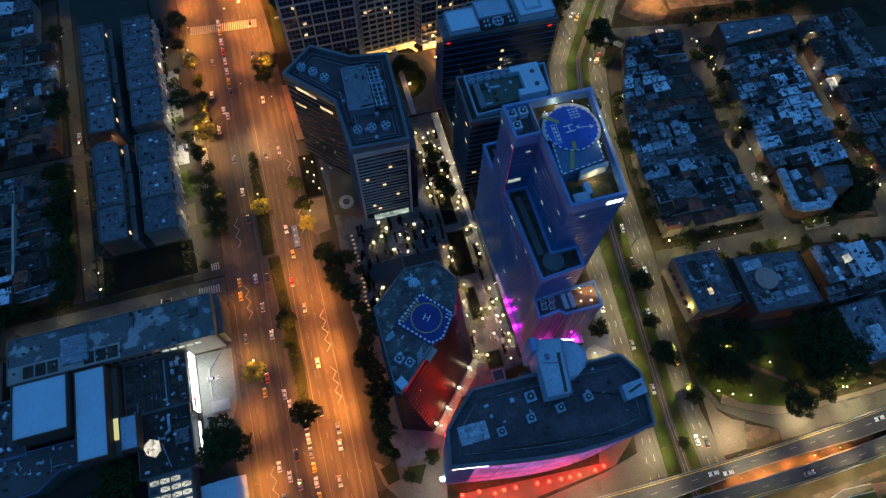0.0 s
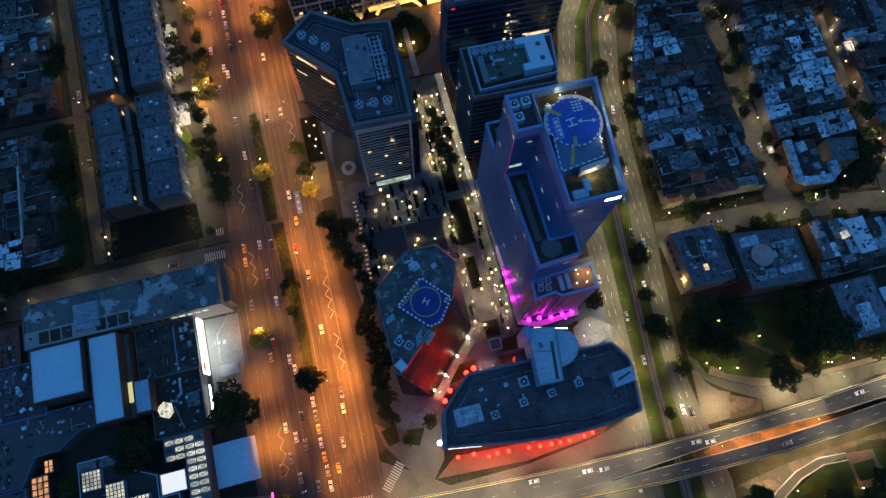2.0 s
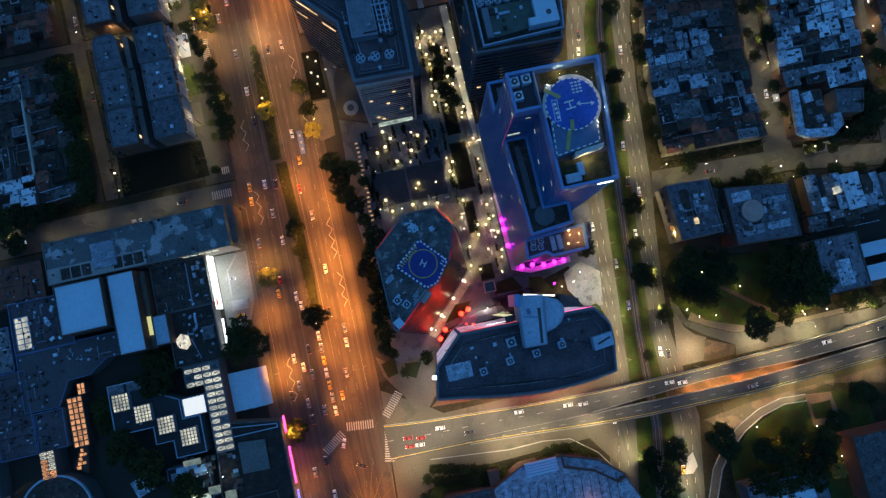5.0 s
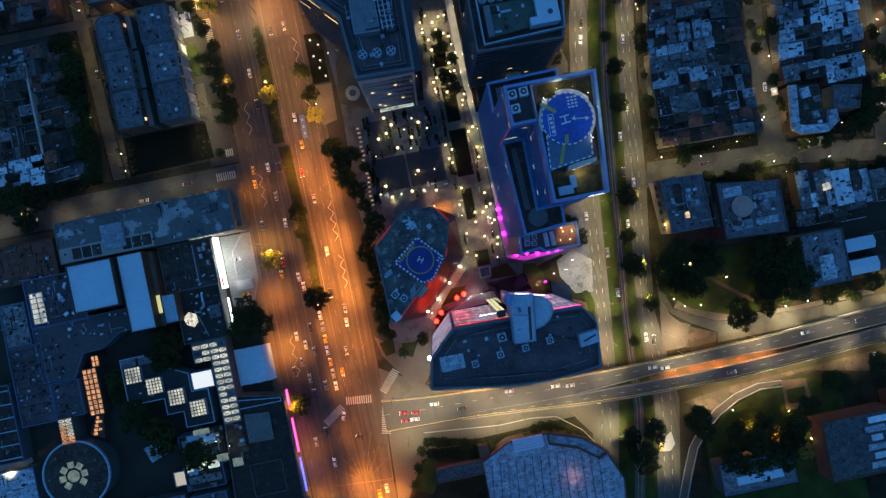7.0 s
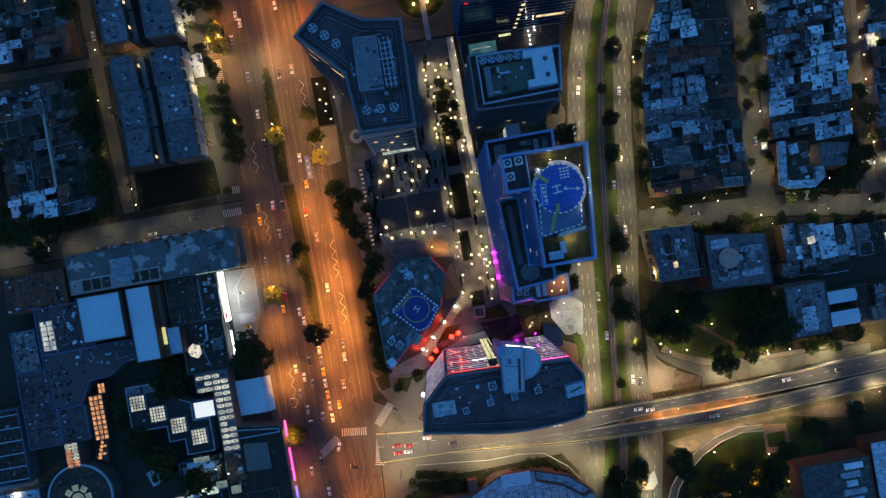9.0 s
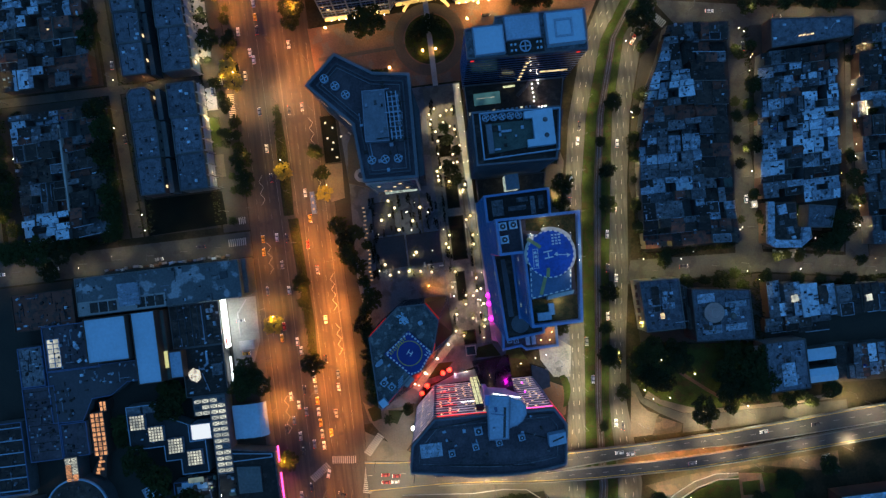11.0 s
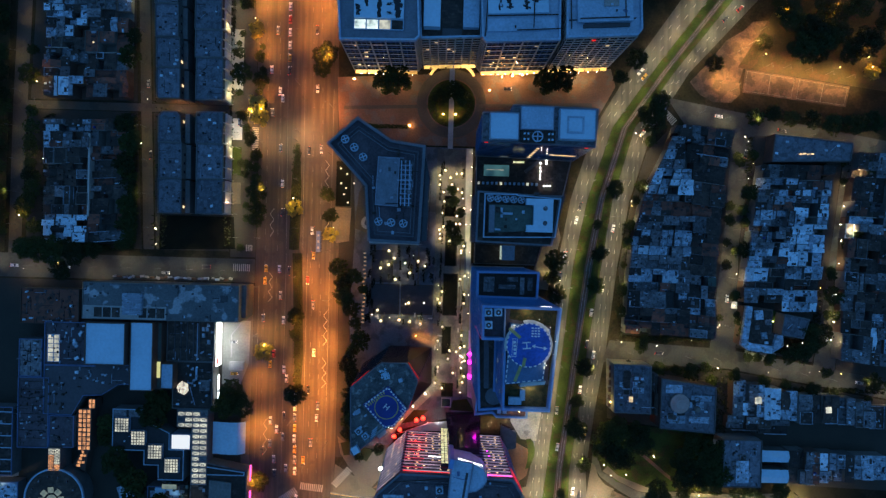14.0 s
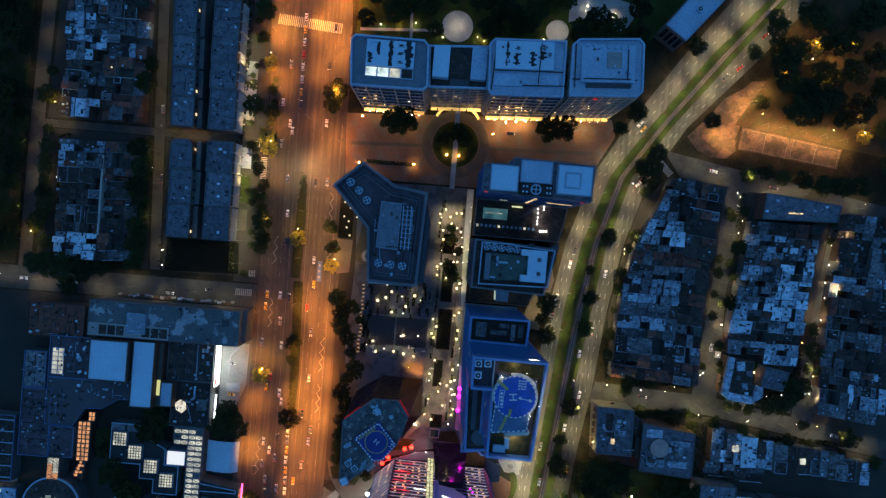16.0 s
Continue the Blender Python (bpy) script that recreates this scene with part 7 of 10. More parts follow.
def row_house(q, h, tone, group, yards=True, rooms=1.0):
    """A terraced house that fills its plot: front rooms, a small patio, back rooms, each under its own roof."""
    r = house_rng
    cx, cy = across(q, 0.5, 0.5)
    deep, wide = (Vector(q[1]) - Vector(q[0])).length, (Vector(q[3]) - Vector(q[0])).length
    t = thing("house", cx, cy, 0.15, "low town house with " + WORDS[tone] + " among its neighbours", "house", group)
    w = r.choice(WALL)
    walls, tops, corner = Geo(), [], {}
    odds, sparse = (ODDS_DARK, 13) if tone in (0, 4, 5) else (ODDS_PALE, 8)
    slant = math.degrees(math.atan2(q[1][1] - q[0][1], q[1][0] - q[0][0]))

    def foot(p):
        key = (round(p[0], 2), round(p[1], 2))
        if key not in corner:
            corner[key] = len(walls.v)
            walls.v.append((*p, 0.15))
        return corner[key]

    def tower_up(base, top, z):
        low, m = [foot(p) for p in base], len(walls.v)
        walls.v += [(*p, z) for p in top]
        walls.f.append((m, m + 1, m + 2, m + 3))
        for j in range(4):
            i = (j + 1) % 4
            walls.f.append((low[j], low[i], m + i, m + j))

    n = max(2, round(deep / (r.uniform(4.1, 7.6) * rooms)))
    cuts = [0.0] + sorted((k + r.uniform(-0.3, 0.3)) / n for k in range(1, n)) + [1.0]
    patio = r.randrange(1, n) if yards and n > 2 and r.random() < 0.85 else -1
    for k in range(n):
        u0, u1 = cuts[k], cuts[k + 1]
        split = r.uniform(0.35, 0.65) if wide > 5.5 and r.random() < 0.62 else 1.0
        for v0, v1 in ((0.0, split), (split, 1.0)) if split < 1 else ((0.0, 1.0),):
            e = 0.03
            base = [across(q, u0, v0), across(q, u1, v0), across(q, u1, v1), across(q, u0, v1)]
            pts = [across(q, u0 + e / deep, v0 + e / wide), across(q, u1 - e / deep, v0 + e / wide), across(q, u1 - e / deep, v1 - e / wide), across(q, u0 + e / deep, v1 - e / wide)]
            if k == patio and (v1 - v0 < 0.99 or r.random() < 0.4) and v0 == 0.0:
                tower_up(base, pts, 0.5)
                continue
            z = max(3.2, h + r.choice((-3.6, -2.6, -1.2, -0.5, -0.25, 0, 0, 0.1, 0.5, 1.4)))
            tower_up(base, pts, z)
            x = r.random()
            shade = tone if x < 0.6 else 0 if x < 0.7 else 4 if x < 0.78 and tone in (0, 1, 4) else max(0, min(3, (tone if tone < 4 else 0) + r.choice((-1, -1, 1, 1))))
            x = r.random()
            kind = "gable" if (shade == 4 and x < 0.7) or x < 0.1 else "lean" if x < 0.5 else "flat"
            o = 0.16 if kind != "flat" else 0.0
            flat_pts = grow(pts, o) if pts[0] != pts[1] else pts
            size = max(2.0, (u1 - u0) * deep * (v1 - v0) * wide)
            for _ in range(int(size / sparse + r.random())):
                p, a = across(pts, r.uniform(0.06, 0.94), r.uniform(0.06, 0.94)), r.uniform(0.25, 1.3)
                odds.turned(p[0], p[1], a, r.uniform(0.25, 0.9) if r.random() < 0.75 else r.uniform(1.4, 2.6), z + 0.03, z + (0.16 if kind == "flat" else 0.6) + r.uniform(0.1, 0.9), slant + r.choice((0, 90)))
            part("roof_sheet", cell_roof(flat_pts, z + 0.02, kind, r.uniform(0.35, 0.9) if kind == "lean" else r.uniform(0.9, 1.7), r.random() < 0.5), ROOF[shade], t)
            if kind == "flat":
                tops.append((pts, z + 0.17))
                if r.random() < 0.55:
                    part("parapet", Geo().ring(pts, 0.22, z, z + r.uniform(0.4, 0.8)), r.choice((w, WALL[2], WALL[2], ROOF[0], ROOF[1], ROOF[2])), t)
    part("wall", walls, w, t)
    for pts, z in tops[:1]:
        u, v, x = r.uniform(0.2, 0.7), r.uniform(0.2, 0.7), r.random()
        p = across(pts, u, v)
        if x < 0.25:
            part("water_tank", Geo().tube(p[0], p[1], z, z + 1.3, 0.6, 10, 0.5), r.choice((frame_dark, ROOF[2], ROOF[1], heli_deep)), t)
        elif x < 0.75:
            part("roof_vent", Geo().turned(p[0], p[1], r.uniform(0.5, 1.7), r.uniform(0.5, 1.3), z, z + r.uniform(0.3, 1.1), r.uniform(-8, 8)), r.choice((ROOF[0], ROOF[1], ROOF[1], ROOF[2], WALL[2])), t)
        elif x < 0.84:
            part("skylight", Geo().turned(p[0], p[1], r.uniform(0.8, 1.6), r.uniform(0.6, 1.2), z, z + 0.3, r.uniform(-8, 8)), window_warm if r.random() < 0.2 else ROOF[3], t)
    if r.random() < 0.5:
        a, b = across(q, r.uniform(0, 0.2), 0.0), across(q, r.uniform(0.55, 1.0), 0.0)
        part("party_wall", Geo().bar(a, b, 0.24, h - 0.4, r.uniform(0.7, 1.2)), r.choice((WALL[1], ROOF[1], ROOF[2], stone_white)), t, "raised party wall with a pale coping")
    return t


def along(line, y):
    for (x0, y0), (x1, y1) in zip(line, line[1:]):
        if y <= y1:
            return x0 + (x1 - x0) * (y - y0) / (y1 - y0)
    return line[-1][0]


def terrace(street, back, tones, group, low=7.2, high=9.2):
    """A row of houses between a street line and the line of the back walls, from south to north."""
    n = len(tones)
    marks = [0.0] + [(k + house_rng.uniform(-0.34, 0.34)) / n for k in range(1, n)] + [1.0]

    def spot(line, f):
        y = line[0][1] + (line[-1][1] - line[0][1]) * f
        return (along(line, y), y)

    for k, tone in enumerate(tones):
        q = [spot(street, marks[k]), spot(back, marks[k]), spot(back, marks[k + 1]), spot(street, marks[k + 1])]
        if street[0][0] > back[0][0]:
            q = [q[1], q[0], q[3], q[2]]
        row_house(q, house_rng.uniform(low, high), tone, group)


E_MID = [(173.6, 97), (172.8, 135), (174.5, 161), (172.8, 187), (172.4, 214)]
terrace([(138.2, 98), (139.4, 132), (141.4, 152), (147.4, 178.5), (156.8, 195.6), (163.2, 213.6)], E_MID, (4, 0, 1, 1, 2, 1, 2, 2, 1, 4, 1, 3, 3, 2, 1, 0), "houses of the east terraces")
terrace([(188.4, 96), (188.3, 136), (190.4, 166), (192.6, 195), (195, 211.5)], E_MID, (0, 4, 1, 0, 5, 0, 4, 0, 0, 4, 0, 0, 0, 0, 0, 0), "houses of the east terraces")
M_MID = [(225.1, 92), (225.6, 126.3), (229.1, 159.3), (231.6, 185.5), (232.2, 193.5)]
terrace([(203.5, 116.8), (203.6, 124.4), (206.4, 150.8), (210, 180.4), (212, 193.5)], [(225.4, 116.8)] + M_MID[1:], (1, 0, 3, 1, 2, 1, 1, 2, 1, 1, 2, 0), "houses of the middle terraces")
terrace([(243.9, 112.4), (247.2, 137.9), (248.3, 160.9), (250.6, 187), (252, 193.8)], [(225.4, 112.4)] + M_MID[1:], (2, 2, 0, 2, 3, 3, 3, 2, 3, 2, 1, 0), "houses of the middle terraces")
O_MID = [(275, 84), (277.5, 129), (279, 161), (281, 184), (284, 202)]
terrace([(258.6, 86), (259.4, 129), (260.8, 161.6), (263.4, 184.6), (266, 202)], O_MID, (1, 1, 0, 0, 0, 1, 0, 0, 1, 2, 0, 0, 0, 1), "houses of the outer terraces")
terrace([(297, 82), (297, 202)], O_MID, (1, 2, 1, 0, 1, 0, 0, 1, 2, 1, 0, 0), "houses of the outer terraces")
W_MID = [(-160.6, 140), (-160.4, 155), (-159.8, 208)]
terrace([(-184.8, 139.6), (-185.4, 190), (-186, 207.4)], W_MID, (3, 3, 0, 0, 0, 0, 0, 1, 2), "houses of the west blocks", 6.6, 8.2)
terrace([(-139.6, 142), (-139.4, 208.6)], W_MID, (0, 4, 0, 0, 4, 0, 4, 4, 4), "houses of the west blocks", 6.2, 7.6)
NW_MID = [(-163.6, 220.4), (-163.4, 296)]
terrace([(-186.6, 220.4), (-187, 296)], NW_MID, (3, 1, 1, 0, 2, 2, 2, 1, 0), "houses of the west blocks", 6.6, 8.2)
terrace([(-140.4, 221), (-141.4, 296)], NW_MID, (4, 4, 0, 4, 1, 0, 1, 0, 4), "houses of the west blocks", 6.2, 7.6)
for k in range(5):
    row_house([(-197 + 0.2 * k, 297 + 9 * k), (-150, 297 + 9 * k), (-150, 305.8 + 9 * k), (-197 + 0.2 * k, 305.8 + 9 * k)], 8 + (k % 3), (1, 0, 2, 1, 4)[k], "houses of the west blocks", True, 1.6)
PARK_ROW = "houses by the park"
for x0, y0, x1, y1, tone in ((200, 53.6, 208.5, 72.6, 2), (208.5, 53, 217, 71, 1), (217, 52, 226, 69.4, 3), (226, 51, 236.5, 67.4, 2), (236.6, 50, 249, 66, 0), (249.4, 50.6, 258, 66, 0), (258, 50, 268, 64.6, 1), (268, 49, 279, 62.8, 1), (279, 47, 292, 60, 2), (232, 16.4, 241, 35, 0), (241, 16.4, 249, 34.6, 1), (249, 17, 258.6, 34, 2), (258.6, 18, 268, 33.4, 1), (268, 20, 286, 33, 2), (198, 45.4, 214, 53, 1), (214, 44, 231, 52, 0)):
    row_house([(x0, y0), (x1, y0), (x1, y1), (x0, y1)], house_rng.uniform(7.4, 9.2), tone, PARK_ROW, True, 1.1)
roof_felt = surface("roof_felt", (0.135, 0.142, 0.17), 0.85, 1.4, 0.25, 0.45, 0.3, second=(0.095, 0.097, 0.115), amount=0.46, random_tone=0.25)


def flat_block(name, pts, z, label, category, group, cover, units, rim=0.45):
    """A flat-roofed house of several storeys: parapet, copings, roof boxes, pipes and hatches."""
    r = house_rng
    t = thing(name, pts[0][0], pts[0][1], 0.15, label, category, group)
    part("wall", Geo().prism(pts, 0.15, z), r.choice(WALL), t)
    part("roof_deck", Geo().flat(grow(pts, -rim + 0.02), z + 0.03), cover, t)
    part("parapet", Geo().ring(grow(pts, 0.06), rim, z - 0.3, z + 0.7), WALL[2], t)
    inner = grow(pts, -1.6)
    if len(pts) == 4 and units < 10:
        strew(max(pts[0][0], pts[3][0]), max(pts[0][1], pts[1][1]), min(pts[1][0], pts[2][0]), min(pts[2][1], pts[3][1]), z + 0.03, 24)
    for k in range(units):
        p, x = across(inner, r.random(), r.random()), r.random()
        if x < 0.3:
            part("pipe", Geo().bar(p, (p[0] + r.choice((0.01, 2.6)), p[1] + r.choice((2.6, 0.02))), 0.2, z + 0.03, 0.3), r.choice((ROOF[0], ROOF[2])), t)
        elif x < 0.8:
            part("roof_vent", Geo().turned(*p, r.uniform(0.4, 1.3), r.uniform(0.4, 1.1), z + 0.03, z + r.uniform(0.3, 1.0), 2), r.choice((ROOF[0], ROOF[1], ROOF[2])), t)
        else:
            part("roof_hatch", Geo().turned(*p, 1.6, 1.2, z + 0.03, z + 0.5, 2), r.choice((ROOF[2], ROOF[3])), t)
    return t


APARTMENTS, FLATS = "apartment rows by the avenue", "grey flat-roofed apartment house in a row beside a lane"
for k, (y0, y1, z) in enumerate(((157.2, 176, 13.6), (176.2, 195.4, 13.9), (195.6, 212.6, 13.4), (219.4, 236, 13.8), (236.2, 252.4, 13.4), (252.6, 270.4, 14), (270.6, 291.6, 13.6))):
    x0, lean = -119.2 - 0.045 * max(0, y0 - 176), 0.02
    ends = [(x0, y0), (x0 + 12.6, y0), (x0 + 12.4, y1), (x0 - 0.4, y1)]
    if k == 2:
        ends = [(x0, y0), (x0 + 12.4, y0), (x0 + 11.6, y1 - 2.4), (x0 + 9.4, y1), (x0 + 2.2, y1), (x0 - 0.2, y1 - 2.6)]
    t = flat_block("apartment_house", ends, z, FLATS, "apartment house", APARTMENTS, roof_felt, 5)
    # low annexe on the yard side
    part("annexe", Geo().prism([(x0 + 12.8, y0 + 0.4), (x0 + 15.4, y0 + 0.4), (x0 + 15, y1 - 0.4), (x0 + 12.6, y1 - 0.4)], 0.15, 9.2), WALL[2], t)
    for j in range(3):
        y = y0 + 3 + j * (y1 - y0 - 5) / 3
        part("window", Geo().box(x0 + 12.55, y, 10.2, x0 + 12.85, y + 1.4, 12.0), window_warm if (k + j) % 4 == 0 else glass_dark, t)
for k, (y0, y1, z) in enumerate(((157.4, 176.2, 13.0), (176.4, 195.2, 13.3), (195.4, 212.8, 13.6), (219.2, 242, 13.2), (242.2, 257, 13.4), (257.2, 291.6, 13.4))):
    x0, x1 = -99.2 - 0.03 * max(0, y0 - 176), -84.6 - 0.03 * max(0, y0 - 176)
    t = flat_block("apartment_house", [(x0, y0), (x1, y0), (x1, y1), (x0, y1)], z, "grey apartment house with white-framed balconies on the street side", "apartment house", APARTMENTS, roof_felt, 5)
    bays = max(3, round((y1 - y0) / 5.4))
    for j in range(bays):
        y = y0 + 0.3 + j * (y1 - y0 - 0.6) / bays
        step = (y1 - y0 - 0.6) / bays
        part("balcony_fin", Geo().box(x1 + 0.06, y, 0.15, x1 + 1.5, y + 0.3, z + 0.2), stone_white, t, "white balcony partition")
        for f in range(3):
            part("balcony", Geo().box(x1 + 0.06, y + 0.3, 3.4 + 3.3 * f, x1 + 1.4, y + step, 3.7 + 3.3 * f), stone_white, t)
    for j in range(2):
        y = y0 + (y1 - y0) * (0.25 + 0.45 * j)
        part("window", Geo().box(x1, y, 7.2, x1 + 0.12, y + 1.8, 9.0), window_warm if (j + k) % 2 else window_cool, t)
big_north = flat_block("apartment_house", [(216.2, 195), (259.6, 196.4), (261, 206.4), (217.6, 210.4)], 9.6, "long flat-roofed apartment house with a smooth blue-grey roof", "apartment house", "houses of the middle terraces", roof_felt, 10)
for k in range(4):
    part("lit_skylight", Geo().turned(232 + 2.1 * k, 199.6 + 0.2 * (k % 2), 1.6, 0.7, 9.65, 10.0, 8), window_warm, big_north, "slanted skylight lit warm from within")


def clutter(t, x0, y0, x1, y1, z, count):
    """Terraces, plant boxes, pipes and low walls on a large flat roof."""
    r = house_rng
    for _ in range(count):
        x, y, q = r.uniform(x0 + 0.6, x1 - 5.6), r.uniform(y0 + 0.6, y1 - 5.6), r.random()
        if q < 0.35:
            part("roof_sheet", Geo().box(x, y, z, x + r.uniform(2, 5), y + r.uniform(2, 5), z + r.uniform(0.15, 0.9)), ROOF[r.choice((0, 0, 1, 1, 2))], t)
        elif q < 0.6:
            a = r.uniform(2.4, 5)
            part("low_wall", Geo().ring([(x, y), (x + a, y), (x + a, y + 3), (x, y + 3)], 0.2, z, z + 0.9), r.choice((WALL[1], ROOF[1], ROOF[2])), t)
        else:
            part("roof_vent", Geo().box(x, y, z, x + r.uniform(0.5, 1.6), y + r.uniform(0.5, 1.6), z + r.uniform(0.3, 1.4)), ROOF[r.choice((0, 1, 2))], t)


t = flat_block("apartment_house", [(131.4, 55.4), (151.4, 55.2), (151, 81.4), (130.4, 82)], 15.5, "broad apartment house with cluttered dark roof terraces", "apartment house", PARK_ROW, roof_felt, 4)
clutter(t, 132.6, 56.4, 150.4, 80, 15.54, 24)
part("lit_well", Geo().box(139.4, 61.4, 15.5, 141.4, 64.4, 15.9), window_warm, t)
for k in range(6):
    part("balcony", Geo().box(129.6, 57 + 4.1 * k, 9, 131, 59.4 + 4.1 * k, 10), WALL[0], t)
row_house([(152, 54), (156, 54), (156, 76), (152, 78)], 11, 0, PARK_ROW)
t = flat_block("apartment_house", [(156.4, 47.6), (186.4, 45.4), (186.6, 70.8), (156.6, 74.8)], 16, "broad apartment house with a round dome among pale roof terraces", "apartment house", PARK_ROW, roof_felt, 4)
clutter(t, 158, 49, 185, 71, 16.04, 26)
dome = part("dome", Geo().tube(166.5, 61.6, 16, 17.6, 5.4, 28), WALL[1], t, "round pale rose dome on the roof")
part("dome_cap", Geo().tube(166.5, 61.6, 17.6, 19.2, 5.2, 28, 2.6), surface("rose_dome", (0.42, 0.3, 0.27), 0.7, 1.2, 0.2, 0.25, 0.1), dome)
part("small_dome", Geo().tube(176.5, 58.6, 16, 17.8, 1.9, 18, 1.2), WALL[1], t)
for x0, y0, x1, y1 in ((173, 63, 184, 66), (159, 67, 168, 71.6), (172, 51, 183, 54.5), (160, 50.6, 170, 55)):
    part("roof_sheet", Geo().box(x0, y0, 16.1, x1, y1, 16.6), ROOF[2], t)
t = flat_block("apartment_house", [(193, 15.5), (214, 15.5), (214, 41.5), (193, 41.5)], 13, "apartment house with balconies beside the park", "apartment house", PARK_ROW, roof_felt, 6)
clutter(t, 193.6, 16, 213.6, 41, 13.04, 16)
for k in range(5):
    part("balcony", Geo().box(191 + 0.3 * k, 36 - 4 * k, 4 + 1.6 * k, 193, 39 - 4 * k, 5 + 1.6 * k), stone_white, t)
part("roof_sheet", Geo().box(200, 18, 13.1, 207, 30, 13.8), ROOF[2], t)
for x, y in ((213, 62.6), (252, 58.4)):
    b = alone("roof_lantern", Geo().turned(x, y, 3.2, 3.4, 8.6, 10.4, 6), skylight_glow, "pale glass roof lantern lit from within", "skylight", "roof lanterns")
for y0, y1 in ((28.6, 34.6), (17, 24)):
    b = thing("hall", 222, (y0 + y1) / 2, 0.15, "small hall with a smooth pale blue metal roof", "hall", "pale-roofed halls")
    part("wall", Geo().box(214.4, y0, 0.15, 231, y1, 9.2), WALL[1], b)
    part("roof", Geo().loft([(214.2, y0 - 0.2), (231.2, y0 - 0.2), (231.2, y1 + 0.2), (214.2, y1 + 0.2)], 9.2, [(214.2, (y0 + y1) / 2 - 0.2), (231.2, (y0 + y1) / 2 - 0.2), (231.2, (y0 + y1) / 2 + 0.2), (214.2, (y0 + y1) / 2 + 0.2)], 10.4), metal_white, b)
alone("roof_clutter", ODDS_DARK, roof_bits_material("dark_roof_odds", ((0.0, (0.02, 0.018, 0.02)), (0.45, (0.05, 0.04, 0.04)), (0.7, (0.1, 0.1, 0.115)), (0.88, (0.24, 0.28, 0.34)), (0.97, (0.45, 0.55, 0.64)))), "hatches, boards and tanks strewn over the dark roofs", "roof clutter", kind="stuff")
alone("roof_clutter", ODDS_PALE, roof_bits_material("pale_roof_odds", ((0.0, (0.025, 0.023, 0.026)), (0.24, (0.07, 0.06, 0.06)), (0.42, (0.14, 0.15, 0.17)), (0.68, (0.26, 0.31, 0.38)), (0.9, (0.48, 0.6, 0.72)))), "hatches, boards and tanks strewn over the pale roofs", "roof clutter", kind="stuff")
# white party wall in the west block
w = alone("party_wall", Geo().box(-160.6, 154.5, 0.15, -159.6, 200, 8.6), stone_white, "long white party wall between the houses", "wall")
# the horseshoe house round its roof terrace, the dark-roofed house and their yards
t = thing("apartment_house", 212, 100, 0.15, "horseshoe-shaped apartment house with pale roofs round a cluttered terrace", "apartment house", "houses of the middle terraces")
part("body", Geo().prism([(204.6, 114.6), (202.2, 93.6), (206.6, 90.6), (219, 89.2), (225.2, 93.6), (225, 98.8), (220, 100), (220.4, 113)], 0.15, 8.2), WALL[0], t)
part("terrace_floor", Geo().flat([(206, 113), (204.4, 95.6), (218.8, 93.6), (224, 96.6), (219.4, 99.6), (219.8, 112.4)], 8.23), ROOF[0], t)
for pts, name in (([(204.4, 115), (208, 114.6), (205.9, 95.2), (202, 93.4)], "west_wing"), ([(202, 93.3), (206.5, 90.3), (219.1, 88.9), (220, 92.9), (208, 94.3), (205.9, 95.1)], "south_wing"), ([(219.2, 88.9), (225.6, 93.4), (225.2, 99), (221.6, 99.4), (220.1, 92.9)], "east_wing")):
    part(name, Geo().prism(pts, 8.2, 10.4), ROOF[2], t, "pale-roofed wing of the horseshoe house")
for k, (x, y, a, b, z) in enumerate(((212, 110, 4.2, 5, 10), (211.5, 103, 2.4, 2.2, 9), (215.4, 98.6, 3, 3.6, 9.6), (217.6, 106, 3.4, 3, 9), (211, 97.6, 2.6, 2, 9), (216.8, 94.6, 1.8, 1.4, 9.4), (222.4, 97, 1.6, 1.8, 11), (213.6, 106.6, 1.2, 3, 8.9))):
    part("roof_box", Geo().turned(x, y, a, b, 8.2, z, 6), ROOF[(2, 1, 2, 1, 0, 3, 2, 0)[k]], t)
flat_block("house", [(224.6, 99.2), (237, 97.4), (240.4, 108.4), (226.4, 111)], 9, "low house with a smooth dark blue-grey roof", "house", "houses of the middle terraces", roof_felt, 4)
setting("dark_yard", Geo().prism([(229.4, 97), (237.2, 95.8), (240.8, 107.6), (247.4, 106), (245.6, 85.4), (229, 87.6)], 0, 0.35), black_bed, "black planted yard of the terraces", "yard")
setting("pale_yard", Geo().prism([(209, 83.8), (226.6, 82.6), (227, 87.8), (219.4, 87.8), (209.4, 89)], 0, 0.3), forecourt_pale, "small pale paved front yard", "yard")
alone("court_lawn", Geo().prism([(220.8, 100.8), (224.2, 99.6), (226, 111.4), (221, 112.6)], 0.15, 0.6), grass, "small green courtyard lawn", "lawn", kind="structure")

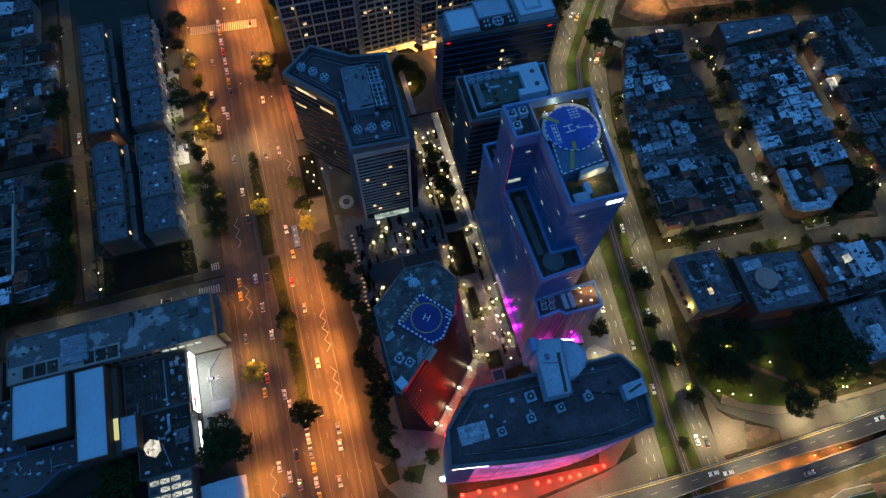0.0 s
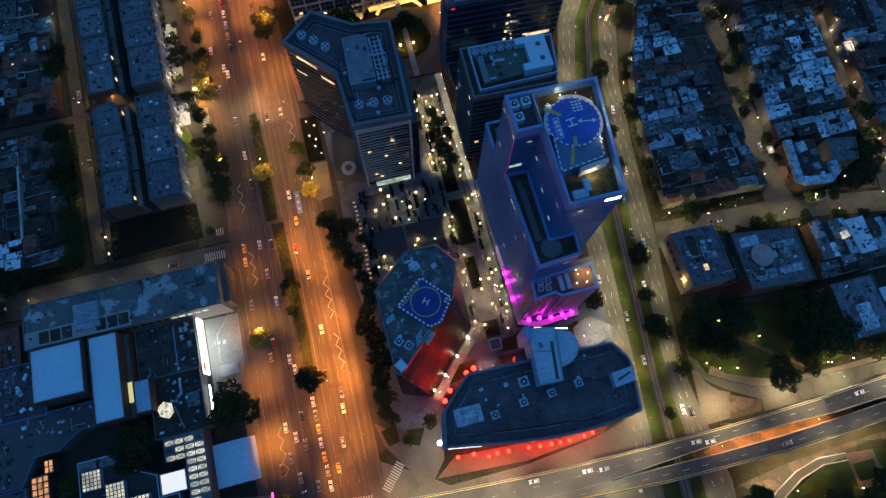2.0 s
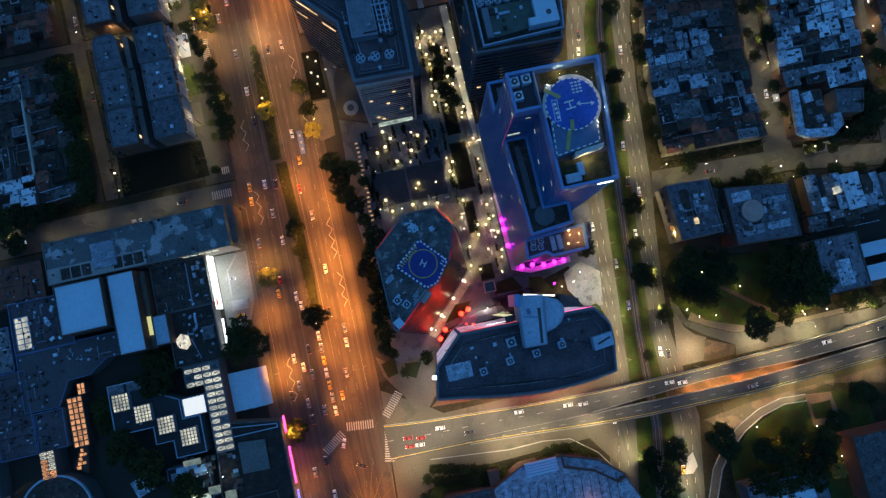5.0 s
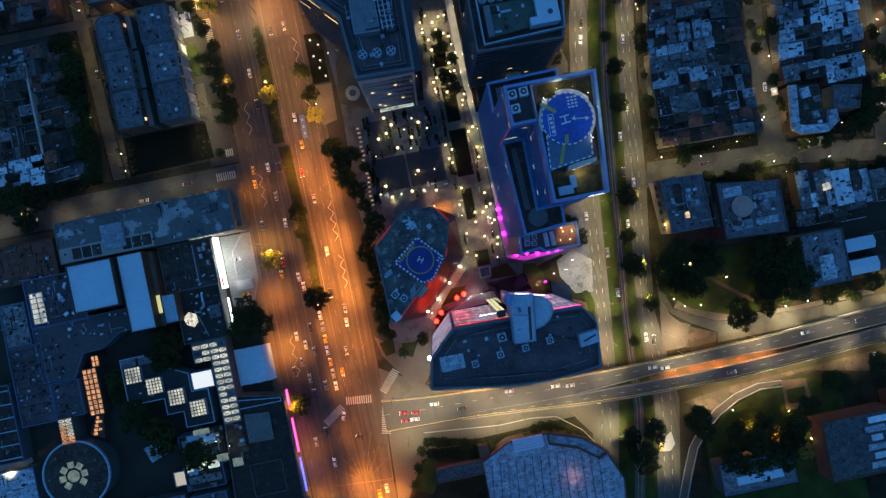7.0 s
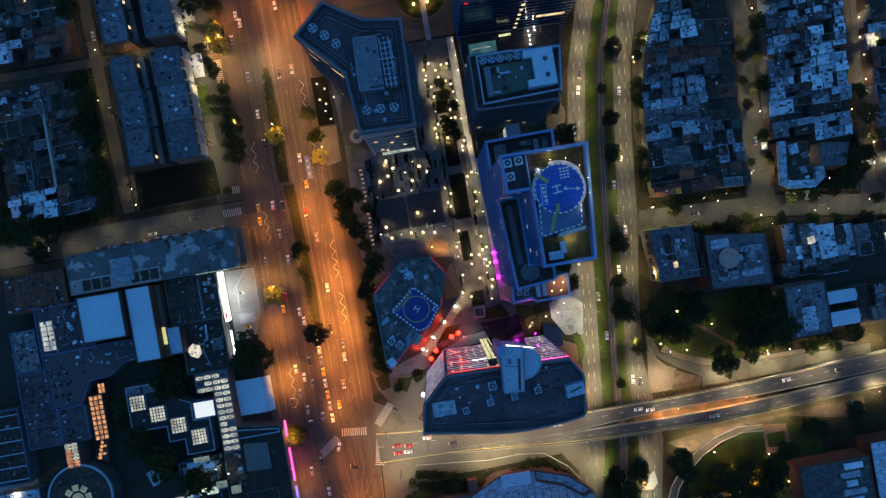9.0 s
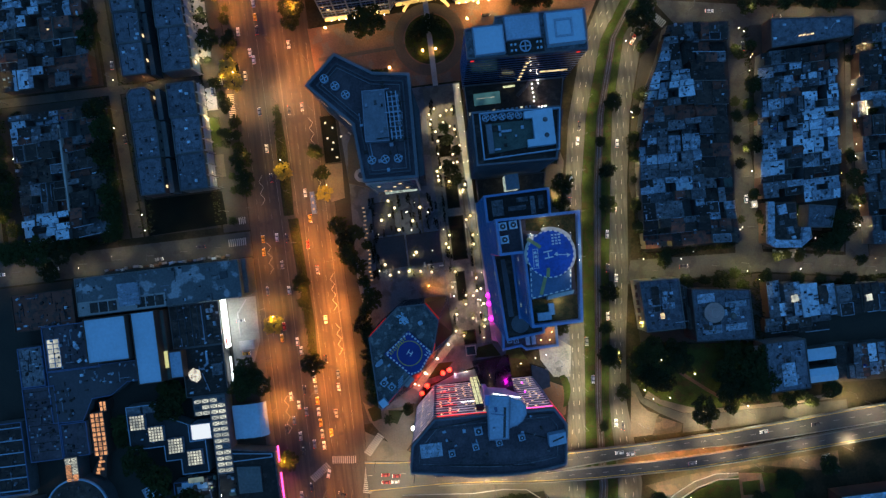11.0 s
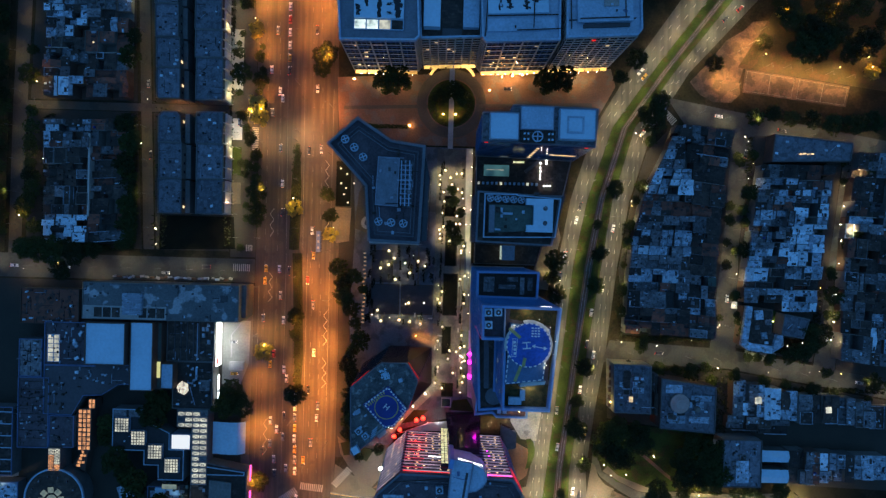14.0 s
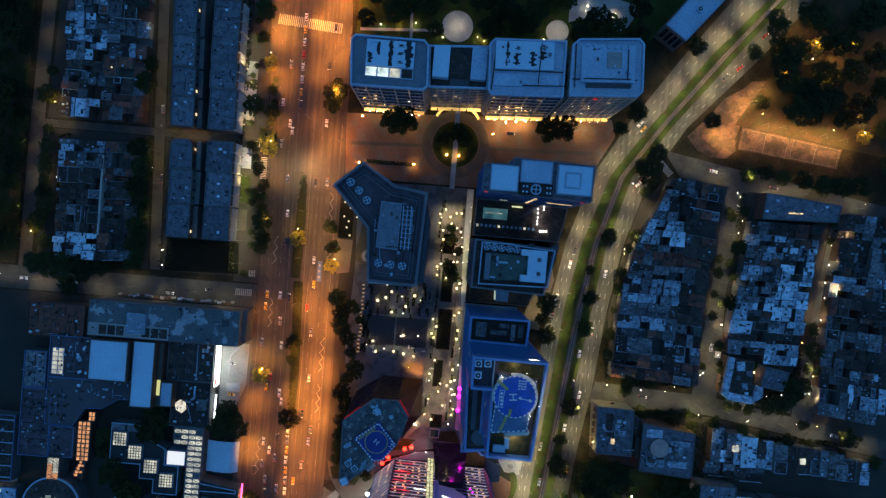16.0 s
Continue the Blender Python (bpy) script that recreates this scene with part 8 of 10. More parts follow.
# ---- trees ----
def tree_kind(seed, radius, height, flat=0.75, clumps=240, foliage=None):
    """One tree: a tapered trunk with limbs, and a crown of leaf clumps with gaps."""
    r = random.Random(seed)
    t = thing("tree", 0, 0, 0, "dark leafy street tree with an uneven crown", "tree", "trees")
    trunk = Geo().beam((0, 0, 0), (0.2, 0.1, height * 0.55), 0.28, 7, 0.17)
    tips = []
    for k in range(7):
        a, d = k * 0.9 + r.uniform(-0.3, 0.3), radius * r.uniform(0.45, 0.8)
        tip = (d * math.cos(a), d * math.sin(a), height * r.uniform(0.6, 0.9))
        trunk.beam((0.15, 0.08, height * r.uniform(0.3, 0.5)), tip, 0.12, 5, 0.04)
        tips.append(tip)
    part("trunk", trunk, bark, t)
    lobes = [(tip[0], tip[1], tip[2], radius * r.uniform(0.35, 0.55)) for tip in tips] + [(0, 0, height * 0.85, radius * 0.55)]
    crown = Geo()
    for _ in range(clumps):
        cx, cy, cz, rad = r.choice(lobes)
        d = Vector((r.gauss(0, 1), r.gauss(0, 1), r.gauss(0, flat))).normalized() * rad * r.uniform(0.55, 1.08)
        c = Vector((cx, cy, cz)) + Vector((d.x, d.y, d.z * flat))
        s = r.uniform(0.25, 0.6)
        for _ in range(3):
            q = Euler((r.uniform(-0.9, 0.9), r.uniform(-0.9, 0.9), r.uniform(0, 6.28))).to_matrix()
            o = c + Vector((r.uniform(-s, s), r.uniform(-s, s), r.uniform(-s, s) * 0.5))
            crown.poly([tuple(o + q @ Vector(p)) for p in ((-s, -s * 0.5, 0), (s * 0.2, -s * 0.7, 0.1), (s, 0.1 * s, 0), (s * 0.1, s * 0.7, 0.12), (-s * 0.8, s * 0.4, 0))])
    part("crown", crown, foliage or leaf, t)
    return t


# the last kind carries painted lamplight in its crown
KINDS = [tree_kind(1, 3.6, 8), tree_kind(2, 4.6, 10, 0.7, 330), tree_kind(3, 2.6, 6.5, 0.8, 170), tree_kind(4, 6.0, 12, 0.65, 480), tree_kind(6, 4.0, 8.5, 0.75, 260, leaf_lamplit)]
PLANTED = []


def tree(x, y, kind=None, scale=None):
    r = random.Random(int(x * 31 + y * 17))
    kind = r.randrange(3) if kind is None else kind
    s = scale or r.uniform(0.9, 1.2) * (1.18 if kind == 3 else 1.0)
    m = pose(x, y, 0.02, 0, 0, r.uniform(0, 360)) @ Matrix.Diagonal((s, s, s * r.uniform(0.85, 1.1), 1))
    if kind not in PLANTED:
        PLANTED.append(kind)
        KINDS[kind].matrix_basis = m
        return KINDS[kind]
    ob = copy_thing(KINDS[kind], Matrix())
    ob.matrix_basis = m
    return ob


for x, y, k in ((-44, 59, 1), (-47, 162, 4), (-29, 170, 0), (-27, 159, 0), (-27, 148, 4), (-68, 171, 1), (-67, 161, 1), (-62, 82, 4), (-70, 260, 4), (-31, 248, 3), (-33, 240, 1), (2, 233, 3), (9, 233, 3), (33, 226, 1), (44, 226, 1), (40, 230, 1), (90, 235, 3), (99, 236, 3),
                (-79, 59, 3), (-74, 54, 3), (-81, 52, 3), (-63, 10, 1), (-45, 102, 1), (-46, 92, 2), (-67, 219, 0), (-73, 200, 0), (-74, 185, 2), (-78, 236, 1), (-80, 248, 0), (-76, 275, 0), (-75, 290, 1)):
    tree(x, y, k)
for x, y, k in ((-22, 130, 1), (-19, 122, 1), (-18, 114, 1), (-14, 107, 1), (-12, 99, 0), (-9, 90, 1), (-13, 84, 0), (-15, 76, 1), (-12, 69, 1), (-11, 60, 1), (-14, 52, 1), (-14, 44, 1), (-15, 37, 0), (-13, 125, 0), (-8, 118, 2), (41, 168, 2), (45, 162, 2), (41, 153, 0), (44, 147, 2), (40, 175, 2), (98, 137, 1), (100, 118, 1), (95, 153, 0), (97, 128, 0), (89, 62, 1), (85, 70, 0), (-12, 34, 2), (-8, 24, 2), (3, 29, 2)):
    tree(x, y, k)
for x, y, k in ((149, 218, 3), (131, 178, 1), (123, 142, 0), (122, 124, 1), (117, 78, 1), (113, 59, 0), (114, 43, 1), (118, 24, 0), (106, 6, 2), (98, -49, 3), (94, -40, 1), (106, -38, 1), (122, 158, 2), (155, 228, 1), (184, 249, 1), (170, 290, 1), (140, 250, 1), (133, 262, 2), (132, 240, 0)):
    tree(x, y, k)
for x, y, k in ((112, 44, 1), (128, 41, 3), (132, 33.6, 3), (142, 36.7, 3), (150.4, 36, 3), (141.5, 26, 1), (127, 30.6, 1), (172, 28.4, 3), (176.3, 21, 3), (184.7, 26.5, 3), (188.5, 18, 3), (182.7, 14.6, 1), (158.6, 9, 3), (174.8, 8.4, 0), (172.2, 16, 1), (191.6, 24, 3), (136, 28.5, 3), (135, 44, 3), (146, 43, 3), (178, 38, 3), (188, 34, 3), (128, -37, 3), (132, -45, 1), (148, -48, 3), (155, -56, 3), (163, -62, 3), (174, -50, 3), (168, -54, 3), (140, -60, 3), (158, -46, 3), (198, -32, 1), (205, -36, 0), (184, -42, 1), (222, -28, 1), (218, 6, 0), (205, 9, 1), (212, 11, 0), (228, 12, 1), (150, -66, 3)):
    tree(x, y, k)
for x, y, k in ((-67, 212, 4), (-69, 219, 4), (206, 100, 0), (203.4, 106, 2), (214, 86, 2), (221, 85.4, 2), (231, 88, 1), (238, 90, 1), (243, 94, 0), (242, 101, 1)):
    tree(x, y, k)
for x, y, k in ((220, 283, 3), (228, 292, 3), (243, 281, 3), (236, 268, 3), (258, 299, 3), (250, 268, 3), (269, 316, 3), (277, 275, 3), (265, 262, 3), (242, 256, 1), (283, 252, 1), (208, 220, 1), (218, 222, 1), (228, 220, 1), (239, 219, 1), (250, 217, 1), (262, 217, 1), (272, 219, 1), (205, 290, 1), (215, 305, 3), (240, 310, 3), (285, 300, 3), (289, 232, 3), (230, 330, 3), (-2, 296, 3), (6, 302, 3), (17, 300, 3), (22, 288, 1), (52, 290, 3), (60, 300, 3), (70, 294, 3), (78, 302, 3), (104, 292, 3), (112, 300, 3), (122, 296, 3), (-18, 290, 1), (-14, 305, 3), (-10, 276, 1), (48, 306, 3), (32, 308, 3), (90, 310, 3), (136, 292, 3), (136, 308, 3)):
    tree(x, y, k)
rng = random.Random(31)
for y in range(140, 330, 11):
    tree(-219 + rng.uniform(-3, 3), y + rng.uniform(-3, 3), 3)
    tree(-210.5 + rng.uniform(-1.5, 1.5), y + 5 + rng.uniform(-3, 3), 1)
    if y < 215:
        tree(-143 + rng.uniform(-1.5, 1.5) + 3.5, y, 1)
for x, y, k in ((-138, 255, 1), (-139, 243, 1), (-140, 300, 1), (-175, 124, 1), (-178, 136, 3), (-168, 135, 3), (-158, 136, 1), (-188, 136, 3), (-196, 136, 1), (-196, 160, 1), (-194, 178, 0), (-195, 232, 1), (-194, 246, 2), (-122, 46, 3), (-117, 52, 3), (-121, 56, 1), (-136, 14, 3), (-142, 20, 3), (-130, 10, 3), (-130, 4, 1), (-112, 0, 1), (-116, -4, 3), (-148, 40, 1), (-149, 32, 1)):
    tree(x, y, k)
for x, y in ((140, 158), (143, 172), (145, 180), (139, 148), (200, 145), (200, 120), (203, 168), (201, 195), (208, 98), (206, 106), (262, 150), (266, 178), (259, 110), (138, 122), (136, 110), (150, 94), (162, 94), (246, 91), (236, 92), (185, 79.5), (188, 72), (150, 205)):
    tree(x, y, 2)
for k in range(13):
    x = -5 + 2.6 * k
    tree(x, -22.5 - 0.24 * (x + 5) + 0.5 * (k % 2), 2, 0.8)
    tree(x + 1.2, -28 - 0.2 * (x + 5) - 0.5 * (k % 2), 0, 0.75)
for x, y in ((44, -30), (48, -27), (52.5, -26), (57, -26.4), (61.5, -27.6), (66, -30.6), (69.6, -34), (72.6, -38.4), (75.4, -43.4), (77.6, -48.4), (79.6, -53.4), (81, -59), (50, -30), (55, -29.6), (-9, -26), (-12, -34), (-15, -42), (-18, -50)):
    tree(x, y, 2, 0.85)
hedge = Geo()
hr = random.Random(12)
for k in range(900):
    side_pick = hr.randrange(3)
    x, y = ((hr.uniform(60, 104), hr.uniform(209.4, 212)) if side_pick == 0 else (hr.uniform(-12, 14), hr.uniform(209, 211)) if side_pick == 1 else (38.5 + 12.6 * math.cos(k * 0.37) * hr.uniform(0.7, 1), 224 + 12.6 * math.sin(k * 0.37) * hr.uniform(0.7, 1)))
    hedge.turned(x, y, hr.uniform(0.3, 0.8), hr.uniform(0.3, 0.8), 0.2, hr.uniform(0.6, 1.3), hr.uniform(0, 90))
for k in range(700):
    y = hr.uniform(57, 198)
    if 137 < y < 139:
        continue
    x = hr.uniform(-50.3, -45.6) if y > 139 else -42.5 - (y - 57) * 0.012 - hr.uniform(0.3, 4.2)
    hedge.turned(x, y, hr.uniform(0.3, 1.0), hr.uniform(0.3, 0.9), 0.2, hr.uniform(0.5, 1.5), hr.uniform(0, 90))
alone("hedge", hedge, leaf, "clipped dark hedges and shrubs in the beds", "hedge", kind="stuff")


for k, y in enumerate(range(140, 292, 8)):
    if k % 3 != 1:
        tree((-76.5 if y < 220 else -80) + rng.uniform(-1.5, 2.5), y + rng.uniform(-2, 2), (2, 0, 2, 2)[k % 4], rng.uniform(0.6, 0.9))


# separator trees between the avenue and the service lane
for k, (x, y) in enumerate(((-67.6, 252), (-68.4, 245.5), (-67, 239), (-67.6, 233), (-69, 227), (-67.8, 221), (-70.2, 215.5), (-69.2, 191), (-69.6, 184.5), (-69.4, 178), (-70.3, 166), (-68.4, 155.5))):
    tree(x, y, (2, 0, 2, 1)[k % 4], 0.62 + 0.07 * (k * 3 % 5))


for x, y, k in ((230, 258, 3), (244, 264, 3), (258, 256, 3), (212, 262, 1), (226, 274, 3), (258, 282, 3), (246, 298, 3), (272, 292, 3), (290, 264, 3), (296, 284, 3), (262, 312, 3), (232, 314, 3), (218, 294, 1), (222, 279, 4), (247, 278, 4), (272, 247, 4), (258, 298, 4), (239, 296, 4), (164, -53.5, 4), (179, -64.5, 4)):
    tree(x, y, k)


# ---- lamps ----
def street_lamp(x, y, aim, colour, material, watts, high=11.0, group="street lamps", label="tall street lamp with one arm over the road", cone=150, lean=12):
    t = thing("street_lamp", x, y, 0, label, "street lamp", group)
    a = radians(aim)
    ex, ey = x + 1.9 * math.cos(a), y + 1.9 * math.sin(a)
    part("pole", Geo().tube(x, y, 0, high - 0.3, 0.13, 8, 0.08), frame_dark, t)
    part("arm", Geo().beam((x, y, high - 0.4), (ex, ey, high), 0.06), frame_dark, t)
    head = part("lamp_head", Geo().turned(ex, ey, 0.9, 0.4, high, high + 0.16, aim), frame_dark, t)
    part("lens", Geo().turned(ex, ey, 0.7, 0.34, high - 0.06, high, aim), material, head)
    lamp("lamp_beam", "SPOT", (ex, ey, high - 0.15), colour, watts, t, 0.25, cone, lean, aim)
    return t


ORANGE, GOLD, WHITE = (1.0, 0.335, 0.045), (1.0, 0.81, 0.43), (1.0, 0.82, 0.47)
EAST_SHARE = (1.2, 0.15, 0.1, 0.55, 1.15, 1.15, 0.8, 0.26, 0.16, 0.28, 0.5, 0.7, 0.95, 1.0, 0.9)
MID_SHARE = (1.0, 0.3, 0.5, 0.7, 1.05, 0.3, 0.85, 0.2, 0.2, 0.8, 0.3, 0.6, 1.0, 1.3, 0.9)
WEST_SHARE = (0.6, 0.2, 0.5, 0.75, 0.4, 0.25, 0.2, 0.06, 0.08, 0.2, 0.25, 0.5, 0.9, 0.9, 0.8)
PALE_SODIUM = (1.0, 0.46, 0.14)
for k, y in enumerate(range(-50, 330, 27)):
    hue = PALE_SODIUM if 7 <= k <= 9 else ORANGE
    street_lamp(-26.5 if y < 120 else -28.5, y, 180, hue, sodium, SODIUM_W * EAST_SHARE[k], 14, cone=140, lean=10)
    lean = 0 if y < 200 else (y - 200) * -0.03
    street_lamp(-46.5 + lean, y + 12, 0, hue, sodium, SODIUM_W * MID_SHARE[k], 14, cone=130, lean=32)
    street_lamp(-67.5 + lean, y + 6, 0, hue, sodium, SODIUM_W * WEST_SHARE[k])
t = street_lamp(-74.5, 215, 0, (1.0, 0.5, 0.14), sodium, SODIUM_W * 0.9, 8)


def lamp_row(points, step, aim, colour, watts, high=10.0, both=False, group="street lamps", cone=135):
    """Lamps at even steps along a street's edge."""
    k = 0
    for (x0, y0), (x1, y1) in zip(points, points[1:]):
        n = max(1, round(math.hypot(x1 - x0, y1 - y0) / step))
        for i in range(n):
            f = (i + 0.5) / n
            if group == "street lamps" and -27 < y0 + (y1 - y0) * f < 6:
                continue
            r = random.Random(int(x0 * 7 + y0 * 13 + i * 101))
            street_lamp(x0 + (x1 - x0) * f, y0 + (y1 - y0) * f, aim + (180 if both and k % 2 else 0), colour, warm, watts * r.uniform(0.75, 1.3), high, group, "tall street lamp with one arm over the road", cone)
            k += 1


for rows, share in ((EAST[1:5], 0.42), (EAST[4:9], 0.3), (EAST[8:-1], 0.32)):
    lamp_row([(b - 0.6, y) for y, a, b, c, d in rows], 21, 180, GOLD, WARM_W * share)
    lamp_row([(c + 0.6, y) for y, a, b, c, d in rows], 21, 0, GOLD, WARM_W * share * 0.86)
OLIVE = (1.0, 0.82, 0.48)
lamp_row([(-222, 126.3), (-78, 126.3)], 18, 90, OLIVE, WARM_W * 0.075, 9, True, "side street lamps")
lamp_row([(135, 86), (200, 83.5), (300, 67)], 16, 90, OLIVE, WARM_W * 0.115, 9, True, "side street lamps")
lamp_row([(196.5, 96), (200, 150), (204, 206)], 15, 0, OLIVE, WARM_W * 0.1, 9, True, "side street lamps")
lamp_row([(255, 88), (259.5, 134), (266, 200)], 15, 0, OLIVE, WARM_W * 0.115, 9, True, "side street lamps")
lamp_row([(172, 224), (200, 218), (300, 202)], 17, 90, OLIVE, WARM_W * 0.115, 9, True, "side street lamps")
lamp_row([(-130, 140), (-133, 215), (-138, 320)], 19, 0, (1.0, 0.9, 0.42), WARM_W * 0.034, 8, True, "side street lamps")
lamp_row([(-205.5, 140), (-204, 213), (-200, 320)], 20, 0, (1.0, 0.82, 0.34), WARM_W * 0.032, 8, True, "side street lamps")
lamp_row([(136, 100), (140, 134), (146, 172), (158, 200)], 16, 180, OLIVE, WARM_W * 0.07, 8, False, "side street lamps")
for x, y, aim, w in ((200, 258, 0, 0.3), (190, 240, 60, 0.3), (216, 250, -90, 0.3), (226, 249.5, -90, 0.3), (238, 248, -90, 0.3), (250, 246.5, -90, 0.3), (262, 245, -90, 0.3), (186, 248, 0, 0.22), (197, 236, 60, 0.2), (206, 262, 0, 0.2), (212, 270, -60, 0.25), (268, 262, 0, 0.25), (284, 250, 0, 0.25), (250, 286, 0, 0.2), (225, 300, 0, 0.15), (280, 296, 0, 0.2)):
    street_lamp(x, y, aim, (1.0, 0.5, 0.15), sodium, SODIUM_W * w * 1.15, 8, "park lamps", "park lamp with one short arm", cone=165)
for x, y, aim, w in ((2, -8, 90, 1.2), (24, 0.5, -90, 1.3), (-14, -20, 90, 1.0), (-18, 2, -60, 0.8), (44, -19.6, 90, 1.1), (30, -23, 90, 1.2), (70, -24.5, 90, 1.2), (60, 1, -90, 0.9)):
    street_lamp(x, y, aim, WHITE, warm, WARM_W * w * 0.5, 15)
for x in (88, 128, 165, 205, 250):
    t = thing("street_lamp", x, edge_at(N_EDGE, x) + 0.6, 0, "street lamp on the viaduct edge", "street lamp", "viaduct lamps")
    y = edge_at(N_EDGE, x) + 0.6
    part("pole", Geo().tube(x, y, 0, 20, 0.15, 8, 0.08), frame_dark, t)
    part("lamp_head", Geo().box(x - 0.2, y - 2.4, 20, x + 0.2, y - 1.5, 20.15), frame_dark, t)
    part("lens", Geo().box(x - 0.16, y - 2.3, 19.94, x + 0.16, y - 1.6, 20), warm, t)
    part("arm", Geo().beam((x, y, 19.8), (x, y - 1.6, 20.05), 0.05), frame_dark, t)
    lamp("lamp_beam", "SPOT", (x, y - 2, 19.8), WHITE, WARM_W * 0.5, t, 0.25, 150)
for x in (124, 134, 146, 158, 170):
    t = thing("wall_lamp", x, -13.0, 0, "orange lamp on a short post under the viaduct", "lamp", "underpass lamps")
    part("post", Geo().tube(x, -13.0, 0, 2.6, 0.1, 6), frame_dark, t)
    part("lamp_head", Geo().ball(x, -13.0, 2.8, 0.07, 6), sodium, t)
    lamp("lamp_beam", "POINT", (x, -13.0, 3.3), (1.0, 0.34, 0.07), 5500, t, 0.3)
for x, y, aim, w in ((-81, 165, 180, 0.25), (-80, 195, 180, 0.4), (-82, 225, 180, 0.3), (-84, 260, 180, 0.3), (-80, 145, 180, 0.2), (-190, 216, 90, 0.12), (-112, 217, 90, 0.15), (160, 4, -90, 0.6), (185, 4, -90, 0.6), (214, 6, -90, 0.6), (240, 8, -90, 0.6), (150, -30, 90, 0.6), (168, -27, 90, 0.6), (186, -26, 90, 0.6), (210, -25, 90, 0.6), (235, -22, 90, 0.6), (134, -34, 60, 0.5), (126, 4, 0, 0.5)):
    street_lamp(x, y, aim, GOLD, warm, WARM_W * w * (0.95 if y < 10 else 0.6), 9.5, "side street lamps", "side street lamp with one short arm")


def globe_lamp(x, y, high=4.0, watts=None, colour=(1.0, 0.74, 0.4), group="plaza lamps", radius=0.42, glow=None, cone=118):
    t = thing("plaza_lamp", x, y, 0.16, "plaza lamp with a glowing round globe", "lamp", group)
    part("pole", Geo().tube(x, y, 0.16, high, 0.07, 6), frame_dark, t)
    part("globe", Geo().ball(x, y, high + radius * 0.8, radius, 12), glow or warm, t)
    lamp("globe_light", "SPOT", (x, y, high - 0.15), colour, watts or GLOBE_W, t, 0.3, cone)


STRIP = ((33.1, 182.8), (36.2, 185.6), (39.1, 181.6), (42.5, 183.9), (45.4, 184.1), (33.2, 177.6), (40.1, 177.8), (35.5, 173.5), (36, 168.3), (43.2, 175.4), (45.7, 173.4), (47.1, 164.6), (43.2, 160.4), (42.7, 155.8), (45, 156), (33.7, 152.4), (35.8, 154.2), (39, 151.5), (34.1, 147.5), (39.4, 146.3), (47.5, 143.7), (46.1, 140.9),
         (36.8, 98.2), (33.8, 113.6), (35, 111.4), (36.1, 117.9), (48.5, 126.9), (46, 125.1), (48.6, 116.6), (48.4, 111.6), (47.6, 93.6), (41.1, 85), (44.9, 84.3), (47.1, 86.7), (49.3, 87.6), (40.4, 80.3), (49.8, 79.4), (34.9, 75.5), (43.3, 72.4), (49.6, 70.7), (48.8, 67.3), (33.4, 66.5), (37.4, 63.8), (34.4, 90.2))
SQUARE = ((5.9, 139.9), (5.7, 132.2), (8.9, 135.8), (17.7, 127.8), (9.8, 124), (22.3, 134.5), (17.5, 111), (0.3, 106.5), (2.3, 100.5), (12.6, 101.4), (18.5, 100.6), (24.4, 99.5), (1.3, 130.1))
# globes oversized here, the lamps' halo is put into their radius
for x, y in STRIP:
    globe_lamp(x, y, 4.2, 3200, (1.0, 0.78, 0.48), "plaza lamps", 0.6, globe_glow, 134)
for x, y in SQUARE:
    globe_lamp(x, y, 4.2, 2700, (1.0, 0.76, 0.46), "plaza lamps", 0.74, globe_glow, 122)
for x, y in ((-22.1, 185.1), (-18.6, 182.1), (-21.9, 176.9), (-19.1, 174.3), (-20.1, 170.7), (-18, 166.2), (-14.6, 177)):
    globe_lamp(x, y, 4.0, 450, (1.0, 0.8, 0.55), "plaza lamps", 0.5, globe_glow)
for x, y in ((34, 217), (41, 217), (15.5, 210), (-10, 203.6), (-16, 208.4), (-15.9, 235), (59.5, 231), (66.3, 238.6), (72.1, 239.4), (77.5, 240)):
    globe_lamp(x, y, 4.5, 1900, (1.0, 0.48, 0.14), "forecourt lamps", 0.5, sodium)
for x, y in ((130, 22.5), (158, 28), (196, 8), (184, 9.5), (143, 17), (148, -38), (176, -44), (184, -60), (150, -52), (240, 290), (275, 262), (268, 290), (284, 284), (0, 290), (50, 284), (110, 285), (-215, 178), (-214, 152), (-196, 187), (80, 48), (84, 52)):
    globe_lamp(x, y, 3.6, 900 if 5 < y < 40 else 500 if y < 235 else 1300, (1.0, 0.72, 0.22) if y < 235 else (1.0, 0.5, 0.14), "garden lamps", 0.2)
street_lamp(-208, 3.5, 90, OLIVE, warm, WARM_W * 0.22, 9, "side street lamps")
globe_lamp(-186, 185.5, 6, 900, (0.95, 1.0, 0.95), "garden lamps", 0.6)

plaza_slab = surface("dark_plaza_slab", (0.03, 0.032, 0.038), 0.8, 1.5, 0.1, 0.35, 0.2)
# ---- plaza furniture ----
pr = random.Random(41)
for x0, y0, x1, y1 in ((-5, 104, 12, 121), (13, 104, 31, 121), (37, 132, 44, 150), (36.5, 104, 45, 128), (36.5, 82, 42, 98), (37, 58, 44, 66), (-4, 122, 8, 140), (36, 160, 43, 172), (-25.6, 164, -16.6, 190)):
    p = thing("planter", (x0 + x1) / 2, (y0 + y1) / 2, 0.16, "low dark stone planter on the plaza", "planter", "plaza planters")
    part("kerb", Geo().ring([(x0, y0), (x1, y0), (x1, y1), (x0, y1)], 0.4, 0.16, 0.6), paving_dark, p)
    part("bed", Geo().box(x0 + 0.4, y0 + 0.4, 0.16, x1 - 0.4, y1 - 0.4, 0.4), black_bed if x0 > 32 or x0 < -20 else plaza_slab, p)
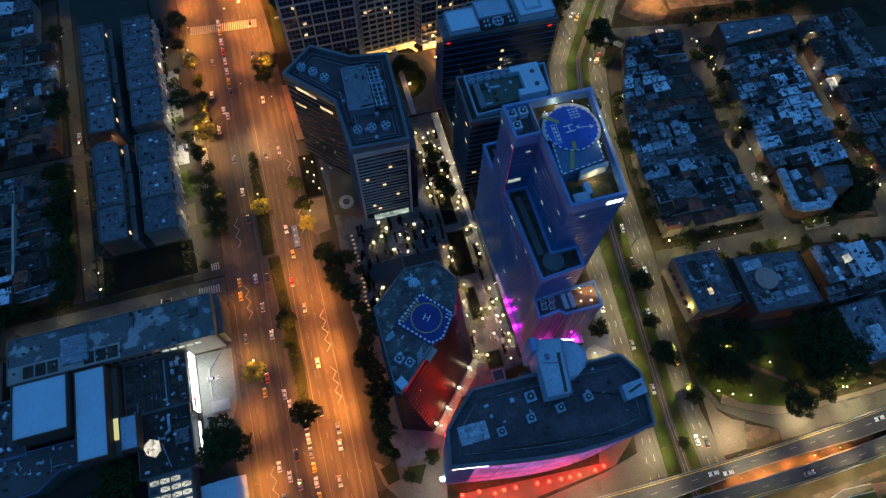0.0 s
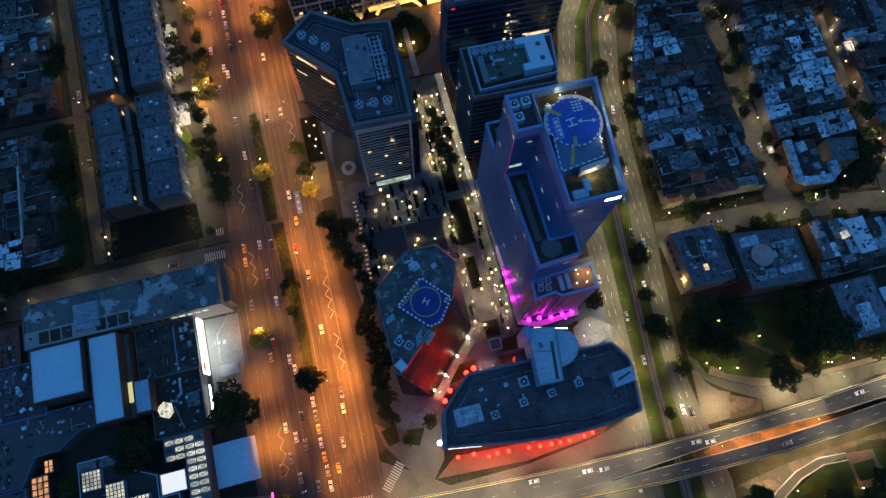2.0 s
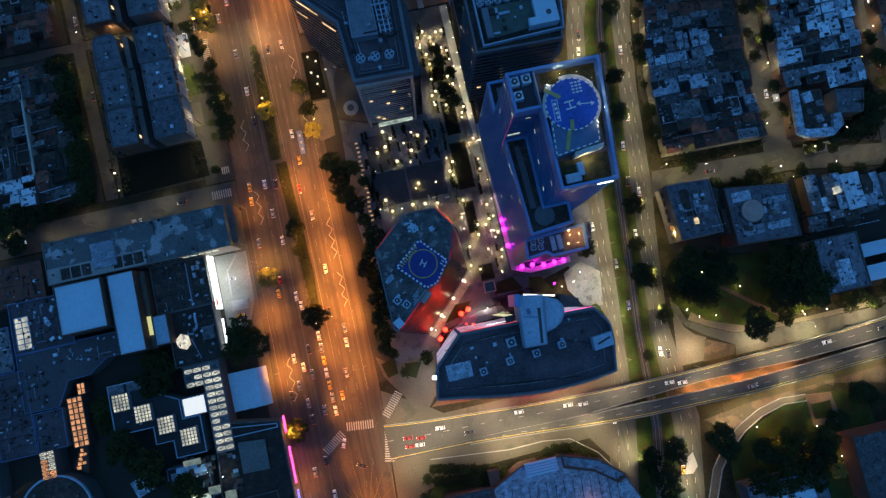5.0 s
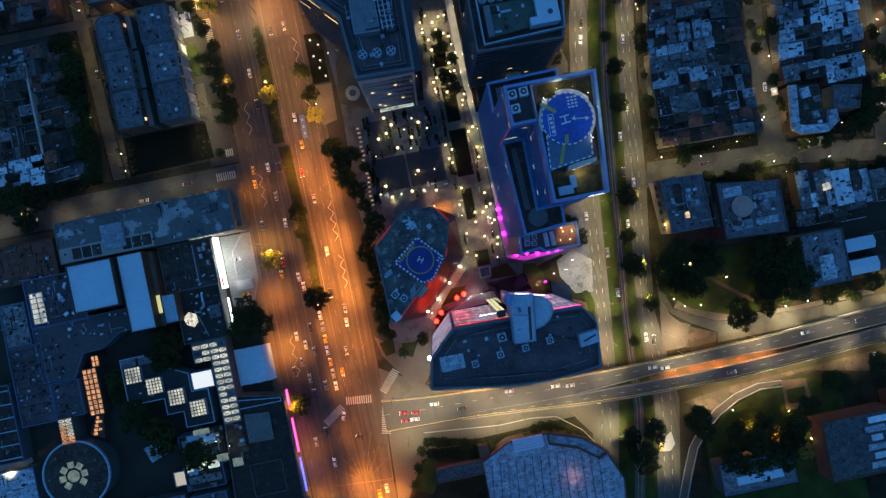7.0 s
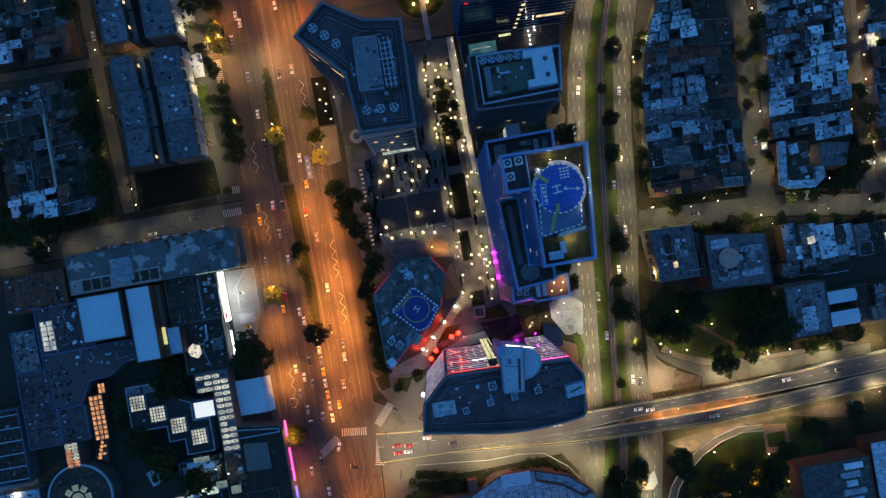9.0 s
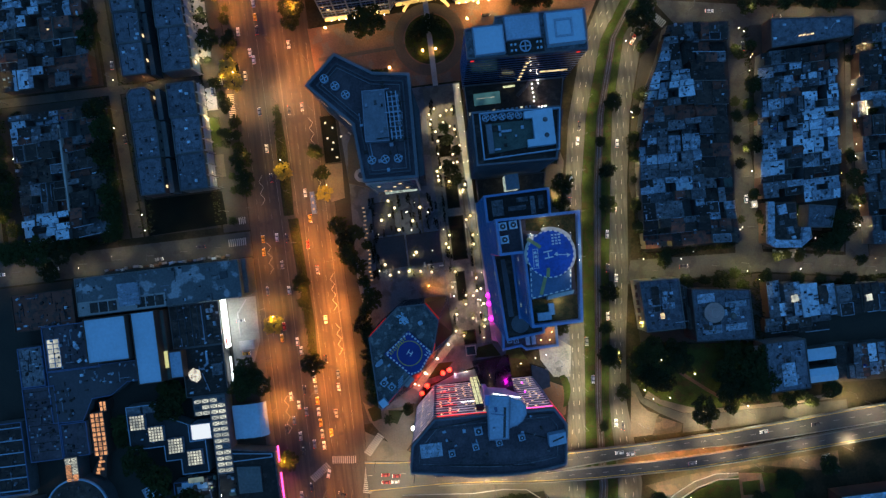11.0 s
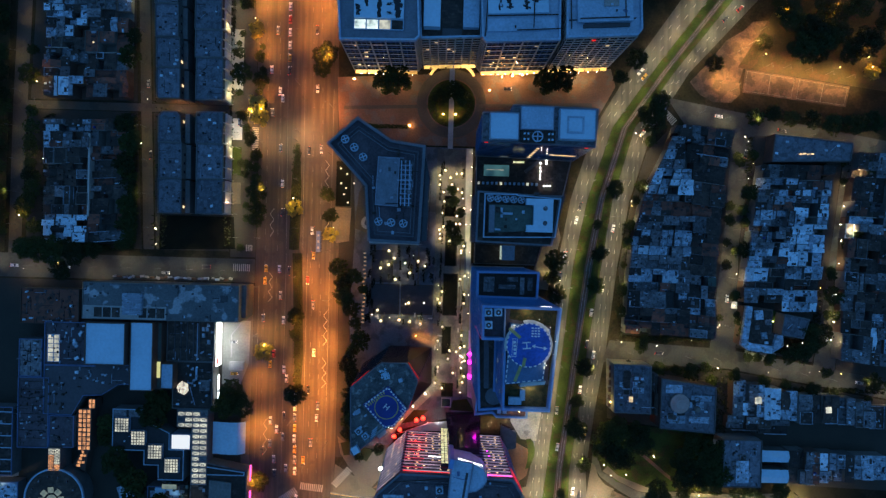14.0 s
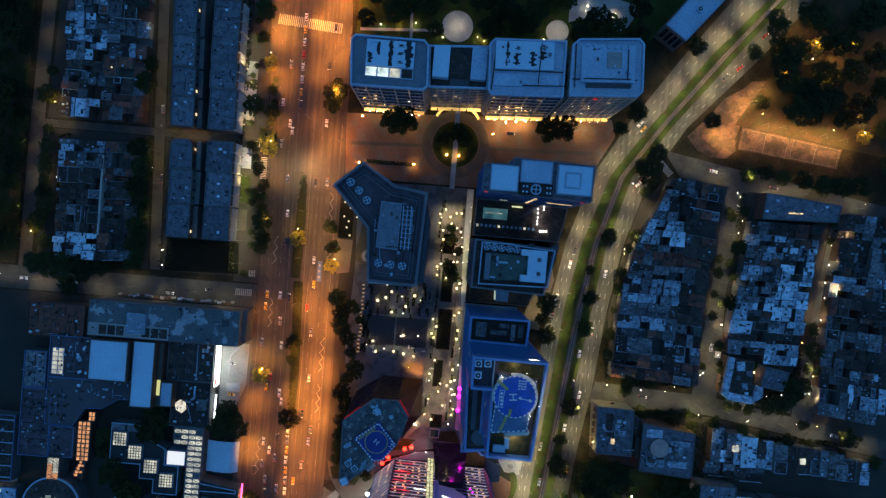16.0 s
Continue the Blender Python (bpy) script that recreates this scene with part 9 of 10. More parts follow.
for k in range(46):
    x, y = pr.choice(((pr.uniform(-3, 32), pr.uniform(99, 104)), (pr.uniform(-6, 30), pr.uniform(122, 142)), (pr.uniform(32, 36), pr.uniform(60, 180)), (pr.uniform(45, 48), pr.uniform(60, 140))))
    alone("bench", Geo().turned(x, y, 2.4, 0.7, 0.16, 0.62, pr.choice((0, 90, 90))), pr.choice((frame_dark, concrete, paving)), "plain stone bench on the dark plaza paving", "bench", "plaza benches")
for k in range(18):
    x, y = pr.uniform(-7.5, -6.5), 99 + 2.3 * k
    if y < 141:
        stall = thing("market_table", x - 1, y, 0.15, "small white market table with a warm lantern", "table", "market tables")
        part("top", Geo().turned(x - 1, y, 1.6, 1.0, 0.85, 1.0, 0), stone_white, stall)
        part("stand", Geo().turned(x - 1, y, 0.7, 0.5, 0.15, 0.85, 0), frame_dark, stall)
        part("lantern", Geo().tube(x - 1, y, 1.0, 1.4, 0.28, 8, 0.18), base_glow, stall, "small lantern glowing warm")
strips = Geo()
for k in range(85):
    x, y = pr.choice(((pr.uniform(46, 49), pr.uniform(60, 190)), (pr.uniform(33, 36), pr.uniform(60, 190)), (pr.uniform(-7, -2), pr.uniform(101, 142)), (pr.uniform(-6, 31), pr.choice((102, 124, 133, 140)) + pr.uniform(-2.5, 2.5)), (pr.uniform(12, 31), pr.uniform(122, 141))))
    long = pr.uniform(2.5, 6.5)
    for _ in range(int(long * 9)):
        size = pr.uniform(0.15, 0.4)
        strips.turned(x + pr.gauss(0, 0.3), y + pr.uniform(-long / 2, long / 2), size, size * 1.6, 0.16, pr.uniform(0.5, 1.9), pr.uniform(0, 180))
# shrubs whose leaf colour holds the glow of the lamp they surround
shrubs = Geo()
for x, y in SQUARE + STRIP:
    for _ in range(26):
        a, d, size = pr.uniform(0, 6.28), pr.uniform(0.6, 3.4), pr.uniform(0.15, 0.42)
        shrubs.turned(x + 0.5 * d * math.cos(a), y + d * math.sin(a), size, size * 1.5, 0.16, pr.uniform(0.4, 1.5), pr.uniform(0, 180))
alone("plaza_shrubs", shrubs, surface("lit_shrub_leaves", (0.09, 0.085, 0.016), 0.9, 1.5, 0.3, 0.6, 0.0), "low shrubs round the plaza lamps, lamplight put into their yellow-green colour", "plants", kind="stuff")
alone("plaza_plants", strips, black_bed, "narrow strips of dark plants in the plaza paving", "plants", kind="stuff")
for k in range(24):
    x, y = pr.choice(((pr.uniform(46, 49), pr.uniform(60, 190)), (pr.uniform(33, 36), pr.uniform(60, 190)), (pr.uniform(-7, 31), pr.uniform(100, 141))))
    alone("ground_light", Geo().tube(x, y, 0.16, 0.5, 0.16, 6), warm, "small glowing bollard light in the paving", "bollard light", "plaza bollards")
for x in (2, 22, 34.6, 45.6):
    setting("plaza_band", Geo().flat([(x, 100), (x + 0.9, 100), (x + 0.9, 142), (x, 142)], 0.166), paving, "paler stone band in the plaza paving", "paving")
f = thing("fountain", 40, 62, 0.16, "dark stone basin on the plaza", "fountain")
part("basin", Geo().ring([(37.4, 52), (43, 52), (43, 57.4), (37.4, 57.4)], 0.5, 0.16, 0.9), concrete, f)
part("water", Geo().box(37.9, 52.5, 0.16, 42.5, 56.9, 0.5), glass_dark, f)
for pts in ([(-19, 30), (-12, 32), (-12, 24), (-17, 23)], [(58, 48.8), (70, 46), (66, 54), (60, 55)], [(42, 50.5), (56, 50), (52, 57), (44, 56)], [(24, 44), (30, 50), (22, 50), (15, 42)], [(-8, 28), (0, 27), (-4, 20), (-8, 22)]):
    alone("planting_bed", Geo().prism(pts, 0.15, 0.5), leaf, "dark planting bed in the paving", "planting bed", "planting beds")


# ---- vehicles ----
def car_kind(colour, label, length=4.3, taxi=False):
    m = surface("car_paint", colour, 0.35, 3, 0.5, 0.08, 0.0)
    t = thing("car", 0, 0, 0, label, "car", "cars")
    L, W = length / 2, 0.88
    hull = Geo()
    hull.loft([(-L, -W * 0.94), (L, -W * 0.9), (L, W * 0.9), (-L, W * 0.94)], 0.28, [(-L, -W), (L * 0.97, -W * 0.94), (L * 0.97, W * 0.94), (-L, W)], 0.62)
    hull.loft([(-L, -W), (L * 0.97, -W * 0.94), (L * 0.97, W * 0.94), (-L, W)], 0.62, [(-L * 0.96, -W * 0.9), (L * 0.9, -W * 0.82), (L * 0.9, W * 0.82), (-L * 0.96, W * 0.9)], 0.9)
    body = part("body", hull, m, t)
    part("glasshouse", Geo().loft([(-L * 0.8, -W * 0.86), (L * 0.42, -W * 0.84), (L * 0.42, W * 0.84), (-L * 0.8, W * 0.86)], 0.9, [(-L * 0.6, -W * 0.68), (L * 0.12, -W * 0.68), (L * 0.12, W * 0.68), (-L * 0.6, W * 0.68)], 1.38), glass_dark, t)
    part("roof", Geo().loft([(-L * 0.62, -W * 0.7), (L * 0.14, -W * 0.7), (L * 0.14, W * 0.7), (-L * 0.62, W * 0.7)], 1.38, [(-L * 0.55, -W * 0.6), (L * 0.06, -W * 0.6), (L * 0.06, W * 0.6), (-L * 0.55, W * 0.6)], 1.45), m, t)
    for x in (-L * 0.62, L * 0.62):
        for s in (-1, 1):
            w = Geo().beam((x, s * (W - 0.2), 0.32), (x, s * (W + 0.01), 0.32), 0.32, 10)
            part("wheel", w, rubber, t)
    for s in (-1, 1):
        part("headlight", Geo().box(L * 0.96, s * W * 0.6 - 0.16, 0.58, L * 1.0 + 0.02, s * W * 0.6 + 0.16, 0.74), headlight, t)
        part("tail_light", Geo().box(-L - 0.02, s * W * 0.7 - 0.16, 0.6, -L + 0.04, s * W * 0.7 + 0.16, 0.8), tail, t)
    if taxi:
        part("roof_sign", Geo().box(-0.6, -0.3, 1.45, -0.35, 0.3, 1.65), paint_white, t)
    return t


headlight = lit("headlight", (1.0, 0.95, 0.85), 3)
tail = lit("tail_light", (1.0, 0.04, 0.02), 2)
FLEET = [car_kind((0.62, 0.62, 0.62), "white hatchback with its lights on, on the asphalt"), car_kind((0.03, 0.03, 0.035), "black saloon with its lights on, on the asphalt", 4.5), car_kind((0.62, 0.34, 0.02), "yellow taxi with its lights on, on the asphalt", 4.0, True),
         car_kind((0.35, 0.02, 0.02), "dark red car with its lights on, on the asphalt"), car_kind((0.1, 0.13, 0.2), "blue-grey car with its lights on, on the asphalt"), car_kind((0.25, 0.25, 0.26), "silver-grey car with its lights on, on the asphalt", 4.4)]
PARKED = []


def car(x, y, heading, kind, z=0.05):
    m = pose(x, y, z, 0, 0, heading)
    if kind not in PARKED:
        PARKED.append(kind)
        FLEET[kind].matrix_basis = m
    else:
        copy_thing(FLEET[kind], m)


for k in range(8):
    car(-54.4 + 0.08 * k + 0.9, 290 - 7.2 * k, 90, (0, 2, 0, 3, 0, 0, 2, 1)[k])
for x, y, h, k in ((-38, 263, -90, 1), (-58, 228, 90, 0), (-56.5, 224, 90, 0), (-62, 216, 90, 5), (-41, 195, -90, 1), (-34, 196, -90, 5), (-37, 230, -90, 0), (-50.6, 127, 90, 1), (-56, 128, 90, 0), (-63.5, 128, 90, 2), (-64, 121, 90, 2), (-55, 113, 90, 5), (-64.5, 100, 90, 4), (-53, 99, 90, 0), (-58, 80, 90, 3), (-60, 74, 90, 2), (-52, 71, 90, 0), (-50.5, 66, 90, 0), (-35.5, 81, -90, 0), (-36.5, 108, -90, 5), (-38, 60, -90, 1), (-59, 42, 90, 0), (-59, 29, 90, 4), (-63.5, 25, 90, 1), (-45.4, 56, 90, 0), (-45.4, 50, 90, 0), (-45.3, 44, 90, 4), (-45.2, 38, 90, 2), (-45.3, 32, 90, 0), (-45, 26, 90, 2), (-44.8, 20, 90, 5), (-44.6, 13.6, 90, 0), (-51.4, 44.7, 90, 1), (-51.8, 32.9, 90, 4), (-49.6, 15, 90, 4), (-55.4, 37, 90, 0), (-56.6, 20, 90, 5), (-32.4, 51, -90, 4), (-56, 12, 90, 1), (-36, 30, -90, 5), (-33, 44, -90, 0), (-40, 20, -90, 2),
                  (-54, -8, 90, 1), (-53, -24, 90, 0), (-44, -2, 70, 0), (-38, -14, 150, 1), (-34, -44, -90, 2), (-30, -42, -90, 0), (-60, -12, 90, 5), (-72, 172, 90, 2), (-38, 150, -90, 0), (-55, 160, 90, 1), (-55.5, 176, 90, 0), (-37, 136, -90, 2), (-40, 122, -90, 3), (-57, 196, 90, 4), (-63, 240, 90, 0), (-36, 285, -90, 1), (-40, 305, -90, 0), (-60, 262, 90, 5)):
    car(x, y, h, k)
for x, y, h, k in ((104, 31, -96, 0), (113.5, 6, 84, 0), (117, 4, 84, 1), (119.5, 40, 84, 2), (116, 64, 84, 0), (121, 108, 82, 0), (127, 122, 82, 0), (98, 98, -98, 0), (103, 128, -98, 1), (111, 160, -102, 0), (113, 168, -102, 1), (105, 140, -98, 0), (147, 210, 50, 0), (149, 213, 50, 3), (145, 245, -130, 0), (147, 242, -130, 2), (178, 292, -135, 1), (200, 282, 45, 3), (213, 302, 45, 3), (192, 276, 45, 1), (96, 72, -96, 0), (107, -38, 82, 2), (110, -50, 82, 2), (84, -20, -105, 0), (123, 84, 83, 0), (119, 90, 83, 1), (132, 156, 80, 0), (103, 52, -95, 5)):
    car(x, y, h, k)
for x, share, h, k in ((-14, 0.3, 175, 3), (-9, 0.3, 175, 0), (-8, 0.5, 175, 3), (-14, 0.55, 175, 3), (2, 0.7, 175, 0), (15, 0.4, 176, 1), (40, 0.8, 177, 0), (63, 0.75, 178, 0), (70, 0.7, 178, 0), (112, 0.8, 178, 0), (118, 0.72, 178, 0), (190, 0.8, 182, 0), (218, 0.75, 182, 1), (150, 0.2, 2, 5)):
    y = edge_at(S_EDGE, x) + share * (edge_at(N_EDGE, x) - edge_at(S_EDGE, x))
    car(x, y, h, k, deck_height(x) + 0.02)
for x, y, h, k in ((-176, 125.5, 0, 0), (-97, 128, 180, 1), (-120, 124, 0, 5), (-205, 126, 0, 0), (160, 86, -3, 1), (275, 72, 171, 5), (198, 118, 86, 0), (258, 120, 83, 0), (226, 214, -8, 1), (190, 221, -8, 0), (-81, 86, 0, 5), (-80, 68, 0, 2), (225, -26, 8, 0), (70, 233, 0, 1), (206, 200, 83, 1), (255, 96, 83, 5), (-130, 190, 92, 1), (-132, 230, 92, 5), (-80.5, 210, 90, 4), (-78, 208, 0, 1)):
    car(x, y, h, k)


def bus(x, y, heading, label, colour):
    m = surface("bus_paint", colour, 0.4, 2, 0.3, 0.1, 0.0)
    t = thing("bus", 0, 0, 0, label, "bus", "buses")
    body = part("body", Geo().loft(rect(0, 0, 11.8, 2.45), 0.4, rect(0, 0, 11.8, 2.5), 2.8).loft(rect(0, 0, 11.8, 2.5), 2.8, rect(0, 0, 11.5, 2.2), 3.1), m, t)
    part("window_band", Geo().ring(rect(0, 0, 11.86, 2.56), 0.06, 1.3, 2.3), glass_dark, t)
    for k in range(3):
        part("roof_hatch", Geo().box(-4 + 3.4 * k, -0.5, 3.1, -2.8 + 3.4 * k, 0.5, 3.25), concrete, t)
    for xx in (-3.6, 3.8):
        for s in (-1, 1):
            part("wheel", Geo().beam((xx, s * 1.0, 0.48), (xx, s * 1.24, 0.48), 0.48, 10), rubber, t)
    t.matrix_basis = pose(x, y, 0.05, 0, 0, heading)


bus(-34, 144, -90, "blue-grey city bus on the avenue", (0.08, 0.12, 0.25))

# shop forecourts of the apartment rows
for y0, y1, m in ((200, 212, concrete), (180, 196, grass), (164, 176, paving), (228, 262, concrete)):
    alone("front_yard", Geo().box(-84.5 if y0 < 220 else -86, y0, 0.15, -79, y1, 0.32), m, "small front yard of the apartment row", "yard", "front yards", kind="structure")
lamp("yard_light", "POINT", (-81, 206, 4), (1.0, 0.9, 0.75), 900)
lamp("yard_light", "POINT", (-82, 245, 4), (1.0, 0.8, 0.6), 500)
street_lamp(87.6, 43.4, 200, (0.96, 1.0, 0.92), white_lamp, 7000, 13, "side street lamps", "white street lamp beside the tower")
# small added lamps that lift the walk along the slanting facade
for x, y in ((10, 40), (15.5, 45.5), (29, 59.5)):
    globe_lamp(x, y, 3.0, 800, (1.0, 0.78, 0.4), "walk lamps", 0.14)
for x, y in ((66, 45), (74, 47), (61, 57.5)):
    globe_lamp(x, y, 3.4, 1500, (1.0, 0.72, 0.42), "walk lamps", 0.12)
# orange light behind the leaning building
t = thing("wall_lamp", 22, 92.5, 0.16, "orange lamp on a short post behind the building", "lamp")
part("post", Geo().tube(22, 92.5, 0.16, 2.6, 0.1, 6), frame_dark, t)
part("lamp_head", Geo().ball(22, 92.5, 2.8, 0.25, 6), sodium, t)
lamp("lamp_beam", "SPOT", (22, 92.5, 2.6), (1.0, 0.3, 0.04), 5000, t, 0.3, 165, 5, 90)
lamp("lamp_beam", "SPOT", (27.5, 90.5, 2.6), (1.0, 0.3, 0.04), 3500, t, 0.3, 165, 5, 90)
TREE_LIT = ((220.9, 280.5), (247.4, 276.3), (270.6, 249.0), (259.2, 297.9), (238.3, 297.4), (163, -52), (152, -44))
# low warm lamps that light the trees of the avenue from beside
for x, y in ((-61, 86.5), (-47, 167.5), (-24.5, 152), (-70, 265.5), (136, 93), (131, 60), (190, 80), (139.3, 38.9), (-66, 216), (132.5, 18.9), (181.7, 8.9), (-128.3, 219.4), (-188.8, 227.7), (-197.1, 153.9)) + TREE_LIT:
    t = thing("tree_light", x, y, 0.05, "slim yellow lamp post beside a street tree", "spotlight", "tree lights")
    part("stake", Geo().tube(x, y, 0.05, 9.4, 0.08, 6), frame_dark, t)
    part("lamp_head", Geo().ball(x, y, 9.5, 0.18, 6), warm, t)
    lamp("spot_beam", "POINT", (x, y, 10.2), (1.0, 0.56, 0.07) if x < -20 else (1.0, 0.8, 0.2) if y < 200 and y > -20 else (1.0, 0.5, 0.06), 2000 if x < -20 and (x < -100 or y > 210) else 7000 if x < -20 else 3600, t, 0.3)
# street trees and yard plants of the terraces
sr = random.Random(77)
for pts in ([(190.5, 96), (196, 150), (199, 206)], [(203.5, 96), (204, 150), (209, 206)], [(249.5, 88), (255, 134), (261, 200)], [(262, 90), (264.5, 134), (272, 196)], [(140, 91.5), (200, 87), (300, 70)], [(134, 79), (200, 76), (300, 60)], [(135, 100), (138, 134), (143, 166), (150, 186)]):
    for (xa, ya), (xb, yb) in zip(pts, pts[1:]):
        n = int(math.hypot(xb - xa, yb - ya) / 9)
        for k in range(n):
            if sr.random() < 0.56:
                f = (k + sr.random()) / n
                tree(xa + (xb - xa) * f + sr.uniform(-1.2, 1.2), ya + (yb - ya) * f, sr.choice((2, 2, 0, 1)), sr.uniform(0.6, 1.1))
yard = Geo()
for k in range(5200):
    x0, y0, x1, y1 = sr.choice(((137, 92, 150, 160), (186, 94, 191, 210), (206, 92, 210, 210), (247, 90, 251, 200), (264, 100, 268, 200), (150, 93, 188, 95.5), (210, 88, 246, 90), (133, 76, 196, 78), (200, 66, 290, 69), (-200, 136, -138, 139), (-142, 140, -137, 214), (-190, 137, -183, 212), (-128, 137, -120, 300), (-88, 140, -84, 300), (186, 40, 200, 74)))
    s = sr.uniform(0.25, 0.8)
    yard.turned(sr.uniform(x0, x1), sr.uniform(y0, y1), s, s * 0.8, 0.12, sr.uniform(0.4, 2.4), sr.uniform(0, 90))
alone("yard_plants", yard, leaf, "dark shrubs and clutter in the front yards", "shrubs", kind="stuff")
for k in range(56):
    x0, y0, x1, y1 = sr.choice(((140, 92, 150, 214), (187, 94, 194, 210), (204, 92, 210, 210), (247, 90, 254, 200), (263, 90, 268, 200), (136, 90, 250, 94), (133, 74, 300, 80), (-190, 137, -140, 212), (-128, 137, -122, 300)))
    x, y = sr.uniform(x0, x1), sr.uniform(y0, y1)
    t = thing("porch_lamp", x, y, 0.15, "small glowing porch lamp on a short post", "lamp", "porch lamps")
    part("post", Geo().tube(x, y, 0.15, 2.2, 0.05, 5), frame_dark, t)
    part("globe", Geo().ball(x, y, 2.35, sr.uniform(0.1, 0.24), 6), sr.choice((warm, sodium, white_lamp, warm)), t)

# lamps added to brighten the lane between the two southern blocks
for x, y in ((28.2, 60.4), (21.6, 53.2), (14.4, 46.4), (8.2, 41.2)):
    globe_lamp(x, y, 4.2, 420, (1.0, 0.82, 0.45), "lane lamps")
# wall lamps along the foot of the buildings on the plaza's east side
for y in (196, 188, 180, 172, 164, 156, 148, 140):
    t = thing("wall_lamp", 50.9, y, 0.16, "slim wall lamp beside the pale walk", "lamp", "walk wall lamps")
    part("post", Geo().tube(50.9, y, 0.16, 2.5, 0.05, 6), frame_dark, t)
    part("lamp_head", Geo().ball(50.9, y, 2.6, 0.1, 6), warm, t)
    lamp("lamp_beam", "SPOT", (50.6, y, 2.45), (1.0, 0.86, 0.6), 260, t, 0.2, 160)
for y in (126, 116, 106, 96):
    t = thing("wall_lamp", 50.9, y, 0.16, "slim wall lamp at the foot of the tower", "lamp", "walk wall lamps")
    part("post", Geo().tube(50.9, y, 0.16, 2.5, 0.05, 6), frame_dark, t)
    part("lamp_head", Geo().ball(50.9, y, 2.6, 0.1, 6), warm, t)
    lamp("lamp_beam", "SPOT", (50.6, y, 2.45), (1.0, 0.76, 0.42), 420, t, 0.2, 150)
# lit paths of the garden north of the long building
setting("garden_path", Geo().bar((-22, 286), (24, 289), 1.6, 0.21).bar((8, 276), (7, 300), 1.6, 0.215), concrete, "pale footpath through the garden", "path")
setting("garden_clearing", Geo().flat([(98, 300), (112, 304), (130, 296), (140, 312), (118, 318), (98, 312)], 0.22), concrete, "pale bare clearing in the garden", "path")
for x, y, w in ((-10, 288.5, 900), (10, 291, 900), (26, 284, 700), (46, 286, 900), (108, 309, 1800), (124, 306, 1500), (84, 288, 600)):
    globe_lamp(x, y, 3.6, w, (1.0, 0.86, 0.5), "garden lamps", 0.2)
# lamps added to brighten the two entrances of the wide office block
for x, y, w, colour in ((30, 44.5, 1500, (1.0, 0.96, 0.88)), (36, 45, 900, (1.0, 0.96, 0.88)), (64, 43.5, 1500, (1.0, 0.72, 0.42))):
    globe_lamp(x, y, 6.5, w, colour, "entrance lamps", 0.12)
# ring road and its kerbs round the southern hall
RING = [(-6, -18.6), (31.6, -22.6), (48.3, -22.4), (61.1, -24.2), (72.6, -33.4), (80.4, -45), (83.6, -58)]
g = Geo()
for a, b in zip(RING, RING[1:]):
    g.bar(a, b, 0.4, 0.03, 0.25)
setting("ring_kerb", g, concrete, "pale kerb of the ring road", "kerb")
for x, y in ((214, 256), (236, 252), (256, 250), (272, 256)):
    globe_lamp(x, y, 3.6, 2200, (1.0, 0.72, 0.24), "garden lamps", 0.16, sodium)
# two lamps added to brighten the paving north of the tower
street_lamp(92, 128, 60, GOLD, warm, WARM_W * 0.12, 8, "side street lamps", "side street lamp with one short arm")
street_lamp(97, 158, 60, GOLD, warm, WARM_W * 0.12, 8, "side street lamps", "side street lamp with one short arm")
# curved stone seats before the angled building
for r0 in (6.4, 8.4, 10.4):
    g = Geo()
    arc = circle(-14.5, 174, r0, 12, -62, 58)
    for a, b in zip(arc, arc[1:]):
        g.bar(a, b, 0.7, 0.16, 0.45)
    alone("curved_bench", g, concrete, "curved stone seat on the blue-grey forecourt", "bench", "curved seats")
# lit doorways and yards of the terraces
for x, y, w, colour in ((201.5, 132.5, 900, (1.0, 0.72, 0.3)), (206.4, 137, 600, (1.0, 0.5, 0.16)), (223, 85.4, 1500, (0.95, 1.0, 0.7)), (213, 86.4, 700, (0.9, 1.0, 0.55)), (264, 122, 1600, (1.0, 0.62, 0.25)), (265.4, 112, 900, (1.0, 0.7, 0.35)), (164, 95.2, 900, (0.95, 1.0, 0.9)), (140, 103, 600, (1.0, 0.5, 0.2)), (201, 114.4, 1400, (1.0, 0.92, 0.66)), (223, 106, 700, (0.6, 1.0, 0.2)), (-186, 205, 700, (1.0, 0.8, 0.4)), (-134, 196, 700, (0.9, 1.0, 0.4))):
    globe_lamp(x, y, 3.2, w, colour, "doorway lamps", 0.22)
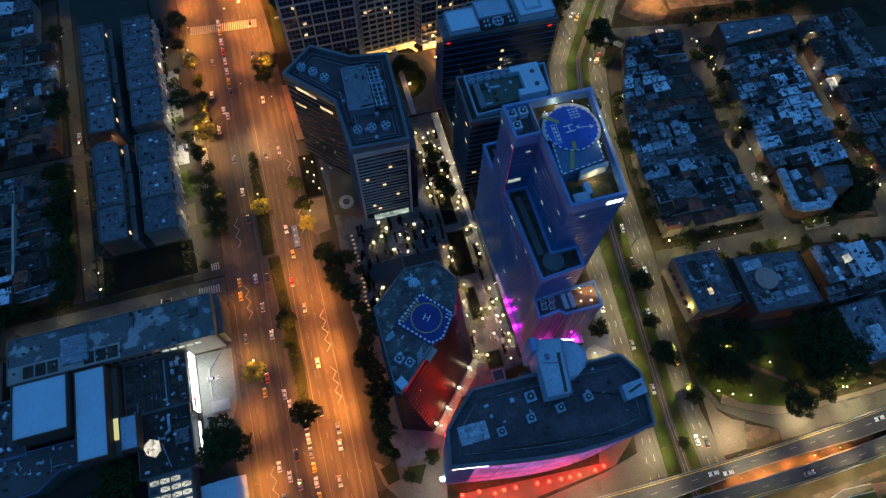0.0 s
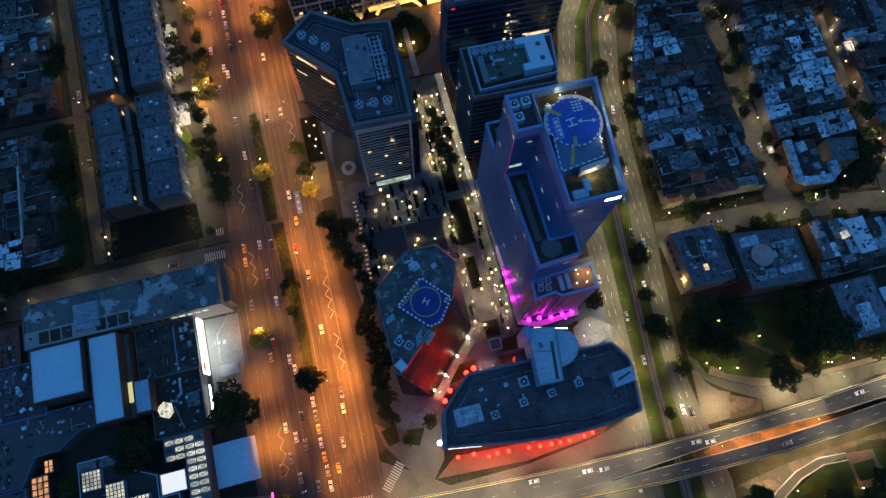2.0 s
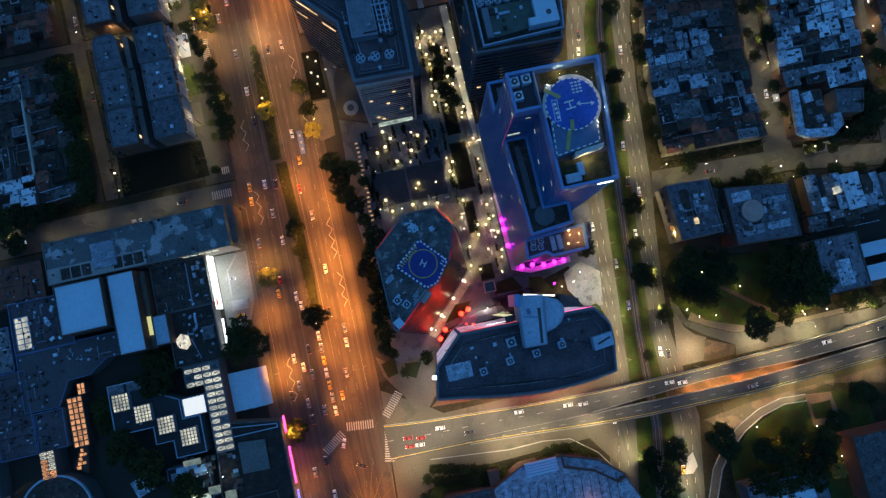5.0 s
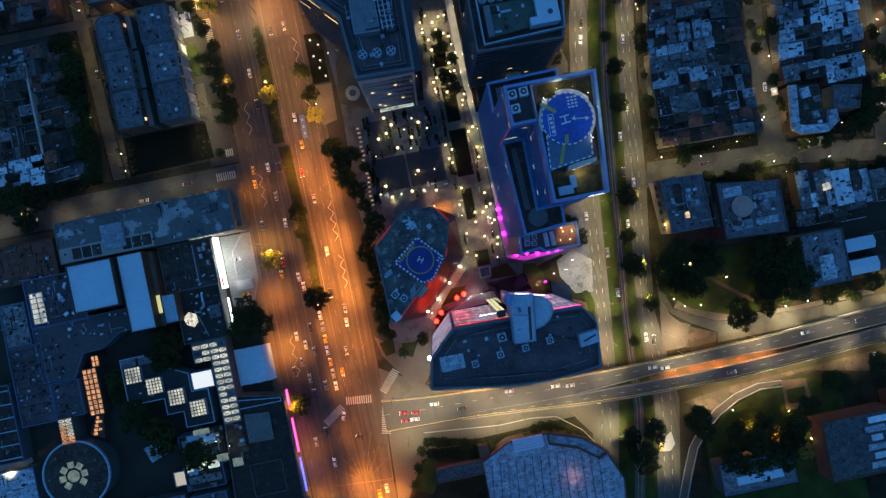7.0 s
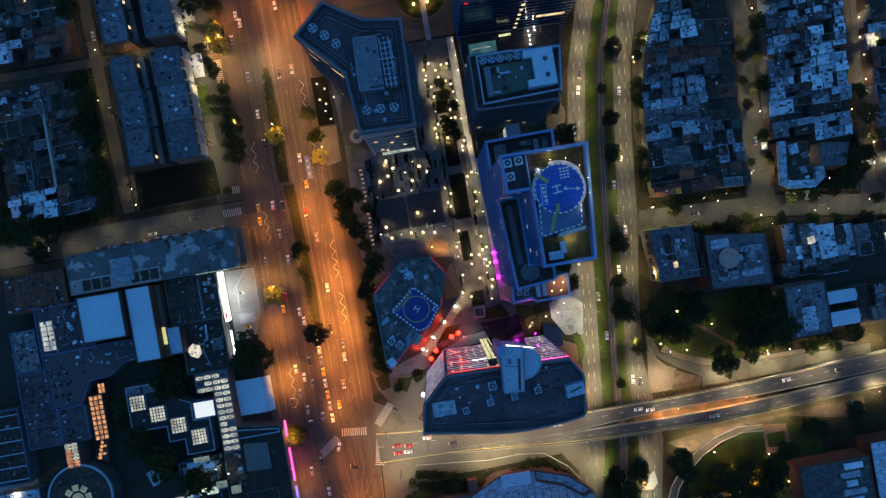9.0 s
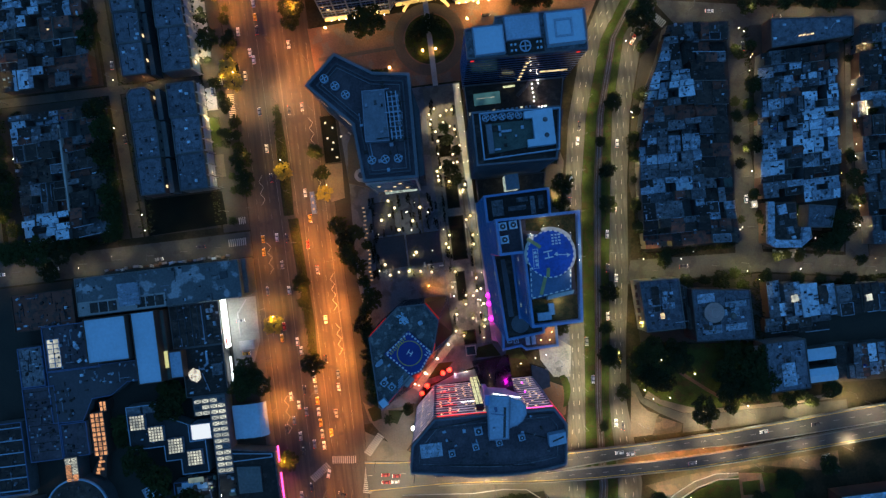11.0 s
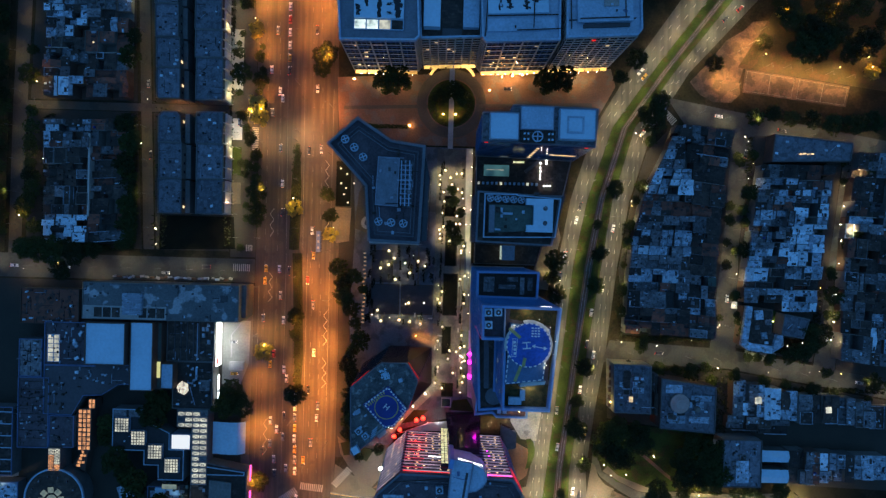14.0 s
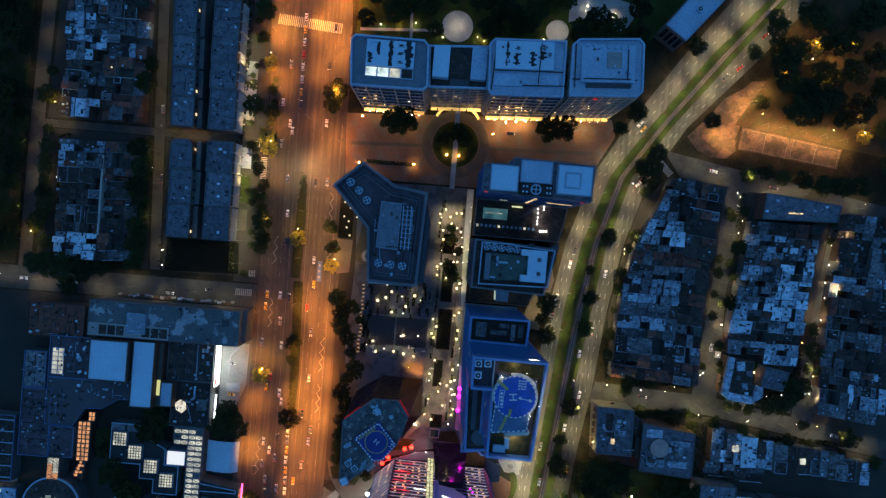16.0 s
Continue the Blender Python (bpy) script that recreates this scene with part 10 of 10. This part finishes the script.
alone("garden_canopy", Geo().box(199.6, 112.6, 2.6, 202.8, 116.4, 2.75).tube(200, 113, 0.04, 2.6, 0.08, 6).tube(202.4, 113, 0.04, 2.6, 0.08, 6).tube(200, 116, 0.04, 2.6, 0.08, 6).tube(202.4, 116, 0.04, 2.6, 0.08, 6), stone_white, "small white canopy over a doorway", "canopy")
street_lamp(-47.4, 200, 180, GOLD, warm, WARM_W * 0.3, 14)
# dark garden trees behind the west houses, seen from far above
wr = random.Random(5)
woods = Geo()
for k in range(26):
    x, y = (-139, 141 + 4.4 * k) if k < 16 else (-193, 148 + 7 * (k - 16))
    x, y, wide, high = x + wr.uniform(-3, 3), y + wr.uniform(-1.5, 1.5), wr.uniform(3.2, 5.2), wr.uniform(7, 10)
    woods.beam((x, y, 0.1), (x + 0.3, y, high * 0.7), 0.25, 6, 0.12)
    for _ in range(300):
        d = Vector((wr.gauss(0, 1), wr.gauss(0, 1), wr.gauss(0, 0.8))).normalized() * wr.uniform(0.4, 1.05)
        c, size = Vector((x + d.x * wide, y + d.y * wide, high * 0.72 + d.z * high * 0.28)), wr.uniform(0.3, 0.75)
        q = Euler((wr.uniform(-0.9, 0.9), wr.uniform(-0.9, 0.9), wr.uniform(0, 6.28))).to_matrix()
        woods.poly([tuple(c + q @ Vector(p)) for p in ((-size, -size * 0.5, 0), (size * 0.2, -size * 0.7, 0.1), (size, 0.1 * size, 0), (size * 0.1, size * 0.7, 0.12), (-size * 0.8, size * 0.4, 0))])
alone("garden_trees", woods, leaf, "dense dark garden trees behind the houses", "trees", kind="stuff")
for k in range(9):
    globe_lamp(257 + 0.06 * 10 * k + wr.uniform(-1, 1), 99 + 10.6 * k + wr.uniform(-3, 3), 3.0, wr.uniform(350, 900), wr.choice(((1.0, 0.62, 0.25), (1.0, 0.82, 0.5), (0.95, 1.0, 0.8))), "doorway lamps", 0.2)
# pale fill lamps added to brighten the service lane before the apartment rows
for y in (158, 180, 203, 226, 249, 272):
    street_lamp(-81 - 0.03 * max(0, y - 200), y, 0, (1.0, 0.86, 0.62), warm, WARM_W * 0.085, 8, "side street lamps", "side street lamp with one short arm")
